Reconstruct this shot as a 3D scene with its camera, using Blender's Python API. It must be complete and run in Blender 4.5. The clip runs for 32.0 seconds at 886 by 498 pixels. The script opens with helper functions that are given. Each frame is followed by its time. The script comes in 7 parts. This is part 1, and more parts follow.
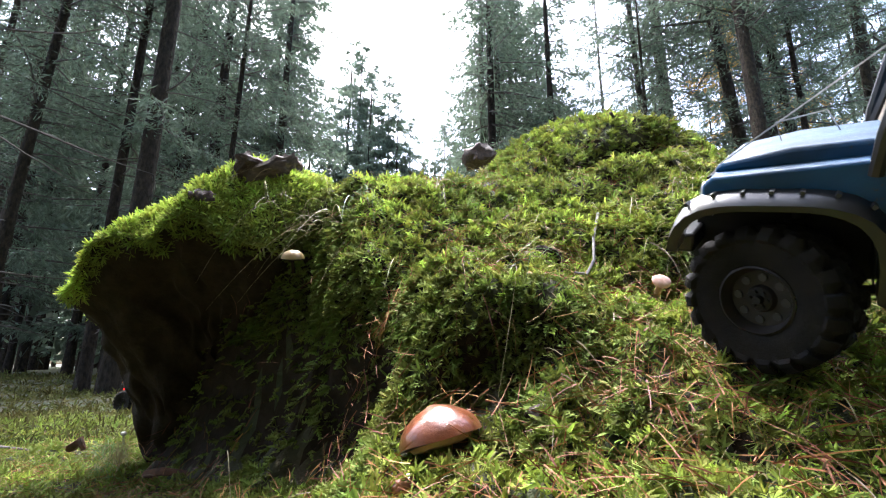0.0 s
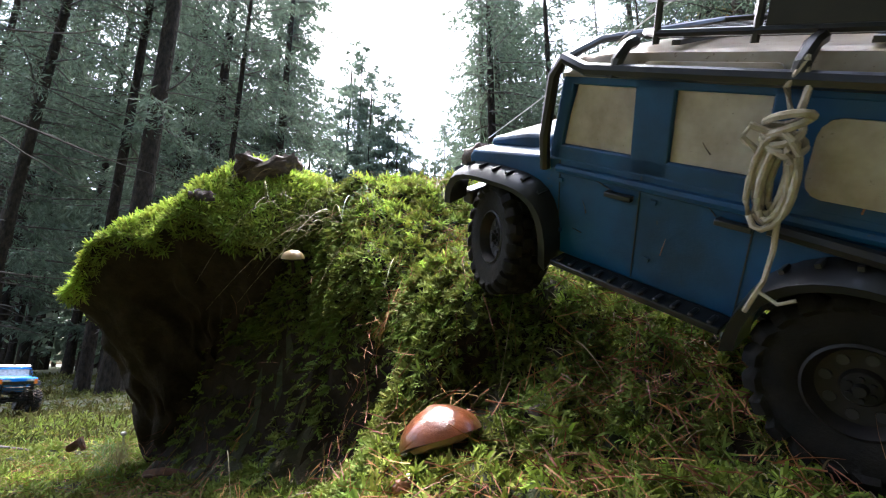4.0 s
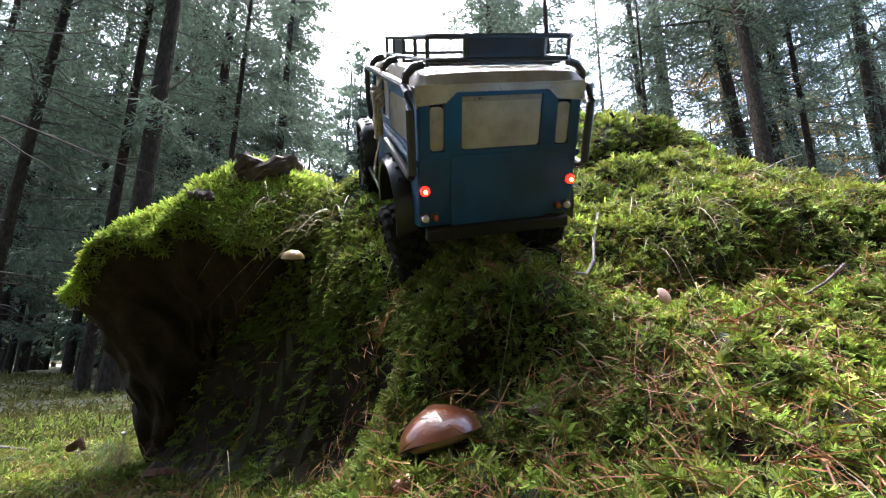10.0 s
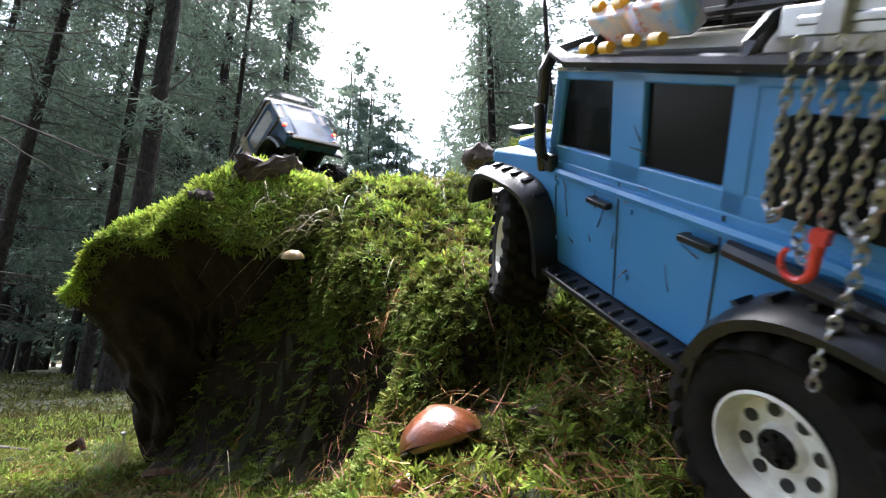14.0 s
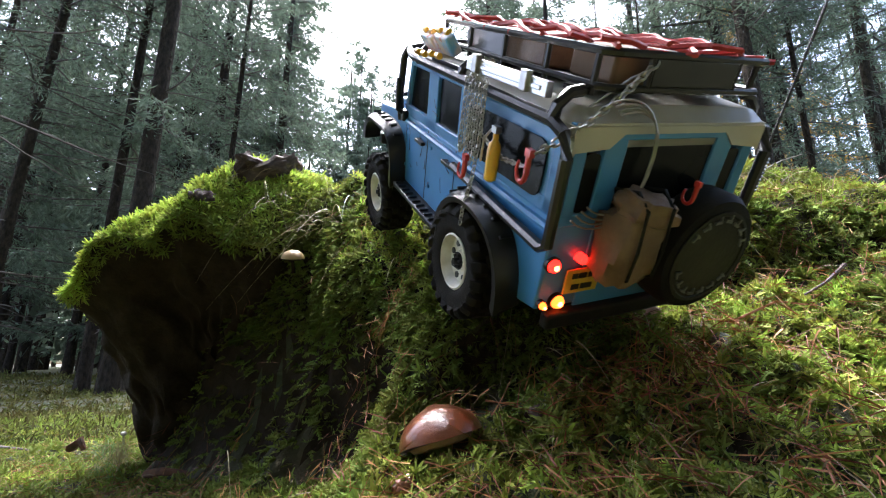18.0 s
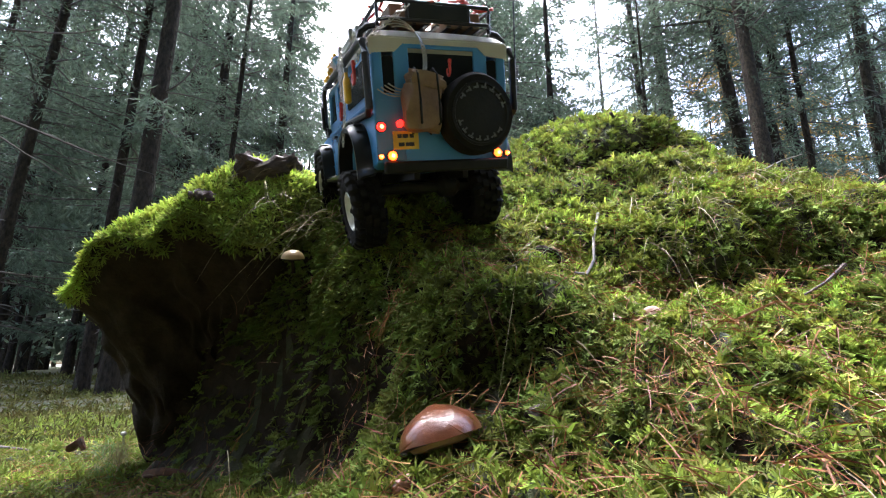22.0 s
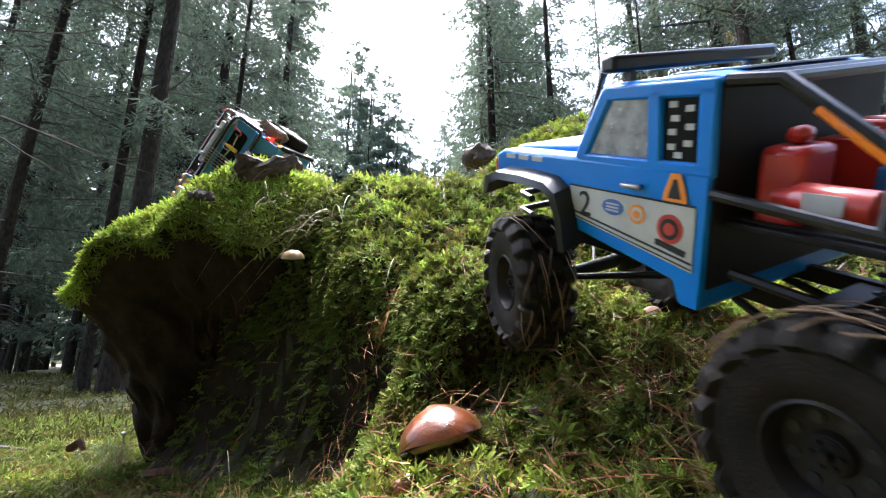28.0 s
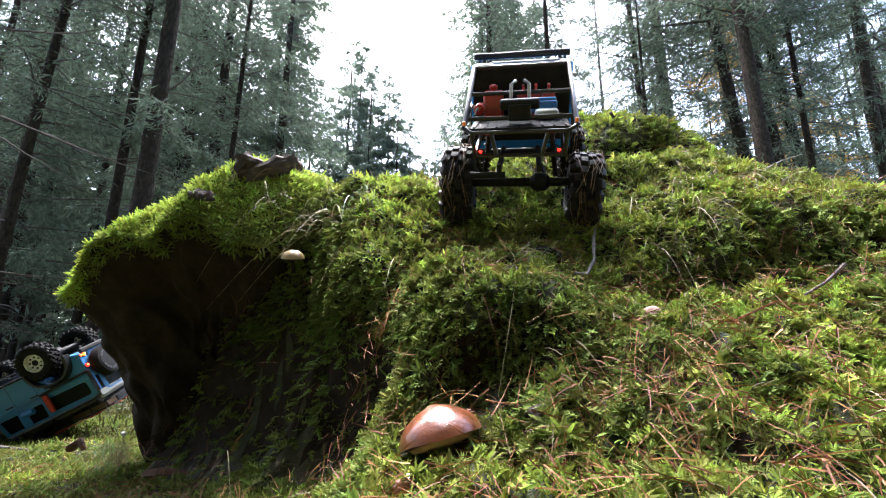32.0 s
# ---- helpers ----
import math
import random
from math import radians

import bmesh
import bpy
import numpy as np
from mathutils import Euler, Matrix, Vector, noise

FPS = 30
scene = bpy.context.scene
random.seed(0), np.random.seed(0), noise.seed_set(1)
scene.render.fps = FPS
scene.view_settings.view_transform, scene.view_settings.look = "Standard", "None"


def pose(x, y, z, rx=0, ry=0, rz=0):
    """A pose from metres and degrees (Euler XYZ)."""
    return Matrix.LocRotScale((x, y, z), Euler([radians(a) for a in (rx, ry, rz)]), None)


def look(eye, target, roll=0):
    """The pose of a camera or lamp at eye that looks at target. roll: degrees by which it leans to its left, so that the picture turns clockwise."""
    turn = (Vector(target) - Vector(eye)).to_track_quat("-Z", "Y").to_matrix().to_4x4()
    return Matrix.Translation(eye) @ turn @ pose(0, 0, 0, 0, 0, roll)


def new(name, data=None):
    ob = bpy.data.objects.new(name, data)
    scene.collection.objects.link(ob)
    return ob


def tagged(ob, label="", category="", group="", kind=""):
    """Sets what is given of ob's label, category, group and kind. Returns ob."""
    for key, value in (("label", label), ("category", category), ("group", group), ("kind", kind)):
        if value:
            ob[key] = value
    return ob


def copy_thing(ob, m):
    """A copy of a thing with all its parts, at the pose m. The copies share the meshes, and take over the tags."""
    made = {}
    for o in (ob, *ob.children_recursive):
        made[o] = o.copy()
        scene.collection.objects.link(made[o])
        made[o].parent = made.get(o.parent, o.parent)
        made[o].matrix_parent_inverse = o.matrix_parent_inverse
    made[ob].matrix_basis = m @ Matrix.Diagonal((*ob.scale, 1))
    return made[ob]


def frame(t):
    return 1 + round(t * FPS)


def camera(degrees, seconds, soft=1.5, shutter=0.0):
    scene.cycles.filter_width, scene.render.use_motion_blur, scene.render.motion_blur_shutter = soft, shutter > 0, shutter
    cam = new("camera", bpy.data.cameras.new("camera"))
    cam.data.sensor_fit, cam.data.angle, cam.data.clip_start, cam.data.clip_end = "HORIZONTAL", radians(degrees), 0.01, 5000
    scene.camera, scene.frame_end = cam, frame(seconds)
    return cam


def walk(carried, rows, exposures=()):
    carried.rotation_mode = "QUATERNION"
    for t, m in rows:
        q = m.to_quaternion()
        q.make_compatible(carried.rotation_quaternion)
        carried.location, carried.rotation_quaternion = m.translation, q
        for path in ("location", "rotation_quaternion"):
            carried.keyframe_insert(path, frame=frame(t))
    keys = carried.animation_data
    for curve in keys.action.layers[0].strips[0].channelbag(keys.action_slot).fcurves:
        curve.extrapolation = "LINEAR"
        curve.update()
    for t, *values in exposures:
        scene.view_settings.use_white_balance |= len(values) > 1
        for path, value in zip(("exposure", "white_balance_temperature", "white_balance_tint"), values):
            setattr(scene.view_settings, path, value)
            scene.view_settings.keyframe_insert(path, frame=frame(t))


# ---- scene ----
cam = camera(87.43, 32.0, soft=1.1, shutter=0.5)
EYE = Vector((0.0, 0.0, 0.25))
AIM = EYE + Vector((0.0, math.cos(radians(13.97)), math.sin(radians(13.97))))
walk(cam, [(0.0, look(EYE, AIM)), (32.0, look(EYE, AIM))], exposures=[(0.0, 2.44, 5850, 12), (32.0, 2.44, 5850, 12)])

# ---- light: an overcast noon under a gap in the trees ----
SUN_UP, SUN_TURN = radians(63), radians(-22)
world = bpy.data.worlds.new("overcast_sky")
scene.world = world
world.use_nodes = True
nt = world.node_tree
sky = nt.nodes.new("ShaderNodeTexSky")
sky.sky_type, sky.sun_disc = "NISHITA", False
sky.sun_elevation, sky.sun_rotation = SUN_UP, SUN_TURN
sky.air_density, sky.dust_density, sky.ozone_density = 1.0, 6.0, 1.0
nt.links.new(sky.outputs[0], nt.nodes["Background"].inputs[0])
nt.nodes["Background"].inputs[1].default_value = 0.22
sun_data = bpy.data.lights.new("sun", "SUN")
sun_data.energy, sun_data.angle, sun_data.color = 4.3, radians(50), (1.0, 0.97, 0.92)
sun = new("sun", sun_data)
sun.rotation_euler = (Vector((math.sin(SUN_TURN) * math.cos(SUN_UP), math.cos(SUN_TURN) * math.cos(SUN_UP), math.sin(SUN_UP)))).to_track_quat("Z", "Y").to_euler()


# ---- materials ----
def material(name, base, rough=0.6, metal=0.0, second=None, size=20.0, amount=0.5, bump=0.0, bump_size=200.0, spot=None, spot_size=40.0,
             spot_cut=0.62, per_object=0.0, per_island=0.0, spec=0.5, trans=0.0, coords="Object", rough2=None, stretch=None, emit=None, emit_power=0.0, coat=0.0, sub=0.0):
    """A surface: base colour mixed with a second one by noise, spots of a third, bump, and a little change from piece to piece."""
    m = bpy.data.materials.new(name)
    m.use_nodes = True
    n, l = m.node_tree.nodes, m.node_tree.links
    b = n["Principled BSDF"]
    out = n["Material Output"]
    b.inputs["Roughness"].default_value, b.inputs["Metallic"].default_value = rough, metal
    b.inputs["Specular IOR Level"].default_value = spec
    b.inputs["Coat Weight"].default_value = coat
    tc = n.new("ShaderNodeTexCoord")
    src = tc.outputs[coords]
    if stretch:
        mp = n.new("ShaderNodeMapping")
        mp.inputs["Scale"].default_value = stretch
        l.new(src, mp.inputs["Vector"])
        src = mp.outputs["Vector"]
    colour = n.new("ShaderNodeRGB")
    colour.outputs[0].default_value = (*base, 1)
    last = colour.outputs[0]

    def noise_node(scale, detail=4.0, roughness=0.6):
        t = n.new("ShaderNodeTexNoise")
        t.inputs["Scale"].default_value, t.inputs["Detail"].default_value, t.inputs["Roughness"].default_value = scale, detail, roughness
        l.new(src, t.inputs["Vector"])
        return t.outputs["Fac"]

    def ramp(fac, lo, hi, top=1.0):
        r = n.new("ShaderNodeMapRange")
        r.inputs["From Min"].default_value, r.inputs["From Max"].default_value, r.inputs["To Max"].default_value = lo, hi, top
        l.new(fac, r.inputs["Value"])
        return r.outputs["Result"]

    def mix(fac, a, other):
        x = n.new("ShaderNodeMix")
        x.data_type = "RGBA"
        if isinstance(fac, float):
            x.inputs["Factor"].default_value = fac
        else:
            l.new(fac, x.inputs["Factor"])
        l.new(a, x.inputs["A"])
        if isinstance(other, tuple):
            x.inputs["B"].default_value = (*other, 1)
        else:
            l.new(other, x.inputs["B"])
        return x.outputs["Result"]

    if second:
        fac = ramp(noise_node(size), 0.35, 0.65, amount)
        last = mix(fac, last, second)
        if rough2 is not None:
            r = n.new("ShaderNodeMapRange")
            r.inputs["From Min"].default_value, r.inputs["From Max"].default_value = 0.35, 0.65
            r.inputs["To Min"].default_value, r.inputs["To Max"].default_value = rough, rough2
            l.new(noise_node(size), r.inputs["Value"])
            l.new(r.outputs["Result"], b.inputs["Roughness"])
    if spot:
        last = mix(ramp(noise_node(spot_size, 6.0, 0.7), spot_cut, spot_cut + 0.05), last, spot)
    if per_object or per_island:
        if per_object:
            rnd = n.new("ShaderNodeObjectInfo").outputs["Random"]
        else:
            rnd = n.new("ShaderNodeNewGeometry").outputs["Random Per Island"]
        h = n.new("ShaderNodeHueSaturation")
        amt = per_object or per_island
        r = n.new("ShaderNodeMapRange")
        r.inputs["To Min"].default_value, r.inputs["To Max"].default_value = 1 - amt, 1 + amt
        l.new(rnd, r.inputs["Value"])
        l.new(r.outputs["Result"], h.inputs["Value"])
        r2 = n.new("ShaderNodeMapRange")
        r2.inputs["To Min"].default_value, r2.inputs["To Max"].default_value = 0.5 - 0.06 * amt, 0.5 + 0.05 * amt
        l.new(rnd, r2.inputs["Value"])
        l.new(r2.outputs["Result"], h.inputs["Hue"])
        l.new(last, h.inputs["Color"])
        last = h.outputs["Color"]
    l.new(last, b.inputs["Base Color"])
    if sub:
        b.inputs["Subsurface Weight"].default_value = sub
        b.inputs["Subsurface Radius"].default_value = (0.004, 0.002, 0.001)
    if bump:
        bp = n.new("ShaderNodeBump")
        bp.inputs["Strength"].default_value, bp.inputs["Distance"].default_value = 1.0, bump
        l.new(noise_node(bump_size, 5.0, 0.65), bp.inputs["Height"])
        l.new(bp.outputs["Normal"], b.inputs["Normal"])
    if emit:
        b.inputs["Emission Color"].default_value = (*emit, 1)
        b.inputs["Emission Strength"].default_value = emit_power
    if trans:
        tr = n.new("ShaderNodeBsdfTranslucent")
        l.new(last, tr.inputs["Color"])
        mx = n.new("ShaderNodeMixShader")
        mx.inputs["Fac"].default_value = trans
        l.new(b.outputs[0], mx.inputs[1])
        l.new(tr.outputs[0], mx.inputs[2])
        l.new(mx.outputs[0], out.inputs["Surface"])
    return m


SOIL = material("dark_forest_soil", (0.022, 0.016, 0.011), 0.95, second=(0.046, 0.033, 0.021), size=30, bump=0.006, bump_size=90, spec=0.1)
FLOOR = material("mossy_floor", (0.030, 0.042, 0.012), 0.95, second=(0.062, 0.045, 0.022), size=7, amount=0.8, bump=0.006, bump_size=120, spot=(0.02, 0.03, 0.01), spot_size=14, spot_cut=0.58)
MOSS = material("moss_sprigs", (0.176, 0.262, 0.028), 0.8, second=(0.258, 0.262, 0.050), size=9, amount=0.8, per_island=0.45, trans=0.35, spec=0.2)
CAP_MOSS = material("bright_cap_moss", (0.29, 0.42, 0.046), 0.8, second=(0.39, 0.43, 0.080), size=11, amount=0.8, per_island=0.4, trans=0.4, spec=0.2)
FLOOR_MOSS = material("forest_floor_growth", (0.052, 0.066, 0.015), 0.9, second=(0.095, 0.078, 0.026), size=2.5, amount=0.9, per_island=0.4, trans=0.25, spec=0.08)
# darker copy of the moss, its colour holding the shade of slopes and hollows
MOSS_SHADE = material("moss_shade_sprigs", (0.125, 0.178, 0.028), 0.8, second=(0.180, 0.190, 0.038), size=11, amount=0.8, per_island=0.4, trans=0.3, spec=0.2)
STRAW = material("dry_grass", (0.29, 0.235, 0.130), 0.6, second=(0.18, 0.125, 0.06), size=15, per_island=0.4, trans=0.2)
OLD_STRAW = material("wet_dead_grass", (0.20, 0.125, 0.065), 0.6, second=(0.09, 0.05, 0.028), size=40, per_island=0.4)
NEEDLE = material("rusty_needles", (0.26, 0.098, 0.028), 0.7, second=(0.16, 0.062, 0.022), size=20, per_island=0.45)
GRASS = material("green_grass", (0.09, 0.17, 0.05), 0.5, second=(0.16, 0.20, 0.06), size=15, per_island=0.35, trans=0.3)
BARK = material("spruce_bark", (0.045, 0.034, 0.023), 0.95, second=(0.016, 0.013, 0.010), size=22, amount=1.0, bump=0.03, bump_size=34, stretch=(1, 1, 0.45), spec=0.15, spot=(0.06, 0.075, 0.045), spot_size=5, spot_cut=0.60, per_object=0.25)
TWIG = material("bare_twigs", (0.05, 0.042, 0.035), 0.95, second=(0.08, 0.07, 0.055), size=30)
SPRUCE = material("spruce_needles", (0.080, 0.110, 0.070), 0.7, second=(0.105, 0.134, 0.094), size=1.2, amount=0.9, per_island=0.35, trans=0.5, spec=0.3)
LARCH = material("autumn_leaves", (0.45, 0.26, 0.05), 0.7, second=(0.32, 0.20, 0.05), size=3, per_island=0.3, trans=0.45)
OLD_WOOD = material("rotten_wood", (0.12, 0.085, 0.065), 0.85, second=(0.05, 0.034, 0.028), size=60, amount=0.9, bump=0.003, bump_size=260, stretch=(1, 3, 1), spot=(0.20, 0.18, 0.15), spot_size=90, spot_cut=0.66)
ROT = material("red_brown_rotten_wood", (0.13, 0.055, 0.024), 0.85, second=(0.05, 0.022, 0.012), size=60, amount=0.9, bump=0.002, bump_size=200)
STICK = material("grey_stick", (0.16, 0.14, 0.12), 0.85, second=(0.07, 0.055, 0.045), size=90, bump=0.001, bump_size=400)
CAP = material("wet_bolete_cap", (0.20, 0.060, 0.020), 0.28, second=(0.11, 0.032, 0.012), size=25, amount=0.8, coat=0.45, spec=0.5, sub=0.1, bump=0.0016, bump_size=80)
CAP_PALE = material("pale_mushroom_cap", (0.42, 0.30, 0.15), 0.35, second=(0.30, 0.18, 0.08), size=120, coat=0.3)
WHITE_CAP = material("white_mushroom", (0.62, 0.58, 0.50), 0.5, second=(0.45, 0.40, 0.33), size=200)
GILLS = material("pink_gills", (0.55, 0.34, 0.27), 0.7, second=(0.40, 0.2, 0.14), size=300)
STEM = material("mushroom_stem", (0.40, 0.26, 0.12), 0.6, second=(0.22, 0.11, 0.05), size=120)
CONE_DARK = material("cone_scales", (0.034, 0.020, 0.014), 0.7, second=(0.085, 0.048, 0.032), size=120, amount=0.9, bump=0.003, bump_size=300)

BLUE_A = material("dark_blue_dirty_paint", (0.002, 0.056, 0.150), 0.42, second=(0.007, 0.026, 0.050), size=9, amount=0.95, rough2=0.65, spot=(0.045, 0.040, 0.028), spot_size=55, spot_cut=0.66, coat=0.08, spec=0.30, bump=0.0004, bump_size=300)
BLUE_B = material("sky_blue_paint", (0.050, 0.205, 0.46), 0.34, second=(0.060, 0.20, 0.41), size=12, rough2=0.46, spot=(0.08, 0.09, 0.09), spot_size=110, spot_cut=0.69, coat=0.2, spec=0.4)
BLUE_C = material("bright_blue_paint", (0.004, 0.200, 0.68), 0.32, second=(0.005, 0.165, 0.56), size=14, rough2=0.45, spot=(0.05, 0.05, 0.04), spot_size=90, spot_cut=0.70, coat=0.15, spec=0.35)
CREAM_A = material("stained_cream_roof", (0.40, 0.35, 0.26), 0.35, second=(0.22, 0.16, 0.09), size=22, amount=0.9, spot=(0.13, 0.075, 0.032), spot_size=120, spot_cut=0.615, coat=0.3)
CREAM_B = material("cream_roof", (0.44, 0.42, 0.35), 0.35, second=(0.33, 0.31, 0.24), size=16, amount=0.6, spot=(0.14, 0.10, 0.06), spot_size=60, spot_cut=0.70, coat=0.3)
BLACK = material("black_plastic", (0.011, 0.011, 0.012), 0.30, second=(0.022, 0.020, 0.018), size=40, spot=(0.05, 0.04, 0.03), spot_size=70, spot_cut=0.70, coat=0.1, spec=0.3)
BLACK_TUBE = material("black_steel_tube", (0.010, 0.010, 0.011), 0.32, second=(0.028, 0.022, 0.018), size=60, amount=0.6, coat=0.1, spec=0.35)
RUBBER = material("muddy_rubber", (0.009, 0.009, 0.009), 0.75, second=(0.018, 0.015, 0.012), size=35, amount=0.8, spot=(0.04, 0.032, 0.02), spot_size=110, spot_cut=0.68, spec=0.08, bump=0.0006, bump_size=500)
MUD_RUBBER = material("mud_caked_rubber", (0.010, 0.009, 0.008), 0.55, second=(0.020, 0.015, 0.011), size=30, amount=0.9, spot=(0.08, 0.052, 0.03), spot_size=120, spot_cut=0.65, spec=0.15, bump=0.0008, bump_size=400)
WHITE_RIM = material("white_rim", (0.72, 0.70, 0.64), 0.4, second=(0.42, 0.38, 0.30), size=60, amount=0.6)
DARK_RIM = material("dark_muddy_rim", (0.012, 0.011, 0.011), 0.5, second=(0.028, 0.022, 0.016), size=60, spec=0.2)
STEEL = material("worn_steel", (0.42, 0.41, 0.39), 0.35, metal=1.0, second=(0.2, 0.19, 0.18), size=90)
DISC = material("wet_black_vinyl", (0.010, 0.010, 0.011), 0.5, second=(0.020, 0.018, 0.014), size=30, spec=0.15, bump=0.0008, bump_size=90)
CHASSIS = material("dark_chassis", (0.010, 0.010, 0.010), 0.55, second=(0.022, 0.019, 0.015), size=50, spec=0.15)
MILKY = material("muddy_milky_window", (0.64, 0.59, 0.51), 0.28, second=(0.38, 0.31, 0.22), size=26, amount=0.9, spot=(0.07, 0.048, 0.028), spot_size=230, spot_cut=0.655, trans=0.45, coat=0.4)
DARK_GLASS = material("dark_window", (0.006, 0.007, 0.008), 0.12, second=(0.012, 0.012, 0.012), size=20, rough2=0.25, spot=(0.05, 0.045, 0.04), spot_size=180, spot_cut=0.75, spec=0.12)
MIST_GLASS = material("rain_misted_window", (0.50, 0.52, 0.52), 0.16, second=(0.22, 0.23, 0.23), size=90, amount=0.8, trans=0.35, coat=0.6, spot=(0.75, 0.77, 0.78), spot_size=240, spot_cut=0.62)
RED_GLOW = material("red_tail_light", (0.5, 0.02, 0.01), 0.3, emit=(1.0, 0.006, 0.002), emit_power=2.2)
AMBER_GLOW = material("orange_tail_light", (0.5, 0.15, 0.01), 0.3, emit=(1.0, 0.055, 0.003), emit_power=2.6)
HOT_GLOW = material("lamp_core", (0.9, 0.5, 0.1), 0.3, emit=(1.0, 0.20, 0.03), emit_power=5.0)
WHITE_GLOW = material("white_led", (0.8, 0.8, 0.8), 0.3, emit=(1.0, 0.97, 0.9), emit_power=8.0)
LENS = material("dull_lens", (0.25, 0.05, 0.02), 0.2, second=(0.15, 0.05, 0.03), size=90, coat=0.5)
CLEAR = material("clear_lens", (0.42, 0.40, 0.36), 0.15, second=(0.3, 0.27, 0.22), size=90, coat=0.6)
ROPE = material("pale_rope", (0.40, 0.35, 0.27), 0.85, second=(0.24, 0.19, 0.13), size=120, amount=0.8, bump=0.001, bump_size=500)
CHAIN = material("tarnished_chain", (0.50, 0.48, 0.45), 0.30, metal=0.75, second=(0.14, 0.12, 0.10), size=150)
RED = material("red_plastic", (0.55, 0.03, 0.02), 0.35, second=(0.32, 0.03, 0.02), size=60, coat=0.4)
NET_RED = material("red_cargo_net", (0.42, 0.030, 0.022), 0.6, second=(0.26, 0.025, 0.02), size=80)
YELLOW = material("yellow_plastic", (0.75, 0.42, 0.015), 0.3, second=(0.55, 0.28, 0.015), size=70, coat=0.5)
ORANGE = material("orange_reflector", (0.85, 0.22, 0.01), 0.3, second=(0.7, 0.16, 0.01), size=90, coat=0.4)
TAN = material("tan_leather", (0.19, 0.115, 0.06), 0.5, second=(0.10, 0.055, 0.03), size=45, amount=0.8, bump=0.0006, bump_size=500)
CRATE = material("cardboard_brown", (0.17, 0.11, 0.06), 0.7, second=(0.11, 0.07, 0.04), size=40)
BLUE_PLASTIC = material("blue_plastic", (0.02, 0.16, 0.48), 0.35, second=(0.02, 0.11, 0.34), size=60, coat=0.3)
OFF_WHITE = material("white_vinyl_sticker", (0.50, 0.51, 0.49), 0.4, second=(0.36, 0.35, 0.31), size=30, amount=0.5, spot=(0.20, 0.15, 0.09), spot_size=70, spot_cut=0.70)
GREY_PRINT = material("grey_embossing", (0.10, 0.10, 0.10), 0.5, second=(0.05, 0.05, 0.05), size=90)
INK = material("black_print", (0.012, 0.012, 0.014), 0.45)
PLATE = material("yellow_number_plate", (0.62, 0.42, 0.04), 0.4, second=(0.42, 0.28, 0.03), size=90)
PRINT_RED = material("red_print", (0.50, 0.05, 0.035), 0.45)
PRINT_ORANGE = material("orange_print", (0.80, 0.26, 0.02), 0.45)
PRINT_BLUE = material("blue_print", (0.06, 0.14, 0.42), 0.45)
BOARD = material("graffiti_board", (0.20, 0.45, 0.75), 0.3, second=(0.75, 0.55, 0.45), size=55, amount=1.0, spot=(0.55, 0.16, 0.10), spot_size=70, spot_cut=0.56)
WIRE = material("thin_grey_wire", (0.35, 0.34, 0.32), 0.4, metal=0.6, second=(0.2, 0.19, 0.18), size=90)
SILVER = material("silver_tube", (0.55, 0.55, 0.55), 0.3, metal=1.0, second=(0.35, 0.34, 0.33), size=60)


# ---- mesh helpers ----
def part(name, bm, mat, parent=None, label="", smooth=True, bevel=0.0):
    me = bpy.data.meshes.new(name)
    bm.normal_update()
    bm.to_mesh(me)
    bm.free()
    me.materials.append(mat)
    if smooth:
        me.shade_smooth()
        me.set_sharp_from_angle(angle=radians(38))
    ob = new(name, me)
    ob.parent = parent
    if label:
        ob["label"] = label
    if bevel:
        md = ob.modifiers.new("bevel", "BEVEL")
        md.width, md.segments, md.limit_method, md.angle_limit = bevel, 2, "ANGLE", radians(40)
    return ob


def raw_mesh(name, verts, faces, mat, parent=None, smooth=True):
    """A mesh from arrays of points and of faces with the same number of corners."""
    me = bpy.data.meshes.new(name)
    verts, faces = np.asarray(verts, np.float32), np.asarray(faces, np.int32)
    me.vertices.add(len(verts))
    me.vertices.foreach_set("co", verts.ravel())
    k = faces.shape[1]
    me.loops.add(faces.size)
    me.loops.foreach_set("vertex_index", faces.ravel())
    me.polygons.add(len(faces))
    me.polygons.foreach_set("loop_start", np.arange(0, faces.size, k, dtype=np.int32))
    me.update(calc_edges=True)
    me.validate()
    me.materials.append(mat)
    if smooth:
        me.shade_smooth()
    ob = new(name, me)
    ob.parent = parent
    return ob


def thing(name, label, category, group="", kind=""):
    ob = new(name)
    ob.empty_display_size = 0.02
    return tagged(ob, label, category, group, kind)


def box(bm, c, s, m=None):
    r = bmesh.ops.create_cube(bm, size=1.0)
    mat = Matrix.Translation(c) @ (m or Matrix()) @ Matrix.Diagonal((*s, 1))
    bmesh.ops.transform(bm, matrix=mat, verts=r["verts"])
    return r["verts"]


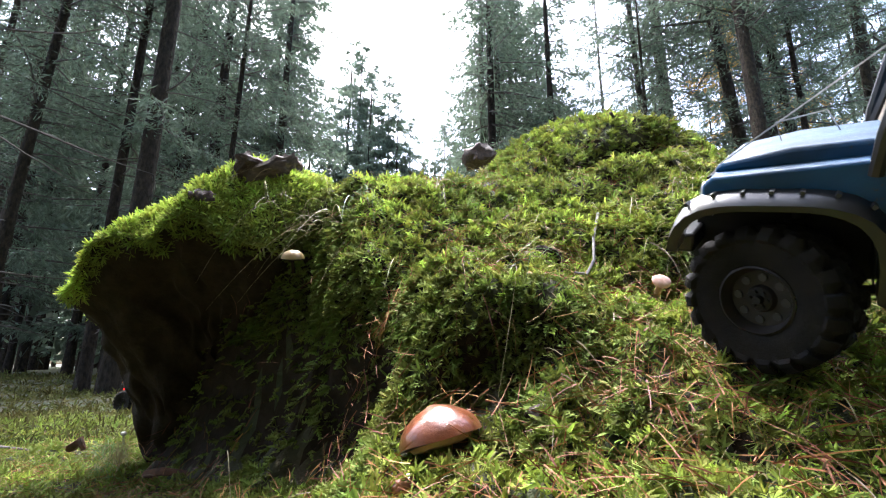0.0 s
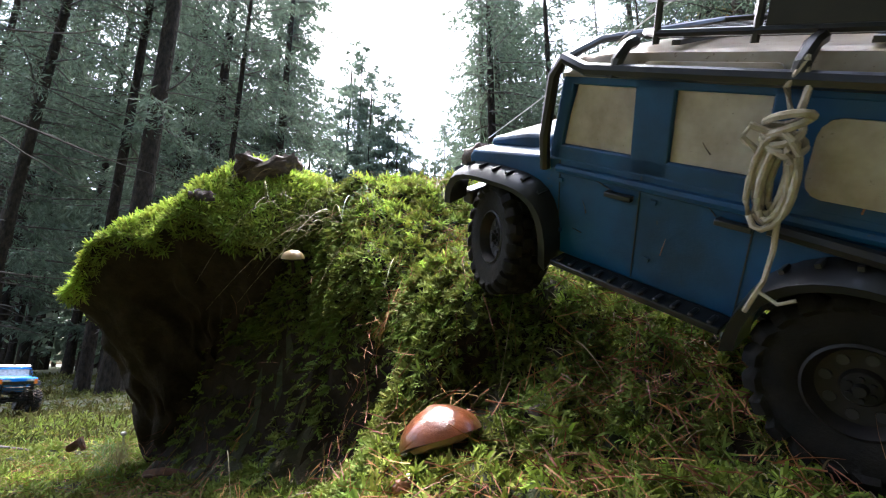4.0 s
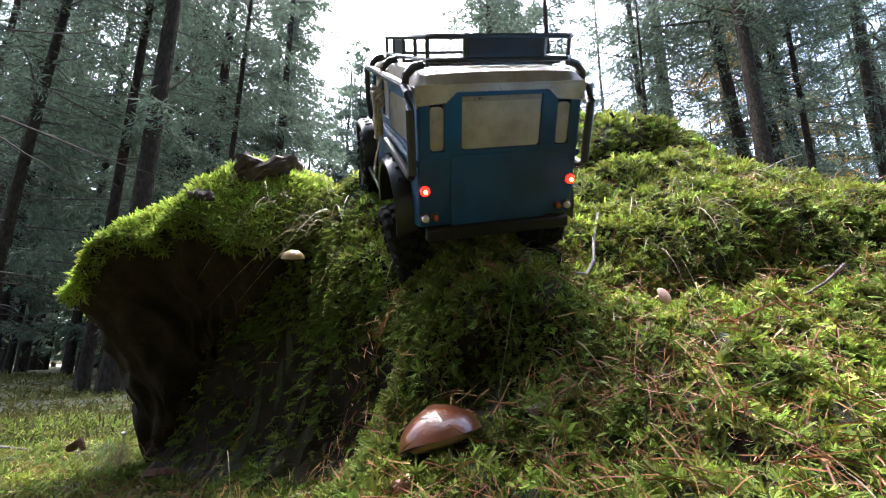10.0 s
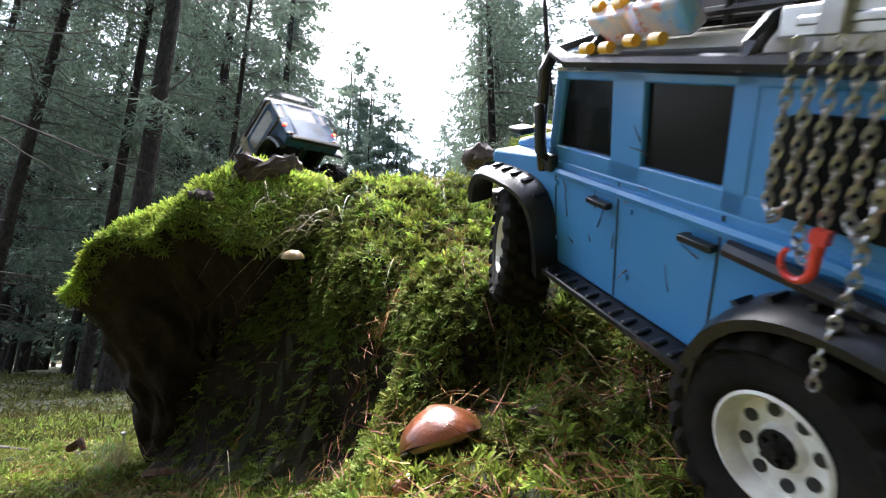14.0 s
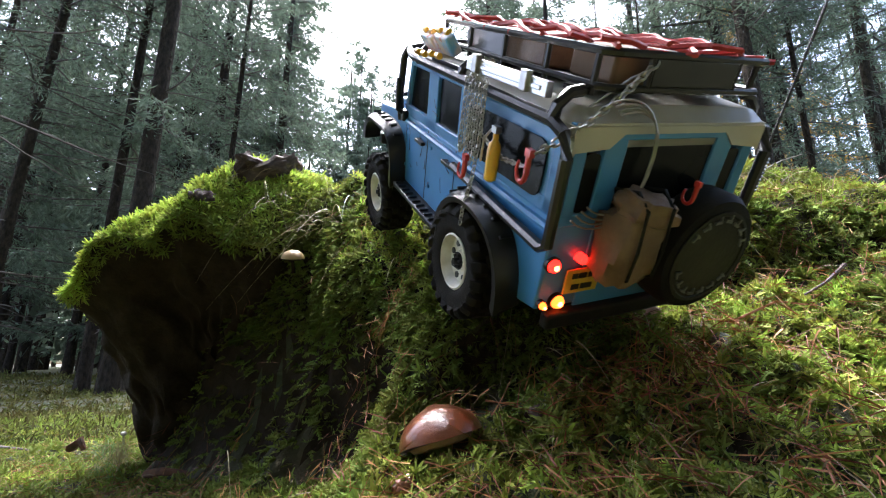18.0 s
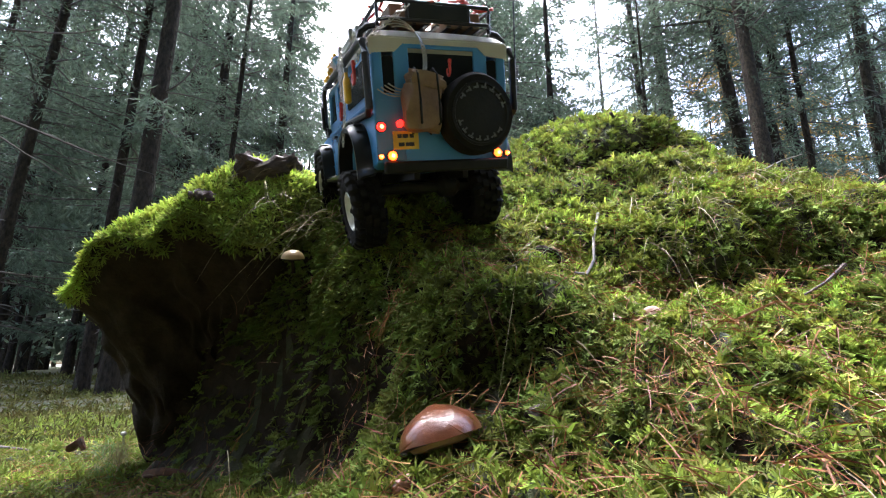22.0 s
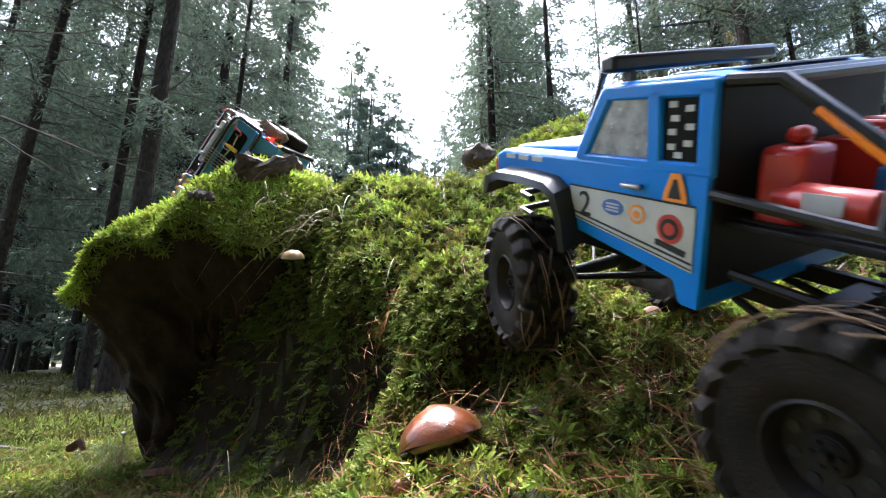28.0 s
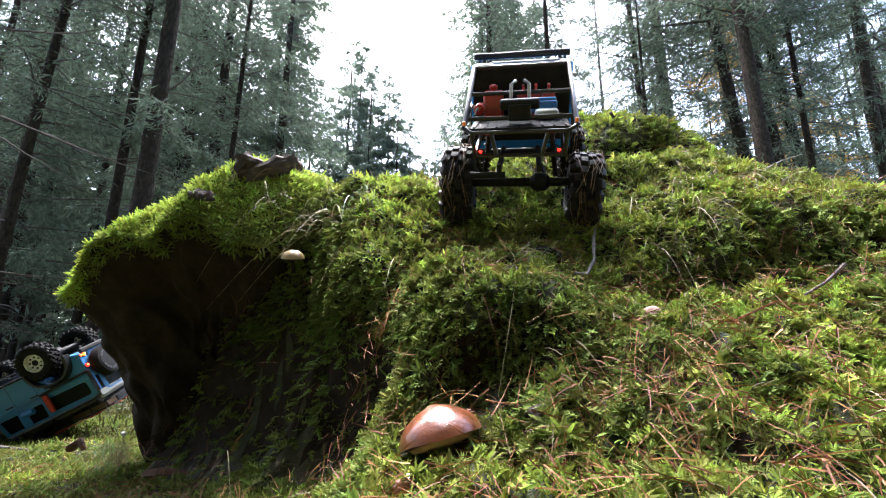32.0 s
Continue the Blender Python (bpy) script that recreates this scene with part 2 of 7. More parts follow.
def tube(bm, pts, r, seg=8, closed=False, r_end=None):
    """A round tube along points."""
    pts = [Vector(p) for p in pts]
    rings, up = [], Vector((0.13, 0.31, 0.94))
    for i, p in enumerate(pts):
        a = pts[i - 1] if i or closed else p
        b = pts[(i + 1) % len(pts)] if i + 1 < len(pts) or closed else p
        d = (b - a).normalized()
        s = d.cross(up)
        if s.length < 1e-4:
            s = d.cross(Vector((1, 0, 0)))
        s.normalize()
        q = s.cross(d)
        rr = r if r_end is None else r + (r_end - r) * i / max(1, len(pts) - 1)
        rings.append([bm.verts.new(p + rr * (math.cos(6.2832 * k / seg) * s + math.sin(6.2832 * k / seg) * q)) for k in range(seg)])
    n = len(rings)
    for i in range(n if closed else n - 1):
        a, b = rings[i], rings[(i + 1) % n]
        for k in range(seg):
            bm.faces.new((a[k], b[k], b[(k + 1) % seg], a[(k + 1) % seg]))
    if not closed:
        bm.faces.new(rings[0])
        bm.faces.new(rings[-1][::-1])


def lathe(bm, prof, axis="X", seg=32, centre=(0, 0, 0), caps=True):
    """A body turned about an axis; prof: rows of (along the axis, radius)."""
    rings = []
    for a, r in prof:
        ring = []
        for k in range(seg):
            c, s = math.cos(6.2832 * k / seg) * r, math.sin(6.2832 * k / seg) * r
            v = {"X": (a, c, s), "Y": (s, a, c), "Z": (c, s, a)}[axis]
            ring.append(bm.verts.new(Vector(v) + Vector(centre)))
        rings.append(ring)
    for a, b in zip(rings, rings[1:]):
        for k in range(seg):
            bm.faces.new((a[k], a[(k + 1) % seg], b[(k + 1) % seg], b[k]))
    if caps:
        bm.faces.new(rings[0][::-1])
        bm.faces.new(rings[-1])


def prism(bm, poly, x0, x1, shift=(0, 0)):
    """A (y, z) outline drawn out from x0 to x1."""
    a = [bm.verts.new((x0, y, z)) for y, z in poly]
    b = [bm.verts.new((x1, y + shift[0], z + shift[1])) for y, z in poly]
    n = len(poly)
    fs = [bm.faces.new(a[::-1]), bm.faces.new(b)]
    for i in range(n):
        bm.faces.new((a[i], a[(i + 1) % n], b[(i + 1) % n], b[i]))
    bmesh.ops.recalc_face_normals(bm, faces=bm.faces[:])
    return fs


def frame_bar(bm, a, b, x, w, t):
    """A flat bar from a to b in the (y, z) plane at x, of that width and thickness."""
    a, b = Vector((0, *a)), Vector((0, *b))
    d = (b - a).normalized()
    s = Vector((0, -d.z, d.y)) * (w / 2)
    vs = []
    for xx in (x - t / 2, x + t / 2):
        for p in (a - s, b - s, b + s, a + s):
            vs.append(bm.verts.new((xx, p.y, p.z)))
    q = vs
    for f in ((0, 1, 2, 3), (7, 6, 5, 4), (0, 4, 5, 1), (1, 5, 6, 2), (2, 6, 7, 3), (3, 7, 4, 0)):
        bm.faces.new([q[i] for i in f])


def new_bm():
    return bmesh.new()


# ---- the lie of the land ----
def sig(v):
    return 1.0 / (1.0 + np.exp(-np.clip(v, -40, 40)))


def waves(x, y, size, seed, n=9):
    """Smooth noise of about -1 to 1 as a sum of waves of about that length."""
    rng = np.random.default_rng(seed)
    total = 0
    for _ in range(n):
        a, k, ph = rng.uniform(0, 6.28), 6.28 / size * rng.uniform(0.6, 1.7), rng.uniform(0, 6.28)
        total = total + np.sin(k * (np.cos(a) * x + np.sin(a) * y) + ph)
    return total / n ** 0.5 * 0.7


def bell(x, y, cx, cy, sx, sy):
    return np.exp(-0.5 * (((x - cx) / sx) ** 2 + ((y - cy) / sy) ** 2))


def bank_mask(x, y):
    edge = -0.098 - 0.192 * sig((y - 0.715) / 0.03) - 0.30 * sig((y - 0.98) / 0.05)
    edge = edge + 0.016 * np.sin(y * 24) + 0.008 * np.sin(y * 57 + 1)
    soft = 0.024 + 0.016 * sig((y - 0.68) / 0.03)
    return sig((x - edge) / soft) * sig((2.1 - x) / 0.3), edge


def undercut(x, y):
    """How far the foot of the bank's torn wall is hollowed out sideways."""
    mask, edge = bank_mask(x, y)
    near = np.exp(-np.clip(edge - x, 0, None) / 0.12) * (x < 0.3)
    ragged = 0.016 * waves(y, ground_height(x, y), 0.13, 13) + 0.008 * waves(y, ground_height(x, y), 0.05, 14)
    reach = sig((1.05 - y) / 0.04) * sig((y - 0.48) / 0.03)
    return ((0.11 * sig((y - 0.62) / 0.05) + 0.02 * bell(0, y, 0, 0.76, 1, 0.09) + 0.03) * (1 - mask) * near + ragged * mask * (1 - mask) * 1.5) * reach


def undercut_back(x, y):
    """How far the ground under the mossy hump reaches back beneath it."""
    mask, edge = bank_mask(x, y)
    torn = 0.15 * (1 - mask) * np.exp(-np.clip(0.715 - y, 0, None) / 0.09) * sig((x + 0.34) / 0.03) * sig((-0.11 - x) / 0.014) * sig((0.80 - y) / 0.02)
    return torn + 0.060 * bell(x, y, 0.045, 0.488, 0.050, 0.020) + 0.028 * bell(x, y, 0.36, 0.612, 0.14, 0.018) + 0.016 * bell(x, y, 0.20, 0.668, 0.06, 0.016) + 0.035 * bell(x, y, 0.46, 1.000, 0.12, 0.016)


def ground_height(x, y):
    """The forest floor: flat on one side, a steep mossy bank with a saddle and a knoll on the other."""
    x, y = np.asarray(x, float), np.asarray(y, float)
    low = 0.10 * sig((x + 0.28) / 0.13) * sig((1.7 - y) / 0.2) * sig((y - 0.10) / 0.09) * sig((2.2 - x) / 0.3)
    steep, gentle = 0.262 + 0.87 * (y - 0.52), 0.555 + 0.43 * (y - 0.84)
    rise = -0.025 * np.logaddexp(-steep / 0.025, -np.minimum(gentle, 0.9) / 0.025)
    rise = 0.035 * np.logaddexp(0, (rise - 0.13) / 0.035) + 0.03
    ramp = rise + 0.16 * np.clip(x - 0.15, -0.1, 0.55) * sig((y - 0.15) / 0.12)
    ramp = ramp - 0.40 * sig((x - 0.80) / 0.08) * sig((y - 0.92) / 0.09)
    ramp = ramp - 0.034 * sig((x - 0.62) / 0.07) * sig((y - 0.72) / 0.05)
    mask, edge = bank_mask(x, y)
    back = sig((1.72 + 0.5 * sig((x - 0.15) / 0.12) - y) / 0.09)
    knoll = 0.20 * bell(x, y, 0.52, 1.30, 0.25, 0.26) + 0.06 * bell(x, y, 0.20, 1.25, 0.16, 0.2)
    hump = 0.058 * bell(x, y, -0.02, 0.610, 0.12, 0.045) - 0.048 * bell(x, y, 0.03, 0.500, 0.075, 0.026) - 0.025 * bell(x, y, -0.12, 0.52, 0.05, 0.035) + 0.042 * bell(x, y, 0.17, 0.45, 0.075, 0.04) - 0.008 * bell(x, y, 0.01, 0.45, 0.04, 0.03)
    hump = hump + 0.012 * bell(x, y, 0.17, 0.745, 0.13, 0.035) - 0.018 * bell(x, y, 0.18, 0.665, 0.10, 0.03) + 0.025 * bell(x, y, 0.40, 0.70, 0.16, 0.04) - 0.022 * bell(x, y, 0.36, 0.60, 0.12, 0.03)
    hump = hump - 0.030 * bell(x, y, 0.28, 0.95, 0.13, 0.22) - 0.060 * bell(x, y, 0.54, 0.99, 0.15, 0.032) + 0.022 * bell(x, y, 0.52, 1.07, 0.13, 0.04) + 0.02 * bell(x, y, 0.62, 0.55, 0.10, 0.05)
    # the shoulder that joins the mound to the bank, the nose of the hump, and the steps higher up
    hump = hump + 0.082 * bell(x, y, -0.20, 0.92, 0.12, 0.14) - 0.10 * bell(x, y, -0.10, 1.24, 0.17, 0.12) + 0.035 * bell(x, y, -0.02, 0.90, 0.08, 0.10)
    hump = hump + 0.085 * bell(x, y, 0.075, 0.520, 0.070, 0.032) + 0.022 * bell(x, y, 0.05, 0.60, 0.10, 0.05)
    hump = hump - 0.012 * bell(x, y, 0.40, 0.600, 0.13, 0.018) + 0.016 * bell(x, y, 0.50, 0.665, 0.14, 0.028) + 0.034 * bell(x, y, 0.24, 0.345, 0.16, 0.06) + 0.022 * bell(x, y, 0.14, 0.34, 0.08, 0.06)
    hump = hump + 0.018 * bell(x, y, 0.36, 0.90, 0.07, 0.04) - 0.028 * bell(x, y, 0.30, 0.845, 0.08, 0.022) - 0.030 * bell(x, y, 0.44, 0.995, 0.11, 0.02)
    rough = 0.015 * waves(x, y, 0.30, 3) + 0.011 * waves(x, y, 0.10, 4) + 0.005 * waves(x, y, 0.045, 7)
    far = np.clip((np.hypot(x, y) - 2.0) / 3.0, 0, 1)
    floor = 0.02 * waves(x, y, 0.8, 5) * np.clip((np.hypot(x, y) - 1.1) / 1.0, 0, 1) + 0.12 * far * waves(x, y, 6.0, 6)
    floor = floor - 0.03 * sig((y - 2.6) / 0.18) * sig((-1.0 - x) / 0.2) * sig((9 - y) / 1.0)
    return low + mask * back * (ramp + knoll + hump) + rough * (0.35 + 0.65 * mask) + floor


def clumps(x, y):
    """Pillows of moss, a few centimetres across."""
    return 0.007 * waves(x, y, 0.055, 8) + 0.004 * waves(x, y, 0.028, 9)


# ---- the ground: one sheet, fine where the cars climb and coarse out to the horizon ----
def graded(a, b, fine, far, grow=1.35):
    line = list(np.arange(a, b, fine))
    for side in (-1, 1):
        step, p = fine, a if side < 0 else line[-1]
        while abs(p) < far:
            step *= grow
            p += side * step
            line.insert(0, p) if side < 0 else line.append(p)
    return np.array(line)


def grid_faces(nx, ny):
    i = np.arange(nx * ny).reshape(ny, nx)
    return np.stack([i[:-1, :-1], i[:-1, 1:], i[1:, 1:], i[1:, :-1]], -1).reshape(-1, 4)


gx, gy = graded(-1.25, 1.35, 0.011, 600), graded(-0.05, 1.75, 0.011, 600)
mx, my = np.meshgrid(gx, gy)
mz = ground_height(mx, my) + clumps(mx, my) * (np.hypot(mx, my) < 3)
mx, my = mx + undercut(mx, my), my + undercut_back(mx, my)
ground = raw_mesh("ground", np.stack([mx, my, mz], -1).reshape(-1, 3), grid_faces(len(gx), len(gy)), FLOOR)
ground.data.materials.append(SOIL)
nrm = np.zeros(len(ground.data.polygons) * 3)
ground.data.polygons.foreach_get("normal", nrm)
nrm = nrm.reshape(-1, 3)
ground.data.polygons.foreach_set("material_index", ((nrm[:, 0] < -0.4) & (nrm[:, 2] < 0.55) | (nrm[:, 2] < 0.05)).astype(np.int32))
tagged(ground, "moss and needle covered forest floor rising to a steep bank", "ground", kind="structure")


# ---- the uprooted mound: a moss cap over a dark earth hollow ----
MX, MY = -0.50, 1.12


def mound_point(a, s):
    """a: the angle round the mound; s: 0 at the foot, 0.45 at the lip, 1 at the top."""
    a, s = np.broadcast_arrays(np.asarray(a, float), np.asarray(s, float))
    left, front = np.maximum(0, -np.cos(a)), np.maximum(0, -np.sin(a))
    rim = 0.290 + 0.066 * left ** 1.5 + 0.015 * front * (1 - np.maximum(0, np.cos(a))) - 0.075 * left * front + 0.016 * np.sin(5 * a + 1) + 0.010 * np.sin(11 * a)
    zrim = 0.47 - 0.085 * left ** 2 + 0.018 * front + 0.016 * np.sin(3 * a) + 0.010 * np.sin(9 * a + 2)
    up = np.clip((s - 0.45) / 0.55, 0, 1) * 1.5708
    down = np.clip(s / 0.45, 0, 1)
    foot = 0.15 - 0.10 * front + 0.012 * np.sin(7 * a)
    hollow = 1.25 + 2.6 * front ** 1.5
    r = np.where(s > 0.45, rim * np.maximum(np.cos(up), 0) ** (0.85 + 0.25 * left), foot + (rim - foot) * down ** hollow)
    top = 0.702
    z = np.where(s > 0.45, zrim + (top - zrim) * np.sin(up) ** (1.25 + 0.95 * left ** 0.6), -0.04 + (zrim + 0.04) * down ** 0.9)
    x, y = MX + r * np.cos(a) + 0.10 * np.sin(up) ** 2, MY + r * np.sin(a) - 0.02 * np.sin(up) ** 2
    lump = np.where(s > 0.45, 1.0, 0.6)
    z = z + lump * (0.010 * waves(x, y, 0.16, 21) + 0.005 * waves(x, y, 0.06, 22)) * np.clip(s * 4, 0, 1)
    x = x + 0.012 * waves(z * 1.3, a * 0.2, 0.10, 23) * (s < 0.45)
    y = y + 0.012 * waves(a * 0.3, z, 0.08, 24) * (s < 0.45)
    return np.stack([x, y, z], -1)


aa, ss = np.meshgrid(np.linspace(0, 2 * np.pi, 181), np.linspace(0, 1, 90))
mound = thing("mossy_mound", "overhanging root mound with bright moss cap over dark soil hollow", "mound", kind="structure")
raw_mesh("earth_core", mound_point(aa, ss).reshape(-1, 3), grid_faces(181, 90), SOIL, mound)


# ---- moss: stars of blunt curved fingers, joined ----
def sprigs(points, normals, sizes, seed, fingers=7, tilt=0.5):
    """Little stars of curved fingers that lean out of the surface and droop at their tips."""
    rng = np.random.default_rng(seed)
    n = len(points)
    up = normals + rng.normal(0, tilt, (n, 3))
    up /= np.linalg.norm(up, axis=1, keepdims=True) + 1e-9
    side = np.cross(up, rng.normal(0, 1, (n, 3)))
    side /= np.linalg.norm(side, axis=1, keepdims=True) + 1e-9
    third = np.cross(up, side)
    verts = np.zeros((n, 1 + 5 * fingers, 3))
    verts[:, 0] = points
    for k in range(fingers):
        ang = 6.2832 * k / fingers + rng.uniform(-0.55, 0.55, n)
        lift, length = rng.uniform(0.15, 1.15, n), sizes * rng.uniform(0.55, 1.25, n)
        flat = np.cos(ang)[:, None] * side + np.sin(ang)[:, None] * third
        d = flat * np.cos(lift)[:, None] + up * np.sin(lift)[:, None]
        w = np.cross(flat, up) * (length * rng.uniform(0.060, 0.105, n))[:, None]
        bend = flat * rng.uniform(0.0, 0.3, (n, 1)) - up * rng.uniform(0.05, 0.5, (n, 1))
        mid = points + d * (0.40 * length)[:, None] + bend * (0.16 * length)[:, None]
        far = points + d * (0.82 * length)[:, None] + bend * (0.67 * length)[:, None]
        tip = points + d * length[:, None] + bend * length[:, None]
        b = 1 + 5 * k
        verts[:, b], verts[:, b + 1], verts[:, b + 2], verts[:, b + 3], verts[:, b + 4] = mid - w, mid + w, far - 0.7 * w, far + 0.7 * w, tip
    base = (np.arange(n) * (1 + 5 * fingers))[:, None, None]
    pat = np.array([f for b in range(1, 1 + 5 * fingers, 5) for f in ((0, b, b + 1), (b, b + 2, b + 3), (b, b + 3, b + 1), (b + 2, b + 4, b + 3))])[None]
    return verts.reshape(-1, 3), (base + pat).reshape(-1, 3)


def fronds(points, normals, sizes, seed, pairs=5, droop=0.45):
    """Feathery plumes: a stem that leans out and down the slope, with leaflets in pairs."""
    rng = np.random.default_rng(seed)
    n = len(points)
    fall = normals - np.array([0, 0, 1.0])
    head = normals * rng.uniform(0.35, 0.8, (n, 1)) + fall * 0.7 + rng.normal(0, 0.42, (n, 3)) + np.array([0, 0, 0.15])
    head /= np.linalg.norm(head, axis=1, keepdims=True) + 1e-9
    side = np.cross(head, normals + rng.normal(0, 0.3, (n, 3)))
    side /= np.linalg.norm(side, axis=1, keepdims=True) + 1e-9
    rise = np.cross(side, head)
    per = pairs + 1 + 4 * pairs
    verts = np.zeros((n, per, 3))
    sag, bow = rng.uniform(0.1, 1.0, n) * droop, rng.normal(0, 0.16, n)
    for k in range(pairs + 1):
        t = k / pairs
        c = points + head * (sizes * t)[:, None] + side * (bow * sizes * t * t)[:, None]
        c[:, 2] -= sag * sizes * t * t
        verts[:, k] = c
    for k in range(pairs):
        t = (k + 0.5) / pairs
        reach = sizes * (0.50 - 0.30 * t) * rng.uniform(0.75, 1.25, n)
        for j, way in enumerate((-1, 1)):
            d = side * (way * rng.uniform(0.65, 0.95, (n, 1))) + head * rng.uniform(0.45, 0.8, (n, 1)) - rise * rng.uniform(-0.15, 0.45, (n, 1))
            b = pairs + 1 + 4 * k + 2 * j
            verts[:, b] = verts[:, k] + d * (reach * 0.55)[:, None]
            verts[:, b + 1] = verts[:, k + 1] * 0.35 + verts[:, k] * 0.65 + d * reach[:, None]
    base = (np.arange(n) * per)[:, None, None]
    pat = np.array([(k, pairs + 1 + 4 * k + 2 * j, pairs + 2 + 4 * k + 2 * j, k + 1) for k in range(pairs) for j in (0, 1)])[None]
    return verts.reshape(-1, 3), (base + pat).reshape(-1, 4)


def ground_normals(x, y, e=0.006):
    dx = (ground_height(x + e, y) - ground_height(x - e, y)) / (2 * e)
    dy = (ground_height(x, y + e) - ground_height(x, y - e)) / (2 * e)
    n = np.stack([-dx, -dy, np.ones_like(dx)], -1)
    return n / np.linalg.norm(n, axis=1, keepdims=True), np.sqrt(1 + dx * dx + dy * dy)


rng = np.random.default_rng(11)
N = 1500000
cx, cy = rng.uniform(-2.2, 1.9, N), rng.uniform(0.03, 2.4, N)
dist = np.hypot(cx, cy)
nrm, steep = ground_normals(cx, cy)
patchy = 0.75 + 0.35 * waves(cx, cy, 0.16, 31) + 45 * clumps(cx, cy)
torn = ((nrm[:, 0] < -0.40) | (nrm[:, 1] < -0.55) & (cx < -0.11)) & (nrm[:, 2] < 0.65) & (ground_height(cx, cy) < 0.29) & (cy > 0.60)
want = np.clip(0.5 / np.maximum(dist, 0.3) ** 1.7, 0, 1) * np.minimum(steep, 3.4) * np.clip(patchy, 0.25, 1.2) * np.where(torn, 0.16, 1.0)
seen = (np.abs(cx) < 1.12 * cy + 0.10) & (rng.uniform(0, 1, N) < want * 0.32)
cx, cy, nrm, dist = cx[seen], cy[seen], nrm[seen], dist[seen]
pts = np.stack([cx + undercut(cx, cy), cy + undercut_back(cx, cy), ground_height(cx, cy) + clumps(cx, cy) + 0.001], -1)
size = (0.0100 + 0.0050 * np.clip(dist, 0, 2.4)) * rng.uniform(0.6, 1.4, len(cx))
# random tone, plus painted shade: wall, hollow, low floor and steep faces darken
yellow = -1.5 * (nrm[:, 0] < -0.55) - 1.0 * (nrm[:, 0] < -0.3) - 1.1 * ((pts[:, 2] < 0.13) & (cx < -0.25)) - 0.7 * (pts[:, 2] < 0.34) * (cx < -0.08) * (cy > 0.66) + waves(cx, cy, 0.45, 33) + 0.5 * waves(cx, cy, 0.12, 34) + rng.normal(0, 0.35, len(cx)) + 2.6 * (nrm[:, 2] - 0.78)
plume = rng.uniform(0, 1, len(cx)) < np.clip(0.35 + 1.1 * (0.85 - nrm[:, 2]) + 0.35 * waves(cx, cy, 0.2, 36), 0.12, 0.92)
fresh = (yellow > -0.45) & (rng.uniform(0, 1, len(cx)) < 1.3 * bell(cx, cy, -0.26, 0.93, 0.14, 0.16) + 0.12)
for name, pick, mat, seed in (("moss", (yellow > -0.45) & ~fresh, MOSS, 41), ("fresh_moss", fresh, CAP_MOSS, 46), ("dark_moss", yellow <= -0.45, MOSS_SHADE, 42)):
    said = {MOSS: "feathery green moss sprigs covering the bank", CAP_MOSS: "fresh yellow-green moss sprigs among the older moss", MOSS_SHADE: "moss sprigs coloured darker for shade in hollows and on steep faces"}[mat]
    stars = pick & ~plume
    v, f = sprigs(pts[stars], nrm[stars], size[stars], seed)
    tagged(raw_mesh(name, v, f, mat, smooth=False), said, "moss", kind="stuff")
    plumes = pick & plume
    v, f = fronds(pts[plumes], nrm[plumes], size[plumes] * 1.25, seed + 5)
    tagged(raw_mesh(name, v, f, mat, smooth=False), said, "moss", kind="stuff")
# the mound's cap, denser and finer, with a fringe that hangs over the lip
n = 27000
a, s = rng.uniform(0, 6.2832, n), 0.43 + 0.57 * rng.uniform(0, 1, n) ** 1.25
p0, p1, p2 = mound_point(a, s), mound_point(a + 0.02, s), mound_point(a, np.minimum(s + 0.012, 1.0))
nn = np.cross(p1 - p0, p2 - p0)
nn /= np.linalg.norm(nn, axis=1, keepdims=True) + 1e-9
keep = (s > 0.455) & (p0[:, 1] < 1.35) | (s <= 0.455) & (rng.uniform(0, 1, n) < 0.6) & (p0[:, 1] < 1.15)
nn = np.where((s < 0.47)[:, None], nn * 0.8 + np.array([0, -0.3, -0.25]), nn)
size = 0.0140 * rng.uniform(0.5, 1.4, n)
# steep flanks get the darker copy, so their shade is in the colour
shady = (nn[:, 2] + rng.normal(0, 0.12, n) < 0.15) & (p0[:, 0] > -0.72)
# mid-tone moss in random patches, with more of it near the lip
duller = waves(p0[:, 0], p0[:, 1], 0.13, 37) + 0.8 * (s < 0.56) + rng.normal(0, 0.4, n) > 0.65
for name, pick, mat, seed in (("moss_cap", keep & ~shady & ~duller, CAP_MOSS, 43), ("older_moss", keep & ~shady & duller, MOSS, 47), ("moss_skirt", keep & shady, MOSS_SHADE, 45)):
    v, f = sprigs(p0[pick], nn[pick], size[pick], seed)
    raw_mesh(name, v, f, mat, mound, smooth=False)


# farther off, coarser growth on the forest floor
n = 15000
cy = 1.6 + 9.0 * rng.uniform(0, 1, n) ** 2.0
cx = rng.uniform(-1.35, -0.35, n) * cy
nrm, _ = ground_normals(cx, cy)
pts = np.stack([cx, cy, ground_height(cx, cy)], -1)
v, f = sprigs(pts, nrm, (0.014 + 0.009 * cy) * rng.uniform(0.5, 1.5, n), 44, 4)
tagged(raw_mesh("low_undergrowth", v, f, FLOOR_MOSS, smooth=False), "low green moss and bilberry growth on the forest floor", "undergrowth", kind="stuff")


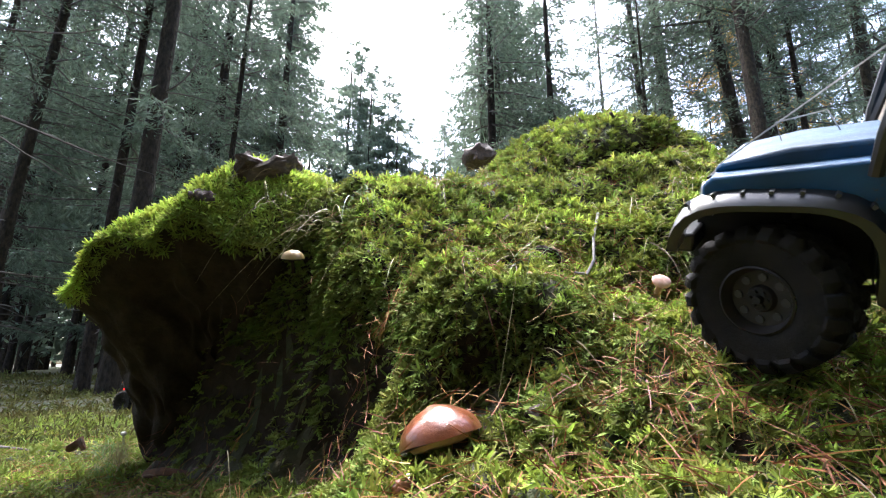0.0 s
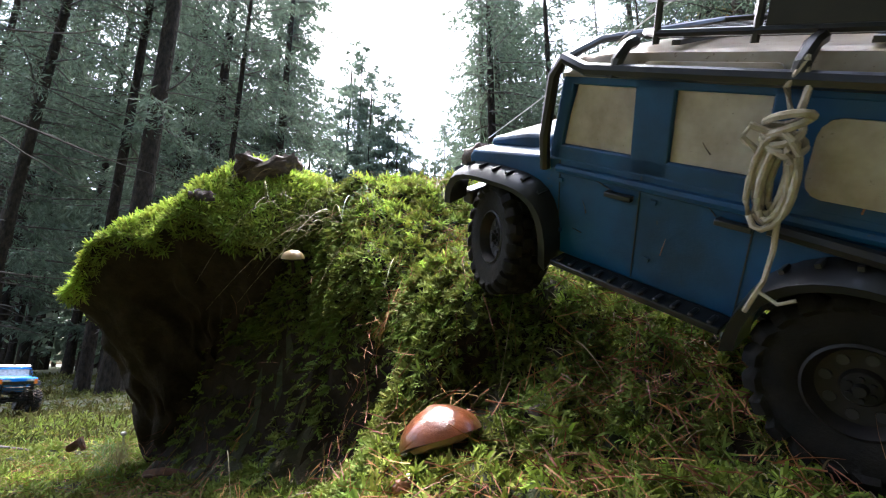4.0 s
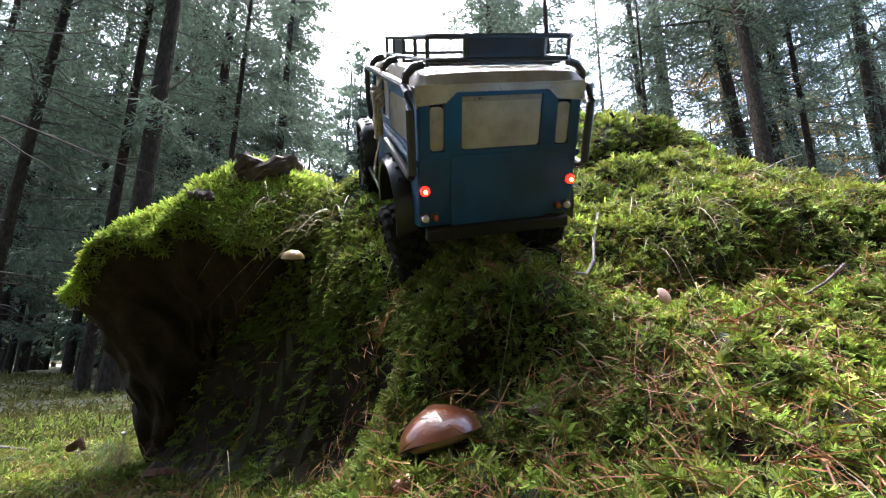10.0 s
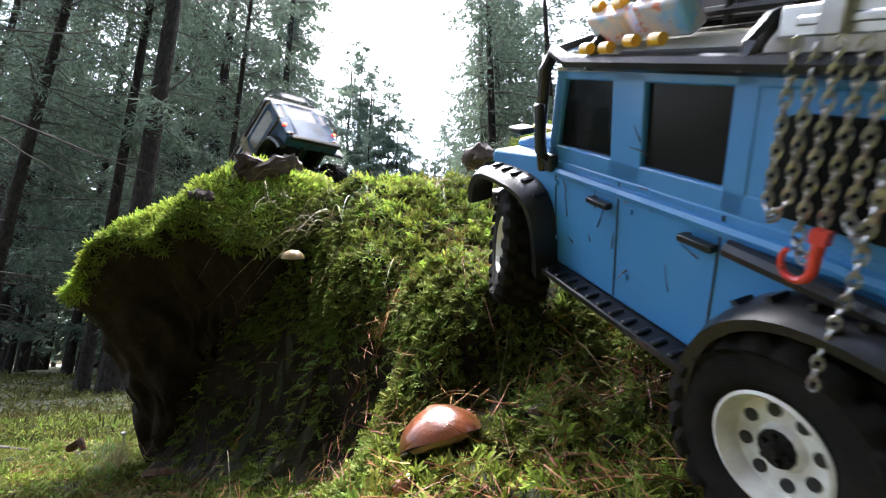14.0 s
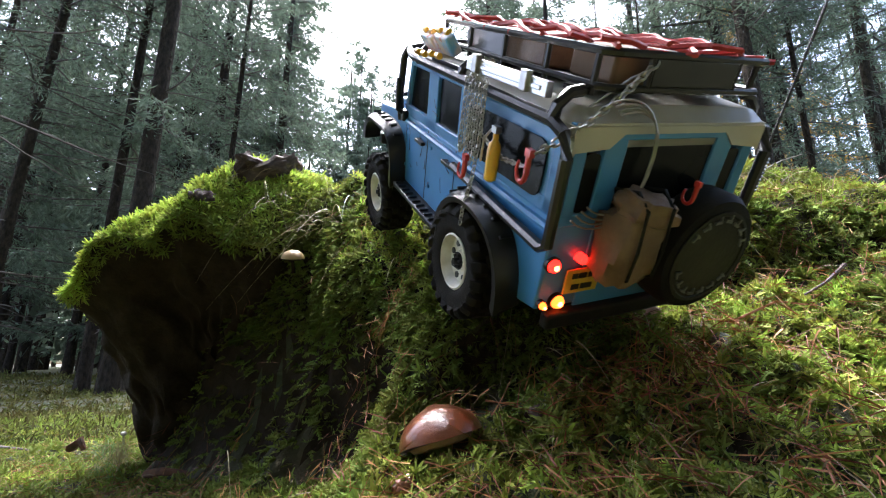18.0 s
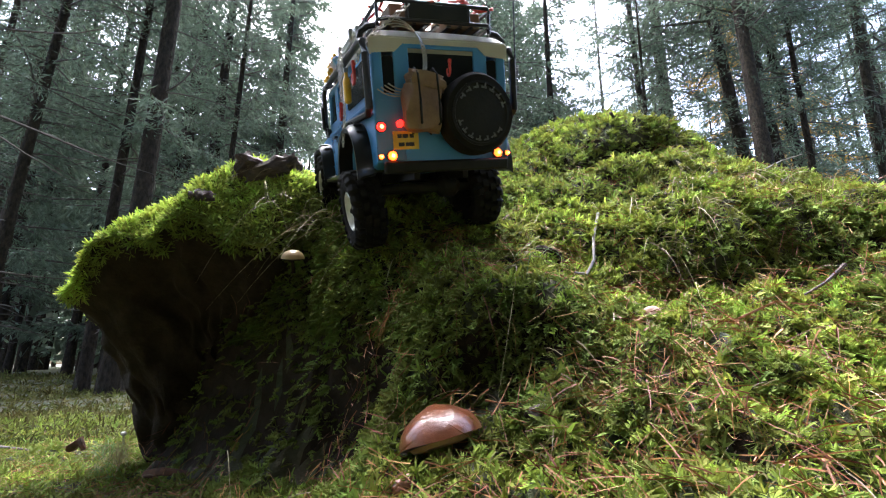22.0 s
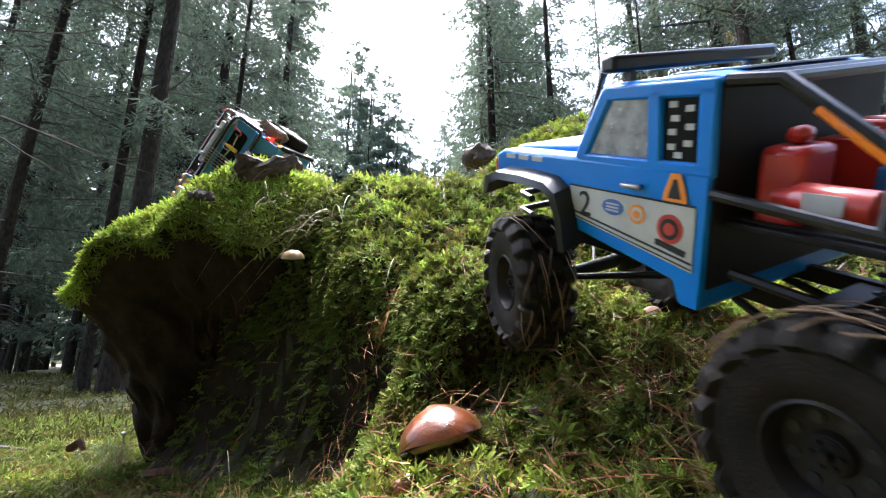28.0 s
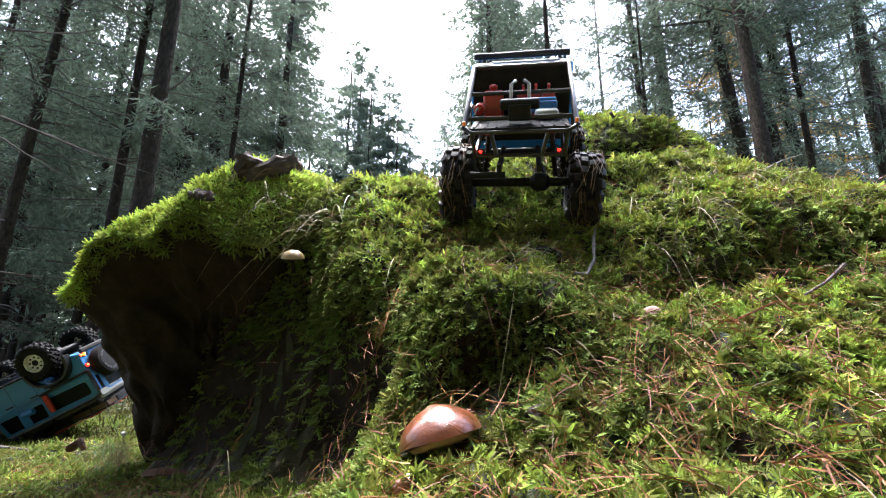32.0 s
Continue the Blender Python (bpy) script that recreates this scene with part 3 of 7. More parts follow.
# ---- dry grass, needles and twigs, joined ----
def blades(roots, heads, lengths, widths, droop, seed, steps=6):
    """Thin curved strips that start at roots, leave along heads and bend down."""
    rng = np.random.default_rng(seed)
    n = len(roots)
    side = np.cross(heads, rng.normal(0, 1, (n, 3)))
    side /= np.linalg.norm(side, axis=1, keepdims=True) + 1e-9
    curl = np.cross(heads, side)
    curl = curl * rng.uniform(-0.5, 0.5, (n, 1))
    verts = np.zeros((n, (steps + 1) * 2, 3))
    for k in range(steps + 1):
        t = k / steps
        c = roots + heads * (lengths * t)[:, None] + curl * (lengths * t * t)[:, None]
        c[:, 2] -= droop * lengths * t * t
        w = side * (widths * (1 - 0.75 * t) * 0.5)[:, None]
        verts[:, 2 * k], verts[:, 2 * k + 1] = c - w, c + w
    base = (np.arange(n) * (steps + 1) * 2)[:, None, None]
    pat = np.array([[2 * k, 2 * k + 1, 2 * k + 3, 2 * k + 2] for k in range(steps)])[None]
    return verts.reshape(-1, 3), (base + pat).reshape(-1, 4)


def strew(n, seed, near=0.12, lift=0.012, power=1.2):
    """Places on the seen ground, thicker towards the eye."""
    rng = np.random.default_rng(seed)
    y = near + 1.7 * rng.uniform(0, 1, n) ** power
    x = rng.uniform(-1.08, 1.08, n) * y
    nr, _ = ground_normals(x, y)
    ok = nr[:, 2] > 0.5
    x, y, nr = x[ok], y[ok], nr[ok]
    return np.stack([x, y, ground_height(x, y) + clumps(x, y) + lift], -1), nr, rng


roots, nr, r2 = strew(9000, 51, lift=0.012)
flat = r2.normal(0, 1, (len(roots), 3))
flat = flat - nr * np.sum(flat * nr, 1, keepdims=True) * 0.9
flat /= np.linalg.norm(flat, axis=1, keepdims=True)
v, f = blades(roots, flat, r2.uniform(0.02, 0.055, len(roots)), r2.uniform(0.0009, 0.0016, len(roots)), 0.1, 52, 4)
tagged(raw_mesh("fallen_needles", v, f, NEEDLE), "rust-brown fallen pine needles scattered on the moss", "needles", kind="stuff")
roots, nr, r2 = strew(2500, 53, lift=0.006)
heads = nr * r2.uniform(0.0, 0.45, (len(roots), 1)) + r2.normal(0, 0.55, (len(roots), 3))
heads /= np.linalg.norm(heads, axis=1, keepdims=True)
v, f = blades(roots, heads, r2.uniform(0.025, 0.07, len(roots)), r2.uniform(0.0008, 0.0017, len(roots)), 0.7, 54, 7)
tagged(raw_mesh("dry_grass_blades", v, f, STRAW), "pale dry grass blades lying over the moss", "dry grass", kind="stuff")
# drifts of rusty needles where they gather, on the path and on the hump
r2 = np.random.default_rng(57)
drift = [r2.normal((x, y), (sx, sy), (int(n * 0.65), 2)) for x, y, sx, sy, n in ((0.20, 0.42, 0.07, 0.05, 620), (0.40, 0.52, 0.10, 0.04, 420), (0.55, 0.60, 0.10, 0.05, 380), (0.10, 0.68, 0.10, 0.04, 260), (-0.07, 0.63, 0.035, 0.025, 160), (0.36, 0.40, 0.06, 0.04, 240), (0.03, 0.72, 0.05, 0.03, 130), (0.52, 0.70, 0.06, 0.03, 130), (0.30, 0.62, 0.05, 0.02, 90), (0.10, 0.36, 0.06, 0.04, 160), (-0.62, 0.88, 0.12, 0.10, 420), (-0.95, 1.15, 0.15, 0.10, 420), (-1.10, 1.45, 0.20, 0.10, 300), (-0.45, 0.70, 0.10, 0.08, 260), (-0.20, 0.55, 0.10, 0.08, 160), (-0.08, 0.90, 0.06, 0.05, 240), (0.02, 0.98, 0.06, 0.04, 160))]
at = np.concatenate(drift)
nr, _ = ground_normals(at[:, 0], at[:, 1])
roots = np.stack([at[:, 0], at[:, 1], ground_height(at[:, 0], at[:, 1]) + clumps(at[:, 0], at[:, 1]) + 0.011], -1)
flat = r2.normal(0, 1, roots.shape)
flat = flat - nr * np.sum(flat * nr, 1, keepdims=True) * 0.85
flat /= np.linalg.norm(flat, axis=1, keepdims=True)
v, f = blades(roots, flat, r2.uniform(0.02, 0.05, len(roots)), r2.uniform(0.0008, 0.0015, len(roots)), 0.1, 58, 4)
tagged(raw_mesh("needle_drifts", v, f, NEEDLE), "drifts of rust-brown fallen needles on the moss", "needles", kind="stuff")


def tuft(at, n, length, mat, seed, lean=(0, -0.3, 0.4), spread=0.5, droop=1.0, label="tuft of dry pale grass hanging over moss"):
    rng = np.random.default_rng(seed)
    if len(at) < 3:
        at = (*at, float(ground_height(*at)) + 0.004)
    roots = np.array(at) + rng.normal(0, 0.010, (n, 3))
    heads = np.array(lean) + rng.normal(0, spread, (n, 3))
    heads /= np.linalg.norm(heads, axis=1, keepdims=True)
    v, f = blades(roots, heads, length * rng.uniform(0.6, 1.2, n), rng.uniform(0.0009, 0.0019, n), droop, seed + 1, 9)
    ob = raw_mesh("grass_tuft", v, f, mat)
    return tagged(ob, label, "grass tuft", "grass tufts")


for k, (at, count, length, mat, lean) in enumerate((
        ((-0.250, 0.835, 0.505), 14, 0.13, STRAW, (-0.12, -0.55, 0.45)), ((-0.157, 0.855), 14, 0.10, GRASS, (0.1, -0.4, 0.5)),
        ((-0.15, 0.83), 9, 0.09, NEEDLE, (0.0, -0.6, 0.1)), ((0.337, 0.78), 22, 0.11, STRAW, (-0.2, -0.5, 0.2)),
        ((0.40, 0.70), 22, 0.12, STRAW, (-0.1, -0.6, 0.1)), ((0.63, 0.72), 18, 0.11, STRAW, (0.1, -0.6, 0.2)),
        ((0.10, 0.59), 16, 0.11, STRAW, (-0.1, -0.6, 0.0)), ((0.11, 0.60), 10, 0.10, GRASS, (0.2, -0.5, 0.2)),
        ((0.35, 1.06), 30, 0.09, STRAW, (-0.3, 0.0, 0.5)), ((0.52, 1.12), 20, 0.08, STRAW, (0.3, 0.0, 0.5)),
        ((0.66, 0.84), 14, 0.12, STRAW, (0.5, 0.1, 0.6)), ((0.80, 0.80), 14, 0.10, GRASS, (0.3, 0.1, 0.7)),
        ((0.10, 1.05), 26, 0.08, STRAW, (-0.1, -0.2, 0.5)), ((-0.02, 0.89), 26, 0.08, STRAW, (0.1, -0.5, 0.2)),
        ((-0.350, 0.872, 0.640), 12, 0.07, STRAW, (-0.5, -0.5, 0.3)), ((-0.28, 1.02, 0.68), 10, 0.07, STRAW, (0.4, -0.3, 0.4)),
        ((0.03, 0.555), 9, 0.05, NEEDLE, (0.0, -0.6, -0.2)), ((-0.70, 1.08, 0.05), 60, 0.09, STRAW, (0.0, -0.1, 1.0)),
        ((-0.72, 1.10, 0.05), 40, 0.08, STRAW, (0.0, -0.2, 0.9)), ((-0.77, 1.13, 0.05), 60, 0.12, GRASS, (0.0, -0.1, 1.0)), ((-0.70, 1.04, 0.04), 40, 0.08, GRASS, (0.1, -0.2, 0.9)), ((0.22, 0.46), 22, 0.06, NEEDLE, (0.1, -0.1, 0.1)),
        ((0.25, 0.84), 24, 0.08, STRAW, (0.0, -0.5, 0.3)), ((0.92, 0.76), 16, 0.11, STRAW, (-0.2, -0.5, 0.4)),
        ((0.45, 0.80), 26, 0.10, STRAW, (0.0, -0.5, 0.3)), ((0.54, 0.78), 26, 0.10, STRAW, (-0.2, -0.5, 0.2)), ((0.62, 0.79), 24, 0.10, STRAW, (0.2, -0.5, 0.3)), ((0.48, 0.90), 22, 0.09, STRAW, (0.1, -0.4, 0.4)), ((0.16, 0.47), 20, 0.05, NEEDLE, (0.3, -0.2, 0.1)), ((0.35, 0.44), 24, 0.05, NEEDLE, (-0.3, -0.2, 0.1)),
        ((0.33, 0.68), 24, 0.10, STRAW, (0.1, -0.6, 0.1)), ((0.18, 0.70), 20, 0.07, STRAW, (-0.3, -0.5, 0.1)),
        ((-0.318, 0.826, 0.545), 7, 0.12, STRAW, (0.05, -0.6, 0.3)), ((-0.215, 0.855, 0.530), 12, 0.12, STRAW, (0.1, -0.55, 0.35)))):
    tuft(at, count, length, mat, 60 + 3 * k, lean, label="tuft of green grass among moss" if mat is GRASS else "clump of rust-brown needles" if mat is NEEDLE else "tuft of dry pale grass hanging over moss")


# ---- small things on the bank ----
def on(x, y, lift=0.010):
    return (x, y, float(ground_height(x, y)) + lift)


def mushroom(at, r, mat, name, label, tilt=(0, 0, 0), stem_h=0.03, stem_r=0.008, flat=0.55, under=STEM, stalk=STEM, cone=0.95):
    m = thing(name, label, "mushroom")
    bm = new_bm()
    prof = [(0.0, r * 0.80)]
    for k in range(12):
        t = k / 11 * 1.5708
        prof.append((r * flat * math.sin(t) + 0.0, r * max(math.cos(t), 1e-4) ** cone))
    lathe(bm, prof, "Z", 40, (0, 0, stem_h))
    for v in bm.verts:
        a = math.atan2(v.co.y, v.co.x)
        v.co.z += r * 0.03 * math.sin(2 * a + 0.7) * (v.co.xy.length / r) ** 2 + r * 0.006 * math.sin(5 * a)
        v.co.x *= 1.04 + 0.03 * math.sin(3 * a)
    part("cap", bm, mat, m)
    bm = new_bm()
    lathe(bm, [(0, r * 0.80), (-r * 0.10, r * 0.72), (-r * 0.14, stem_r * 1.2)], "Z", 32, (0, 0, stem_h - 0.0005))
    part("underside", bm, under, m)
    bm = new_bm()
    tube(bm, [(0.002, 0, -0.02), (0, 0, stem_h * 0.4), (0, 0, stem_h)], stem_r * 1.15, 12, r_end=stem_r * 0.85)
    part("stem", bm, stalk, m)
    m.matrix_basis = pose(*at, *tilt)
    return m


mushroom((0.006, 0.446, 0.158), 0.0375, CAP, "bolete", "large wet brown bolete under the mossy hump", (-10, -17, 0), 0.026, 0.012, 0.86, cone=1.35)
mushroom((-0.026, 0.412, 0.146), 0.0130, CAP, "bolete", "small wet brown bolete beside the large one", (20, -30, 0), 0.012, 0.007, 0.6)
# its underside and stem take soil colour to stand in for shade there
mushroom((-0.274, 0.825, 0.430), 0.0200, CAP_PALE, "small_mushroom", "small pale brown mushroom on the dark mossy wall", (13, 0, 0), 0.006, 0.003, 0.85, SOIL, SOIL)
mushroom((-0.736, 1.140, 0.086), 0.0065, WHITE_CAP, "tiny_mushroom", "tiny white mushroom in the grass by the mound", (40, 0, 30), 0.012, 0.002, 0.5, WHITE_CAP, WHITE_CAP)
flipped = mushroom((0.286, 0.602, 0.356), 0.0115, GILLS, "gilled_mushroom", "small pink gilled mushroom lying on moss", (60, 10, -10), 0.012, 0.004, 0.35, GILLS)


def stick(pts, r, label, mat=STICK, name="stick"):
    bm = new_bm()
    tube(bm, pts, r, 7, r_end=r * 0.55)
    rng = random.Random(len(pts) + int(r * 1e5))
    for v in bm.verts:
        v.co += Vector((rng.uniform(-1, 1), rng.uniform(-1, 1), rng.uniform(-1, 1))) * r * 0.25
    return tagged(part(name, bm, mat), label, "stick")


stick([on(0.264, 0.752, 0.018), on(0.235, 0.697, 0.018), on(0.217, 0.651, 0.018), on(0.192, 0.608, 0.018), on(0.166, 0.577, 0.018)], 0.0026, "curved grey twig lying on the mossy bank")
stick([on(0.43, 1.07, 0.035), on(0.447, 1.09, 0.018), on(0.46, 1.10, 0.0)], 0.004, "short dark twig sticking out of the knoll", CONE_DARK)
stick([on(0.528, 0.596, 0.018), on(0.460, 0.551, 0.018), on(0.415, 0.530, 0.018)], 0.0024, "straight dark twig on the moss", CONE_DARK)
stick([(-0.80, 1.07, 0.075), (-0.775, 1.06, 0.092), (-0.76, 1.055, 0.075)], 0.010, "short brown rotten branch stub in the grass", ROT)
stick([(-0.57, 0.965, 0.045), (-0.53, 0.954, 0.052), (-0.49, 0.957, 0.050), (-0.45, 0.950, 0.040), (-0.40, 0.96, 0.030)], 0.0085, "dark fallen branch at the foot of the mound", ROT)
stick([(-0.083, 0.500, 0.175), (-0.065, 0.47, 0.170), (-0.041, 0.430, 0.164)], 0.0016, "thin twig leaning by the bolete")
stick([on(0.30, 0.48, 0.016), on(0.36, 0.50, 0.016), on(0.42, 0.52, 0.016)], 0.0014, "thin rust-brown twig on the moss", NEEDLE)
stick([(-1.45, 1.50, 0.02), (-1.25, 1.38, 0.03), (-1.10, 1.36, 0.02)], 0.004, "thin fallen branch on the forest floor")
stick([on(0.60, 0.83, 0.0), on(0.68, 0.86, 0.035), on(0.74, 0.88, 0.06)], 0.0015, "thin bare twig rising from the ridge")


def shard(at, size, turn, label, mat=OLD_WOOD, seed=1, name="wood_shard"):
    """A splintered piece of rotten stump."""
    bm = new_bm()
    bmesh.ops.create_icosphere(bm, subdivisions=3, radius=0.5)
    for v in bm.verts:
        c = v.co.copy()
        v.co.x += 0.22 * math.copysign(abs(c.x) ** 0.5, c.x) * 0.5
        q = noise.noise(c * 3.1 + Vector((seed, 0, 0))) * 0.35 + noise.noise(c * 8 + Vector((0, seed, 0))) * 0.22 + noise.noise(c * 17 + Vector((0, seed, 0))) * 0.12
        v.co *= 1 + q
        v.co.z += 0.25 * max(0, noise.noise(Vector((c.x * 5, c.y * 5, seed))))
        v.co = Vector((v.co.x * size[0], v.co.y * size[1], v.co.z * size[2]))
    ob = part(name, bm, mat)
    ob.matrix_basis = pose(*at, *turn)
    return tagged(ob, label, "rotten wood")


shard((-0.406, 0.874, 0.636), (0.034, 0.028, 0.062), (10, 14, 20), "dark upright splinter of a rotten stump", CONE_DARK, 1)
shard((-0.388, 0.866, 0.648), (0.050, 0.026, 0.020), (0, 15, 10), "dark splinter lying on the mound", CONE_DARK, 5)
shard((-0.350, 0.880, 0.636), (0.085, 0.05, 0.034), (-25, -28, 15), "grey weathered flat stump piece on the moss", OLD_WOOD, 2)
shard((-0.345, 0.970, 0.678), (0.05, 0.05, 0.05), (0, 10, 0), "weathered stump edge covered with grass", OLD_WOOD, 3)
shard((-0.456, 0.830, 0.556), (0.040, 0.036, 0.032), (0, 0, 30), "dark knobbly cone on the mossy cap", CONE_DARK, 4, "pine_cone")
shard(on(0.145, 0.651, 0.006), (0.046, 0.03, 0.032), (0, 0, 0), "clod of brown earth and needles", SOIL, 6, "earth_clod")
shard(on(0.085, 0.434, 0.008), (0.016, 0.014, 0.012), (0, 0, 40), "small dark plum-coloured clod on the moss", CONE_DARK, 7, "earth_clod")
shard((-0.12, 1.48, 0.80), (0.12, 0.08, 0.06), (0, 0, 0), "pile of dark broken bark on the saddle", CONE_DARK, 8, "bark_pile")
shard((-0.06, 1.45, 0.79), (0.10, 0.06, 0.04), (0, 20, 30), "dark bark fragments on the saddle", OLD_WOOD, 9, "bark_pile")
shard((0.17, 1.95, 1.16), (0.13, 0.12, 0.12), (0, 0, 0), "old dark tree stump behind the crest", CONE_DARK, 10, "tree_stump")


# ---- the forest ----
def spruce(height, bare, reach, seed, trunk_r, name="spruce_tree", foliage=SPRUCE, dense=1.0, leaf=1.0, label="tall dark spruce with drooping branches"):
    """A tapered trunk, whorls of drooping limbs, and sprays of needles on them."""
    rng = np.random.default_rng(seed)
    tree = thing(name, label, "tree", "forest trees")
    bm = new_bm()
    bend = rng.uniform(-0.12, 0.12, 2)
    pts = [Vector((bend[0] * math.sin(z * 0.25), bend[1] * math.sin(z * 0.2 + 1), z)) for z in np.linspace(-0.3, height, 22)]
    tube(bm, pts, trunk_r, 14, r_end=0.012)
    for v in bm.verts:
        if v.co.z < 0.6:
            a = math.atan2(v.co.y, v.co.x)
            k = 1 + (0.6 - v.co.z) * 0.35 * (1 + 0.5 * math.sin(4 * a + seed))
            v.co.x, v.co.y = v.co.x * k, v.co.y * k
    part("trunk", bm, BARK, tree)
    limb_v, limb_f, leaf_v = [], [], []
    z = 1.0
    count = 0
    while z < height - 0.25:
        alive = z > bare
        frac = (z - bare) / (height - bare)
        length0 = reach * (1 - frac) ** 0.75 if alive else reach * 0.5
        for _ in range(int(rng.integers(3, 6)) if alive else int(rng.integers(1, 4))):
            a = rng.uniform(0, 6.2832)
            L = length0 * rng.uniform(0.55, 1.15)
            d = np.array([math.cos(a), math.sin(a), 0])
            s = np.array([-d[1], d[0], 0])
            tt = np.linspace(0, 1, 6)
            drop = rng.uniform(0.15, 0.5)
            path = np.array([0, 0, z]) + d * (L * tt)[:, None] + np.array([0, 0, 1.0]) * (L * (0.12 * tt - drop * tt ** 1.6 + 0.12 * tt ** 3))[:, None] + s * (L * 0.08 * np.sin(3 * tt + a))[:, None]
            r = (0.006 + 0.009 * L) * (1 - 0.8 * tt)
            k0 = len(limb_v)
            for q, rr in zip(path, r):
                for j in range(3):
                    ang = 2.094 * j
                    limb_v.append(q + rr * (math.cos(ang) * s + math.sin(ang) * np.array([0, 0, 1.0])))
            for q in range(5):
                for j in range(3):
                    b0 = k0 + q * 3
                    limb_f.append((b0 + j, b0 + (j + 1) % 3, b0 + 3 + (j + 1) % 3, b0 + 3 + j))
            if not alive and rng.uniform() < 0.85:
                continue
            n = max(8, int(L * 105 * dense))
            t = rng.uniform(0.10, 1.0, n)
            c = np.stack([np.interp(t, tt, path[:, m]) for m in range(3)], -1)
            w = (0.10 + 0.34 * (1 - 0.65 * t) * min(L, 1.6) / 1.6)
            out = s * rng.uniform(-1, 1, (n, 1)) + d * rng.uniform(0.2, 0.8, (n, 1)) + np.stack([np.zeros(n), np.zeros(n), -rng.uniform(0.05, 0.9, n)], -1)
            c = c + out * (w * rng.uniform(0.0, 0.9, n))[:, None]
            head = out + rng.normal(0, 0.35, (n, 3))
            head *= (rng.uniform(0.07, 0.17, n) * leaf ** 0.5 / (np.linalg.norm(head, axis=1) + 1e-9))[:, None]
            side = np.cross(head, rng.normal(0, 1, (n, 3)))
            side *= (rng.uniform(0.007, 0.016, n) * leaf / (np.linalg.norm(side, axis=1) + 1e-9))[:, None]
            leaf_v.append(np.stack([c, c + head * 0.4 + side, c + head, c + head * 0.5 - side], 1).reshape(-1, 3))
        z += rng.uniform(0.26, 0.5) if alive else rng.uniform(0.25, 0.6)
    tagged(raw_mesh("branchwork", np.array(limb_v), np.array(limb_f), TWIG, tree), kind="stuff")
    leaf_v = np.concatenate(leaf_v)
    leaf_f = np.arange(len(leaf_v)).reshape(-1, 4)
    tagged(raw_mesh("crown", leaf_v, leaf_f, foliage, tree, smooth=False), kind="stuff")
    return tree


KINDS = [spruce(19, 6.0, 2.3, 1, 0.12), spruce(17, 4.2, 2.1, 2, 0.105), spruce(21, 8.0, 2.4, 3, 0.135), spruce(14, 1.6, 2.0, 4, 0.12, dense=1.25), spruce(11, 0.8, 1.8, 5, 0.09), spruce(14, 0.8, 2.5, 6, 0.11, dense=1.3, leaf=1.8), spruce(21, 8.0, 2.2, 13, 0.20)]
HOME = [(-9.5, 12.0), (6.0, 15.5), (-14.0, 15.0), (1.7, 19.0), (-8.9, 23.0), (-4.2, 24.0), (9.5, 14.0)]
for ob, (x, y) in zip(KINDS, HOME):
    ob.matrix_basis = pose(x, y, -0.05)
rng = random.Random(5)


def plant(x, y, kind, scale=1.0, lean=(0, 0)):
    copy_thing(KINDS[kind], pose(x, y, -0.05, lean[0], lean[1], rng.uniform(0, 360)) @ Matrix.Scale(scale, 4))


# the trunks that stand out
plant(3.30, 4.5, 6, 0.52, (0, -5.2))
plant(-3.40, 5.0, 2, 0.84, (0, 1))
plant(-4.15, 5.6, 1, 0.70, (0, 1))
plant(-5.3, 5.4, 1, 0.75, (0, 3))
for x, y, k, sc, lean in ((3.6, 7.3, 1, 0.8, -2), (4.6, 6.2, 0, 0.9, -3), (5.6, 7.0, 1, 0.9, -2), (4.9, 9.5, 0, 1.0, -1), (6.9, 8.0, 2, 0.9, -2), (2.9, 11.0, 3, 1.1, 0), (1.55, 12.5, 3, 1.2, 0), (2.3, 14.5, 3, 1.25, 0), (7.5, 10.5, 3, 1.0, 0), (8.6, 8.4, 0, 1.0, -2), (2.75, 5.9, 1, 0.42, -2), (4.35, 5.1, 1, 0.5, -2), (10.5, 9.5, 4, 0.8, 0), (8.0, 12.5, 4, 0.8, 0), (7.2, 13.5, 4, 0.75, 0), (12.5, 13.5, 4, 0.9, 0), (6.3, 12.0, 4, 0.6, 0), (13.0, 10.0, 4, 0.8, 0), (9.6, 11.8, 4, 0.75, 0), (9.0, 10.4, 3, 0.9, 0), (11.8, 11.6, 3, 0.95, 0)):
    plant(x, y, k, sc, (0, lean))
# next three are out of view, added so their crowns shade the floor
plant(-3.2, 2.7, 0, 0.9)
plant(-3.1, 0.7, 0, 0.95)
plant(-4.6, 1.6, 2, 0.9)
plant(1.1, 9.6, 3, 1.12)
# the dense stand on one side, the open stand on the other
spots = list(HOME)


def stand(count, u0, u1, y0, y1, gap, kinds):
    tries = 0
    while count and tries < 4000:
        tries += 1
        y = rng.uniform(y0, y1)
        x = rng.uniform(u0, u1) * y
        if any((x - a) ** 2 + (y - b) ** 2 < gap * gap for a, b in spots):
            continue
        spots.append((x, y))
        count -= 1
        plant(x, y, rng.choice(kinds), rng.uniform(0.85, 1.15), (rng.uniform(-1, 1), rng.uniform(-2, 2)))


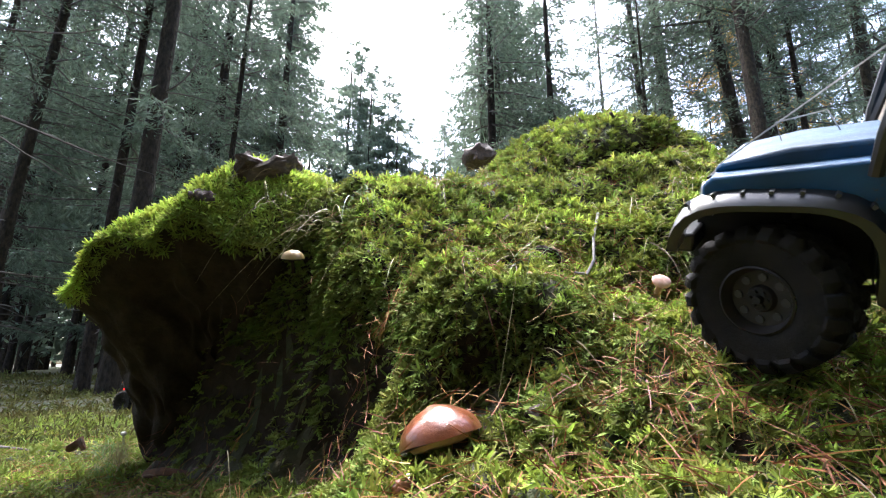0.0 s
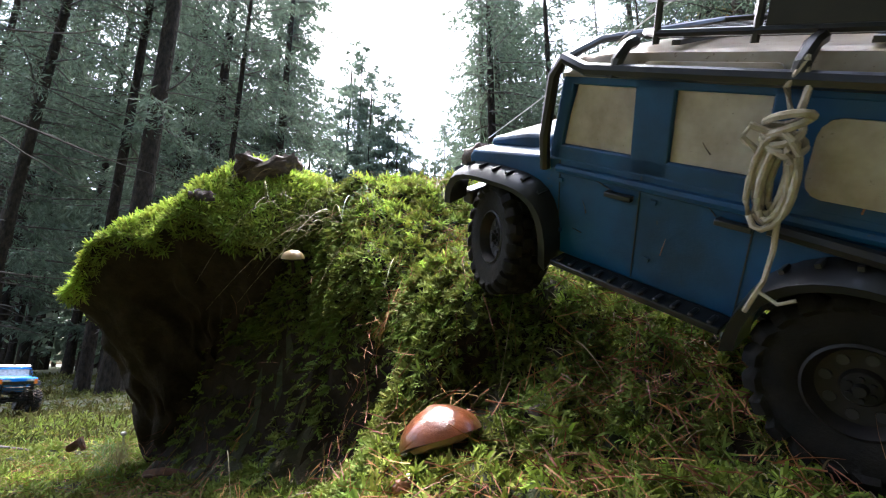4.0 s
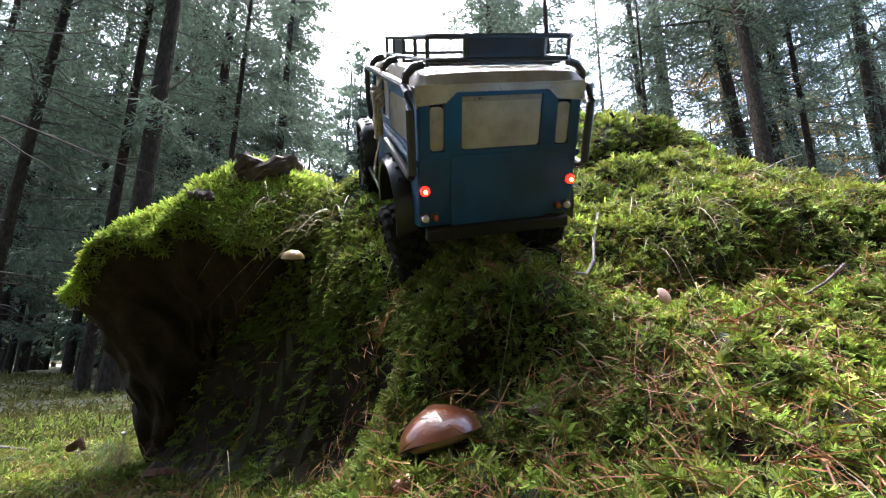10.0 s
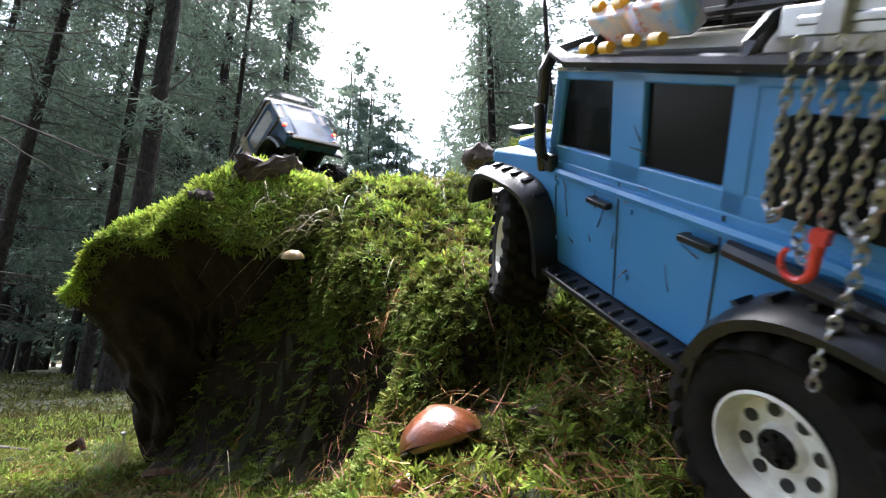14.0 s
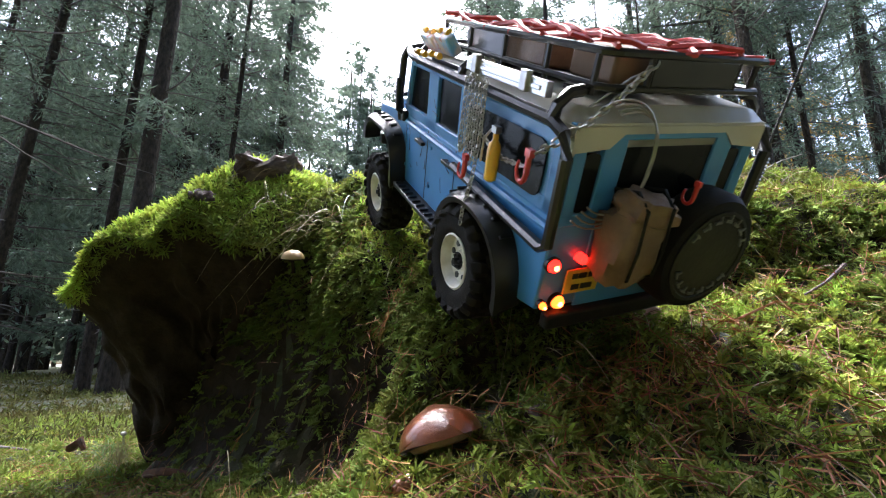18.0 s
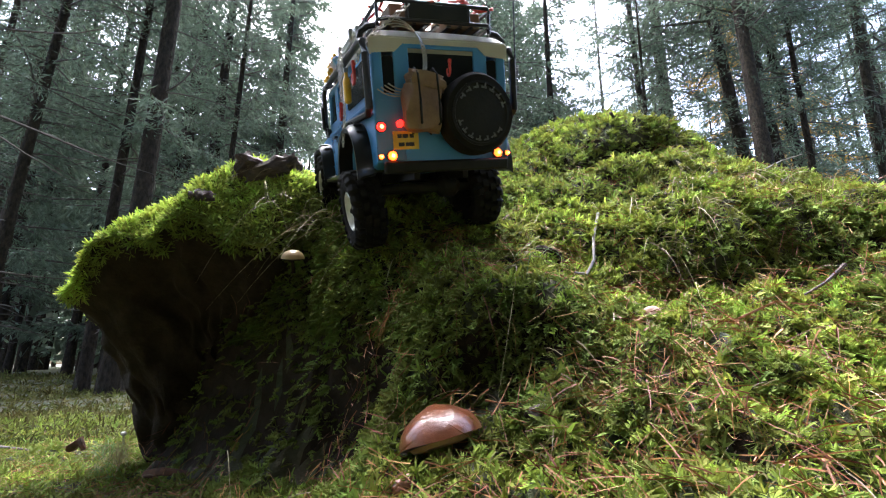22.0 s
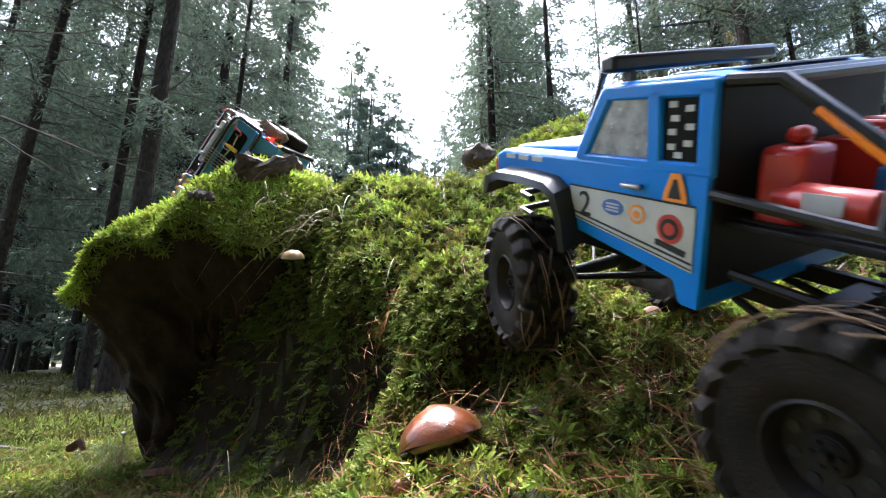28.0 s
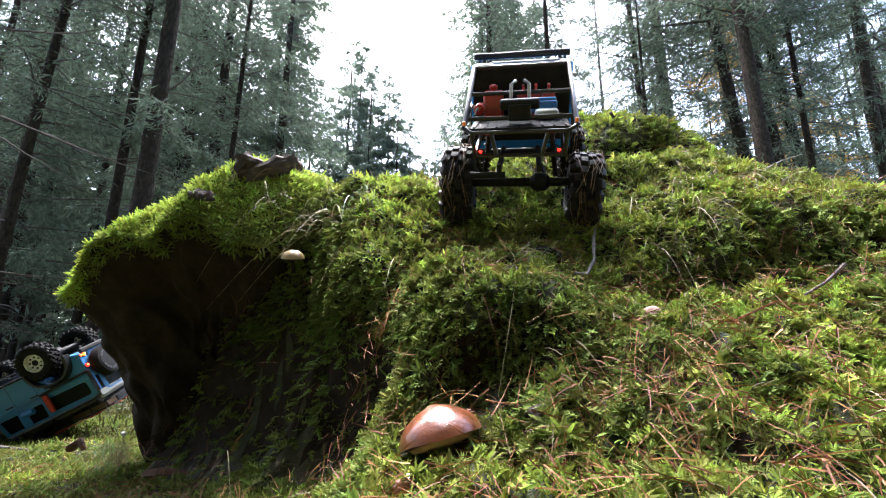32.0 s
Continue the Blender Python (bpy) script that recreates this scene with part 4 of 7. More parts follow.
stand(14, -1.4, -0.36, 9, 28, 1.7, (0, 1, 2, 2))
for x, y, k, sc in ((-7.4, 7.6, 3, 1.1), (-4.6, 8.6, 3, 1.15), (-9.4, 9.2, 3, 1.2), (-6.4, 10.6, 3, 1.2), (-3.9, 10.2, 3, 1.05), (-8.2, 12.6, 5, 1.3), (-5.4, 13.2, 5, 1.2), (-11.2, 11.8, 3, 1.2), (-3.4, 6.9, 1, 0.6), (-6.8, 6.2, 1, 0.7)):
    plant(x, y, k, sc)
stand(13, 0.50, 1.35, 8, 24, 2.0, (0, 1, 1, 2, 3))
stand(5, 0.12, 0.5, 14, 24, 2.2, (3, 5, 5))
# young trees that close the gap far off
for x, y, k, sc in ((-8.4, 27, 5, 1.3), (-7.2, 27, 5, 1.28), (-6.3, 28, 5, 1.62), (-5.4, 27, 5, 1.58), (-4.5, 26, 5, 1.40), (-3.5, 27, 5, 1.40), (-2.8, 26, 5, 1.22), (-2.1, 27, 5, 1.16), (-1.2, 27, 5, 0.95), (-0.5, 26, 5, 0.90), (0.1, 27, 5, 1.16), (1.35, 27, 5, 1.28), (1.25, 12, 3, 1.2), (1.9, 14, 5, 1.1), (3.6, 15.5, 5, 1.2), (-5.0, 13.5, 3, 1.3), (-5.9, 16, 3, 1.4), (-7.0, 28, 0, 1.0), (-5.6, 31, 5, 1.4), (-4.3, 30, 5, 1.25), (-2.9, 32, 5, 1.1), (-1.6, 33, 5, 0.95), (0.9, 29, 5, 1.1), (0.4, 24, 5, 0.85), (-0.4, 32, 5, 0.9)):
    plant(x, y, k, sc)
# the far edge of the wood: thin dark trunks and crowns all round
r3 = np.random.default_rng(77)
tv, tf, cv = [], [], []
for k in range(470):
    left = k >= 300
    a = (r3.uniform(0.46, 1.0) if left else r3.uniform(0.12, 6.16)) + math.pi / 2
    d = r3.uniform(17, 60) if left else r3.uniform(26, 75)
    bx, by, h, tr = d * math.cos(a), d * math.sin(a), r3.uniform(12, 20), r3.uniform(0.08, 0.17)
    k0 = len(tv)
    for zz, q in ((-0.3, 1.2), (h, 0.1)):
        for j in range(5):
            tv.append((bx + tr * q * math.cos(1.257 * j), by + tr * q * math.sin(1.257 * j), zz))
    tf += [(k0 + j, k0 + (j + 1) % 5, k0 + 5 + (j + 1) % 5, k0 + 5 + j) for j in range(5)]
    n = 320
    z = r3.uniform(0.6, 0.8 * h, n) if left else r3.uniform(3.0 if k % 4 == 0 else 6.0, h, n)
    reach, b = 2.3 * (1 - z / (h + 1)) ** 0.6 * r3.uniform(0.1, 1, n), r3.uniform(0, 6.28, n)
    c = np.stack([bx + reach * np.cos(b), by + reach * np.sin(b), z], -1)
    e, g = r3.normal(0, 0.28, (n, 3)), r3.normal(0, 0.07, (n, 3))
    e[:, 2] = -np.abs(e[:, 2]) * 0.8
    cv.append(np.stack([c, c + e * 0.5 + g, c + e, c + e * 0.5 - g], 1).reshape(-1, 3))
cv = np.concatenate(cv)
cf = np.arange(len(cv)).reshape(-1, 4)
tagged(raw_mesh("far_trunks", np.array(tv), np.array(tf), BARK), "thin dark trunks of the distant spruce forest", "distant forest", kind="stuff")
tagged(raw_mesh("far_crowns", cv, cf, SPRUCE, smooth=False), "hazy green crowns of the distant spruce forest", "distant forest", kind="stuff")
# the dark stand behind the eye, out of view, to block fill light
for k in range(43):
    a = rng.uniform(math.pi * 1.0, math.pi * 2.0)
    d = rng.uniform(3.0, 9.0)
    plant(d * math.cos(a), d * math.sin(a) - 0.7, rng.choice((4, 4, 3, 3, 5)), rng.uniform(0.95, 1.3))
larch = spruce(13, 4.0, 1.7, 9, 0.10, "larch_tree", LARCH, 1.0, 1.0, "slender larch with yellow autumn needles")
larch.matrix_basis = pose(6.9, 9.2, -0.05)


# ---- the cars: scale model off-roaders, local y forward, z up from the wheels' feet ----
def arch(cy, cz, r, a0, a1, n=9):
    return [(cy + r * math.cos(radians(a0 + (a1 - a0) * k / n)), cz + r * math.sin(radians(a0 + (a1 - a0) * k / n))) for k in range(n + 1)]


def square_arch(cy, cz, r, a0, a1, n=9, power=3.4):
    """An arch with a flattened top and rounded shoulders."""
    pts = []
    for k in range(n + 1):
        a = radians(a0 + (a1 - a0) * k / n)
        c, d = math.cos(a), math.sin(a)
        q = r / (abs(c) ** power + abs(d) ** power) ** (1 / power)
        pts.append((cy + q * c, cz + q * d))
    return pts


def make_wheel(r, w, rim_r, rim_mat, tyre_mat, lugs=20, deep=0.004, straw=0):
    """A wheel about x, its outer face towards -x: hub > tyre, rim."""
    bm = new_bm()
    lathe(bm, [(-w * 0.30, 0.006), (-w * 0.30, 0.010), (w * 0.40, 0.010), (w * 0.40, 0.006)], "X", 12)
    hub = part("wheel", bm, CHASSIS)
    # one moulded tyre: rows across the tread, each block raised out of it
    side = [(0.36, rim_r * 0.96, None), (0.42, rim_r, None), (0.485, rim_r + (r - rim_r) * 0.20, None), (0.50, rim_r + (r - rim_r) * 0.42, None), (0.495, r * 0.845, None), (0.492, r * 0.865, 0), (0.475, r * 0.935, 0), (0.43, r * 0.968, 0), (0.27, r * 0.972, 0), (0.262, r * 0.972, None)]
    across = [(-x, q, z) for x, q, z in side] + [(-0.245, r * 0.972, None), (-0.237, r * 0.974, 1), (-0.022, r * 0.976, 1), (-0.014, r * 0.976, None), (0.014, r * 0.976, None), (0.022, r * 0.976, 2), (0.237, r * 0.974, 2), (0.245, r * 0.972, None)] + [(x, q, 3 if z == 0 else z) for x, q, z in reversed(side)] + [(0, rim_r * 0.94, None)]
    shift, seg = (0, 3, 1, 4), lugs * 6
    bm = new_bm()
    rows = []
    for x, q, band in across:
        ring = []
        for j in range(seg):
            up, skew = 0.0, 0.0
            if band is not None:
                up = deep * 1.5 if (j + shift[band]) % 6 in (1, 2, 3, 4) else 0.0
                skew = (0.05 if band in (0, 2) else -0.05) * x * 8 * (1 if up else 0) / lugs * 5
            a = 6.2832 * (j + 0.12 * math.sin(j * 2.3)) / seg + skew
            dx = math.copysign(up * 0.6, x) if band in (0, 3) and abs(x) > 0.46 else 0.0
            rad = q + up * (0.35 if dx else 1.0)
            ring.append(bm.verts.new((x * w + dx, rad * math.cos(a), rad * math.sin(a))))
        rows.append(ring)
    for ra, rb in zip(rows, rows[1:] + rows[:1]):
        for j in range(seg):
            bm.faces.new((ra[j], ra[(j + 1) % seg], rb[(j + 1) % seg], rb[j]))
    bmesh.ops.recalc_face_normals(bm, faces=bm.faces[:])
    part("tyre", bm, tyre_mat, hub, "knobbly muddy rubber tyre")
    bm = new_bm()
    lathe(bm, [(-w * 0.44, rim_r * 1.0), (-w * 0.46, rim_r * 0.94), (-w * 0.36, rim_r * 0.86), (-w * 0.22, rim_r * 0.80), (-w * 0.20, rim_r * 0.40), (-w * 0.28, rim_r * 0.34), (-w * 0.28, 0.001)], "X", 40, caps=False)
    holes = 8
    part("rim", bm, rim_mat, hub, "round steel wheel rim")
    for k in range(holes):
        a, bm = 6.2832 * k / holes, new_bm()
        lathe(bm, [(-0.0012, rim_r * 0.115), (0.0012, rim_r * 0.115)], "X", 12, (-w * 0.212, rim_r * 0.62 * math.cos(a), rim_r * 0.62 * math.sin(a)))
        part("vent_hole", bm, INK, hub, "dark round hole of the rim")
    for k in range(6):
        a, bm = 6.2832 * k / 6, new_bm()
        lathe(bm, [(-0.003, 0.0018), (0.002, 0.0018)], "X", 8, (-w * 0.29, rim_r * 0.22 * math.cos(a), rim_r * 0.22 * math.sin(a)))
        part("wheel_nut", bm, CHASSIS, hub)
    bm = new_bm()
    lathe(bm, [(-0.006, 0.0035), (0.002, 0.0045)], "X", 10, (-w * 0.29, 0, 0))
    part("hub_cap", bm, CHASSIS, hub)
    if straw:
        rs, bm = random.Random(29), new_bm()
        for _ in range(straw):
            a, x, turn, bow = rs.uniform(0, 6.28), rs.uniform(-0.5, 0.45) * w, rs.uniform(-0.7, 0.7), rs.uniform(-0.25, 0.25)
            pts = []
            for k in range(6):
                t = (k / 5 - 0.5) * rs.uniform(0.7, 1.0)
                rad = r + deep * 1.6 + rs.uniform(0.0005, 0.003) - max(0, abs(x + t * turn * 0.05) - 0.46 * w) * 0.9
                pts.append((max(-0.54 * w, min(0.5 * w, x + t * turn * 0.05)), rad * math.cos(a + t * 0.7 + bow * t * t), rad * math.sin(a + t * 0.7 + bow * t * t)))
            tube(bm, pts, rs.uniform(0.0005, 0.0010), 5, r_end=0.0003)
        tagged(part("stuck_straw", bm, OLD_STRAW, hub, "dead grass and needles stuck to the tread"), kind="stuff")
    return hub


def add_wheels(car, wheel, track, base, r, rest=0.0):
    """Four wheels: the first is the given one, the others copies."""
    made = {}
    for name, sx, sy in (("fl", -1, 1), ("rl", -1, -1), ("fr", 1, 1), ("rr", 1, -1)):
        w = wheel if not made else copy_thing(wheel, Matrix())
        w.parent = car
        w.matrix_basis = pose(sx * track, sy * base, r + rest, 0, 0, 0 if sx < 0 else 180)
        made[name] = (w, sx, sy)
    return made


def springs(car, base, z0, z1, x):
    for sy in (-1, 1):
        for sx in (-1, 1):
            bm = new_bm()
            a, b = Vector((sx * x, sy * base, z0)), Vector((sx * x * 0.85, sy * (base - 0.006), z1))
            n = 90
            tube(bm, [a.lerp(b, k / n) + 0.0085 * Vector((math.cos(k * 0.55), math.sin(k * 0.55), 0)) for k in range(n + 1)], 0.0013, 5)
            tube(bm, [a, b], 0.005, 8)
            part("spring_damper", bm, CHASSIS, car, "black coil spring damper")


def chassis(car, base, z, half, length):
    for sx in (-1, 1):
        bm = new_bm()
        box(bm, (sx * half, -0.01, z), (0.009, length, 0.014))
        part("chassis_rail", bm, CHASSIS, car, bevel=0.001)
    for y in (-0.10, 0.0, 0.11):
        bm = new_bm()
        box(bm, (0, y, z), (half * 2, 0.02, 0.010))
        part("cross_member", bm, CHASSIS, car)
    for sy in (-1, 1):
        bm = new_bm()
        lathe(bm, [(-0.095, 0.008), (0.02, 0.009), (0.03, 0.018), (0.05, 0.018), (0.06, 0.009), (0.095, 0.008)], "X", 14, (0, sy * base, 0.082))
        for sx in (-1, 1):
            tube(bm, [(sx * 0.055, sy * base, 0.078), (sx * 0.035, sy * 0.03, z - 0.01)], 0.004, 7)
        part("axle", bm, CHASSIS, car, "dark axle with links")


def rounded_pane(bm, y0, y1, z0, z1, x, t=0.002, r=0.006, skew=0.0):
    """A pane in the (y, z) plane with rounded corners."""
    poly = []
    for cy, cz, a in ((y1 - r, z1 - r, 0), (y0 + r, z1 - r, 90), (y0 + r, z0 + r, 180), (y1 - r, z0 + r, 270)):
        for k in range(4):
            b = radians(a + 30 * k)
            zz = cz + r * math.sin(b)
            poly.append((cy + r * math.cos(b) + skew * (z1 - zz), zz))
    prism(bm, poly, x - t / 2, x + t / 2)


def pane_back(bm, x0, x1, z0, z1, y, t=0.002, r=0.005, lean=0.0):
    poly = []
    for cx, cz, a in ((x1 - r, z1 - r, 0), (x0 + r, z1 - r, 90), (x0 + r, z0 + r, 180), (x1 - r, z0 + r, 270)):
        for k in range(4):
            b = radians(a + 30 * k)
            poly.append((cx + r * math.cos(b), cz + r * math.sin(b)))
    a = [bm.verts.new((px, y - t / 2, pz)) for px, pz in poly]
    b = [bm.verts.new((px, y + t / 2, pz)) for px, pz in poly]
    n = len(poly)
    bm.faces.new(a)
    bm.faces.new(b[::-1])
    for i in range(n):
        bm.faces.new((a[i], b[i], b[(i + 1) % n], a[(i + 1) % n]))
    bmesh.ops.recalc_face_normals(bm, faces=bm.faces[:])


def flare(car, sx, cy, x0, x1, mat=BLACK, a0=186, a1=-6, power=2.0):
    """A wheel-arch flare: a wide rounded lip over the wheel."""
    bm = new_bm()
    inner = square_arch(cy, 0.104, 0.068, a0, a1, 20, power)
    outer = square_arch(cy, 0.104, 0.077, a0, a1, 20, power)
    for flip, (xa, xb) in enumerate(((x0, x1),)):
        rows = []
        for (iy, iz), (oy, oz) in zip(inner, outer):
            rows.append([bm.verts.new((sx * xa, iy, iz)), bm.verts.new((sx * xb, iy, iz - 0.002)), bm.verts.new((sx * (xb + 0.001), oy, oz - 0.006)), bm.verts.new((sx * (xb - 0.006), oy, oz)), bm.verts.new((sx * xa, oy, oz + 0.004))])
        for a, b in zip(rows, rows[1:]):
            for k in range(5):
                bm.faces.new((a[k], a[(k + 1) % 5], b[(k + 1) % 5], b[k]))
        bm.faces.new(rows[0])
        bm.faces.new(rows[-1][::-1])
    bmesh.ops.recalc_face_normals(bm, faces=bm.faces[:])
    ob = part("wheel_arch_flare", bm, mat, car, "wet black plastic wheel arch flare")
    bm = new_bm()
    for k in range(7):
        a = radians(48 + 14 * k)
        c, d = math.cos(a), math.sin(a)
        q = 0.0785 / (abs(c) ** power + abs(d) ** power) ** (1 / power)
        y, z = cy + q * c, 0.104 + q * d
        m = Matrix.Translation((sx * (x0 + x1) / 2, y, z + 0.001)) @ Matrix.Rotation(a - 1.5708, 4, "X")
        box(bm, (0, 0, 0), (0.012, 0.003, 0.003), m)
    part("rivets", bm, INK, ob)
    return ob


def wagon(name, label, paint, roof_mat, glass, rim, lit):
    """A long four-door off-road station wagon with an outer roll frame and a roof basket."""
    car = thing(name, label, "model car")
    W, WAIST, TOP = 0.100, 0.206, 0.266
    # lower body with wheel arches
    bm = new_bm()
    poly = [(-0.262, 0.118), (-0.236, 0.112)] + arch(-0.160, 0.104, 0.070, 176, 4, 10) + [(-0.086, 0.110), (0.086, 0.110)] + square_arch(0.158, 0.104, 0.068, 176, 48, 10) + [(0.210, 0.166), (0.210, 0.188), (0.204, 0.194), (0.085, 0.206), (-0.264, 0.206)]
    fs = prism(bm, poly, -W, W)
    bmesh.ops.triangulate(bm, faces=fs)
    part("body", bm, paint, car, bevel=0.0025)
    # shoulder line, bonnet, wing tops
    for sx in (-1, 1):
        bm = new_bm()
        tube(bm, [(sx * (W + 0.0006), -0.262, 0.1955), (sx * (W + 0.0006), 0.086, 0.1955)], 0.0042, 8)
        part("shoulder_crease", bm, paint, car)
        for y in (0.084, 0.0045, -0.0785):
            bm = new_bm()
            box(bm, (sx * (W + 0.0002), y, 0.158), (0.0010, 0.0009, 0.09))
            part("door_gap", bm, INK, car)
        for y in (0.020, -0.068):
            bm = new_bm()
            box(bm, (sx * (W + 0.005), y, 0.1845), (0.006, 0.024, 0.0045))
            box(bm, (sx * (W + 0.002), y + 0.010, 0.1845), (0.006, 0.004, 0.004))
            part("door_handle", bm, BLACK, car, bevel=0.0008)
        for y in (0.06, -0.03):
            for z in (0.135, 0.185):
                bm = new_bm()
                box(bm, (sx * (W + 0.0008), y + 0.022, z), (0.0024, 0.0045, 0.0035))
                part("door_hinge", bm, paint, car)
    bm = new_bm()
    prism(bm, [(0.207, 0.193), (0.203, 0.202), (0.150, 0.212), (0.088, 0.216), (0.088, 0.200)], -0.072, 0.072)
    part("bonnet", bm, paint, car, bevel=0.004)
    bm = new_bm()
    box(bm, (0, 0.2115, 0.168), (0.105, 0.004, 0.040))
    for k in range(7):
        box(bm, (0, 0.2145, 0.152 + 0.0055 * k), (0.098, 0.003, 0.0022))
    part("grille", bm, BLACK, car)
    for sx in (-1, 1):
        bm = new_bm()
        lathe(bm, [(0.209, 0.014), (0.2145, 0.014), (0.2155, 0.011), (0.216, 0.001)], "Y", 20, (sx * 0.072, 0, 0.172))
        part("headlight", bm, CLEAR, car, "round clear headlight")
    bm = new_bm()
    box(bm, (0, 0.226, 0.132), (0.190, 0.018, 0.018))
    box(bm, (0, 0.237, 0.132), (0.06, 0.012, 0.014))
    part("front_bumper", bm, BLACK, car, bevel=0.003)
    # upper body: pillars and rails, so that the panes sit in real openings
    for sx in (-1, 1):
        bm = new_bm()
        x = sx * (W - 0.0035)
        frame_bar(bm, (0.092, WAIST - 0.002), (0.077, TOP + 0.002), x, 0.012, 0.006)
        frame_bar(bm, (0.0012, WAIST - 0.002), (0.0025, TOP + 0.002), x, 0.0305, 0.006)
        frame_bar(bm, (-0.0815, WAIST - 0.002), (-0.0800, TOP + 0.002), x, 0.015, 0.006)
        frame_bar(bm, (-0.2535, WAIST - 0.002), (-0.2525, TOP + 0.002), x, 0.021, 0.006)
        frame_bar(bm, (0.092, WAIST + 0.003), (-0.264, WAIST + 0.003), x, 0.014, 0.006)
        frame_bar(bm, (0.079, TOP), (-0.263, TOP), x, 0.010, 0.006)
        part("side_frame", bm, paint, car, bevel=0.0015)
        for n, (y0, y1) in enumerate(((0.015, 0.086), (-0.075, -0.0130), (-0.237, -0.099))):
            bm = new_bm()
            y1t = y1 - (0.016 if n == 0 else 0)
            poly = [(y0, WAIST + 0.008), (y1, WAIST + 0.008), (y1t, TOP - 0.003), (y0, TOP - 0.003)]
            if n == 2:
                box(bm, (x, -0.1645, (WAIST + TOP) / 2), (0.005, 0.176, TOP - WAIST))
                part("side_panel", bm, paint, car)
                bm = new_bm()
                rounded_pane(bm, y0, y1, WAIST + 0.005, TOP - 0.013, x + sx * 0.0038, 0.002, 0.010)
            else:
                prism(bm, poly, x - sx * 0.0018 - 0.001, x - sx * 0.0018 + 0.001)
            part("side_window", bm, glass, car, "muddy milky side window" if glass is MILKY else "dark tinted side window")
        bm = new_bm()
        y0 = -0.075
        rounded_pane(bm, y0, y0 + 0.088, 0.2705, 0.2790, sx * (W - 0.0012), 0.0022, 0.004)
        part("alpine_window", bm, BLACK if glass is DARK_GLASS else MILKY, car, "narrow roof-side window slot")
    # windscreen and tail
    bm = new_bm()
    for sx in (-1, 1):
        tube(bm, [(sx * 0.090, 0.096, WAIST), (sx * 0.088, 0.079, TOP)], 0.005, 6)
    tube(bm, [(-0.09, 0.090, WAIST + 0.002), (0.09, 0.090, WAIST + 0.002)], 0.005, 6)
    part("windscreen_frame", bm, BLACK, car)
    bm = new_bm()
    vs = [bm.verts.new(p) for p in ((-0.088, 0.0945, WAIST), (0.088, 0.0945, WAIST), (0.086, 0.0785, TOP), (-0.086, 0.0785, TOP))]
    f = bm.faces.new(vs)
    q = bmesh.ops.extrude_face_region(bm, geom=[f])
    bmesh.ops.translate(bm, vec=(0, -0.002, 0), verts=[v for v in q["geom"] if isinstance(v, bmesh.types.BMVert)])
    part("windscreen", bm, glass, car)
    bm = new_bm()
    Y = -0.2615
    for x0, x1 in ((-0.0975, -0.085), (-0.069, -0.048), (0.048, 0.069), (0.085, 0.0975)):
        box(bm, ((x0 + x1) / 2, Y, 0.234), (x1 - x0, 0.006, 0.070))
    box(bm, (0, Y, 0.2030), (0.195, 0.0062, 0.010))
    box(bm, (0, Y, 0.2655), (0.195, 0.0062, 0.012))
    part("tail_frame", bm, paint, car, bevel=0.0012)
    for x0, x1 in ((-0.085, -0.069), (-0.048, 0.048), (0.069, 0.085)):
        bm = new_bm()
        pane_back(bm, x0 + 0.0003, x1 - 0.0003, 0.2085, 0.2593 if x0 < 0 < x1 else 0.2505, Y + 0.0005, 0.003, 0.004)
        part("rear_window", bm, glass, car, "muddy milky rear window" if glass is MILKY else "dark tinted rear window")
    bm = new_bm()
    box(bm, (0, -0.2645, 0.160), (0.122, 0.002, 0.086))
    part("tail_door", bm, paint, car, bevel=0.0008)
    # roof: a rounded cream shell with its band down to the gutter
    bm = new_bm()
    rows = []
    for y, sh in ((0.083, 0.0), (0.076, 0.010), (0.04, 0.0145), (-0.10, 0.0155), (-0.22, 0.0145), (-0.256, 0.011), (-0.2665, 0.0)):
        row = []
        for k in range(21):
            t = -1 + 2 * k / 20
            edge = min(1.0, (1 - abs(t)) / 0.13)
            row.append(bm.verts.new((t * (W + 0.001) * (0.99 + 0.01 * edge), y, 0.2695 + sh * math.sin(edge * 1.5708) + 0.003 * (1 - t * t) * (sh > 0))))
        rows.append(row)
    low = [[bm.verts.new((v.co.x, v.co.y, 0.2665)) for v in (r[0], r[-1])] for r in rows]
    for a, b in zip(rows, rows[1:]):
        for k in range(20):
            bm.faces.new((a[k], a[k + 1], b[k + 1], b[k]))
    for (a, la), (b, lb) in zip(zip(rows, low), zip(rows[1:], low[1:])):
        bm.faces.new((a[0], b[0], lb[0], la[0]))
        bm.faces.new((a[-1], la[1], lb[1], b[-1]))
    bmesh.ops.solidify(bm, geom=bm.faces[:], thickness=0.002)
    bmesh.ops.recalc_face_normals(bm, faces=bm.faces[:])
    part("roof", bm, roof_mat, car, "cream roof panel with dirt stains")
    bm = new_bm()
    poly = [(-0.099, 0.2520), (-0.099, 0.272), (0.099, 0.272), (0.099, 0.2520), (0.067, 0.2545), (0.055, 0.2640), (-0.055, 0.2640), (-0.067, 0.2545)]
    a = [bm.verts.new((x, -0.2660, z)) for x, z in poly]
    b = [bm.verts.new((x, -0.2630, z)) for x, z in poly]
    fa = [bm.faces.new(a), bm.faces.new(b[::-1])]
    for i in range(len(poly)):
        bm.faces.new((a[i], b[i], b[(i + 1) % len(poly)], a[(i + 1) % len(poly)]))
    bmesh.ops.triangulate(bm, faces=fa)
    bmesh.ops.recalc_face_normals(bm, faces=bm.faces[:])
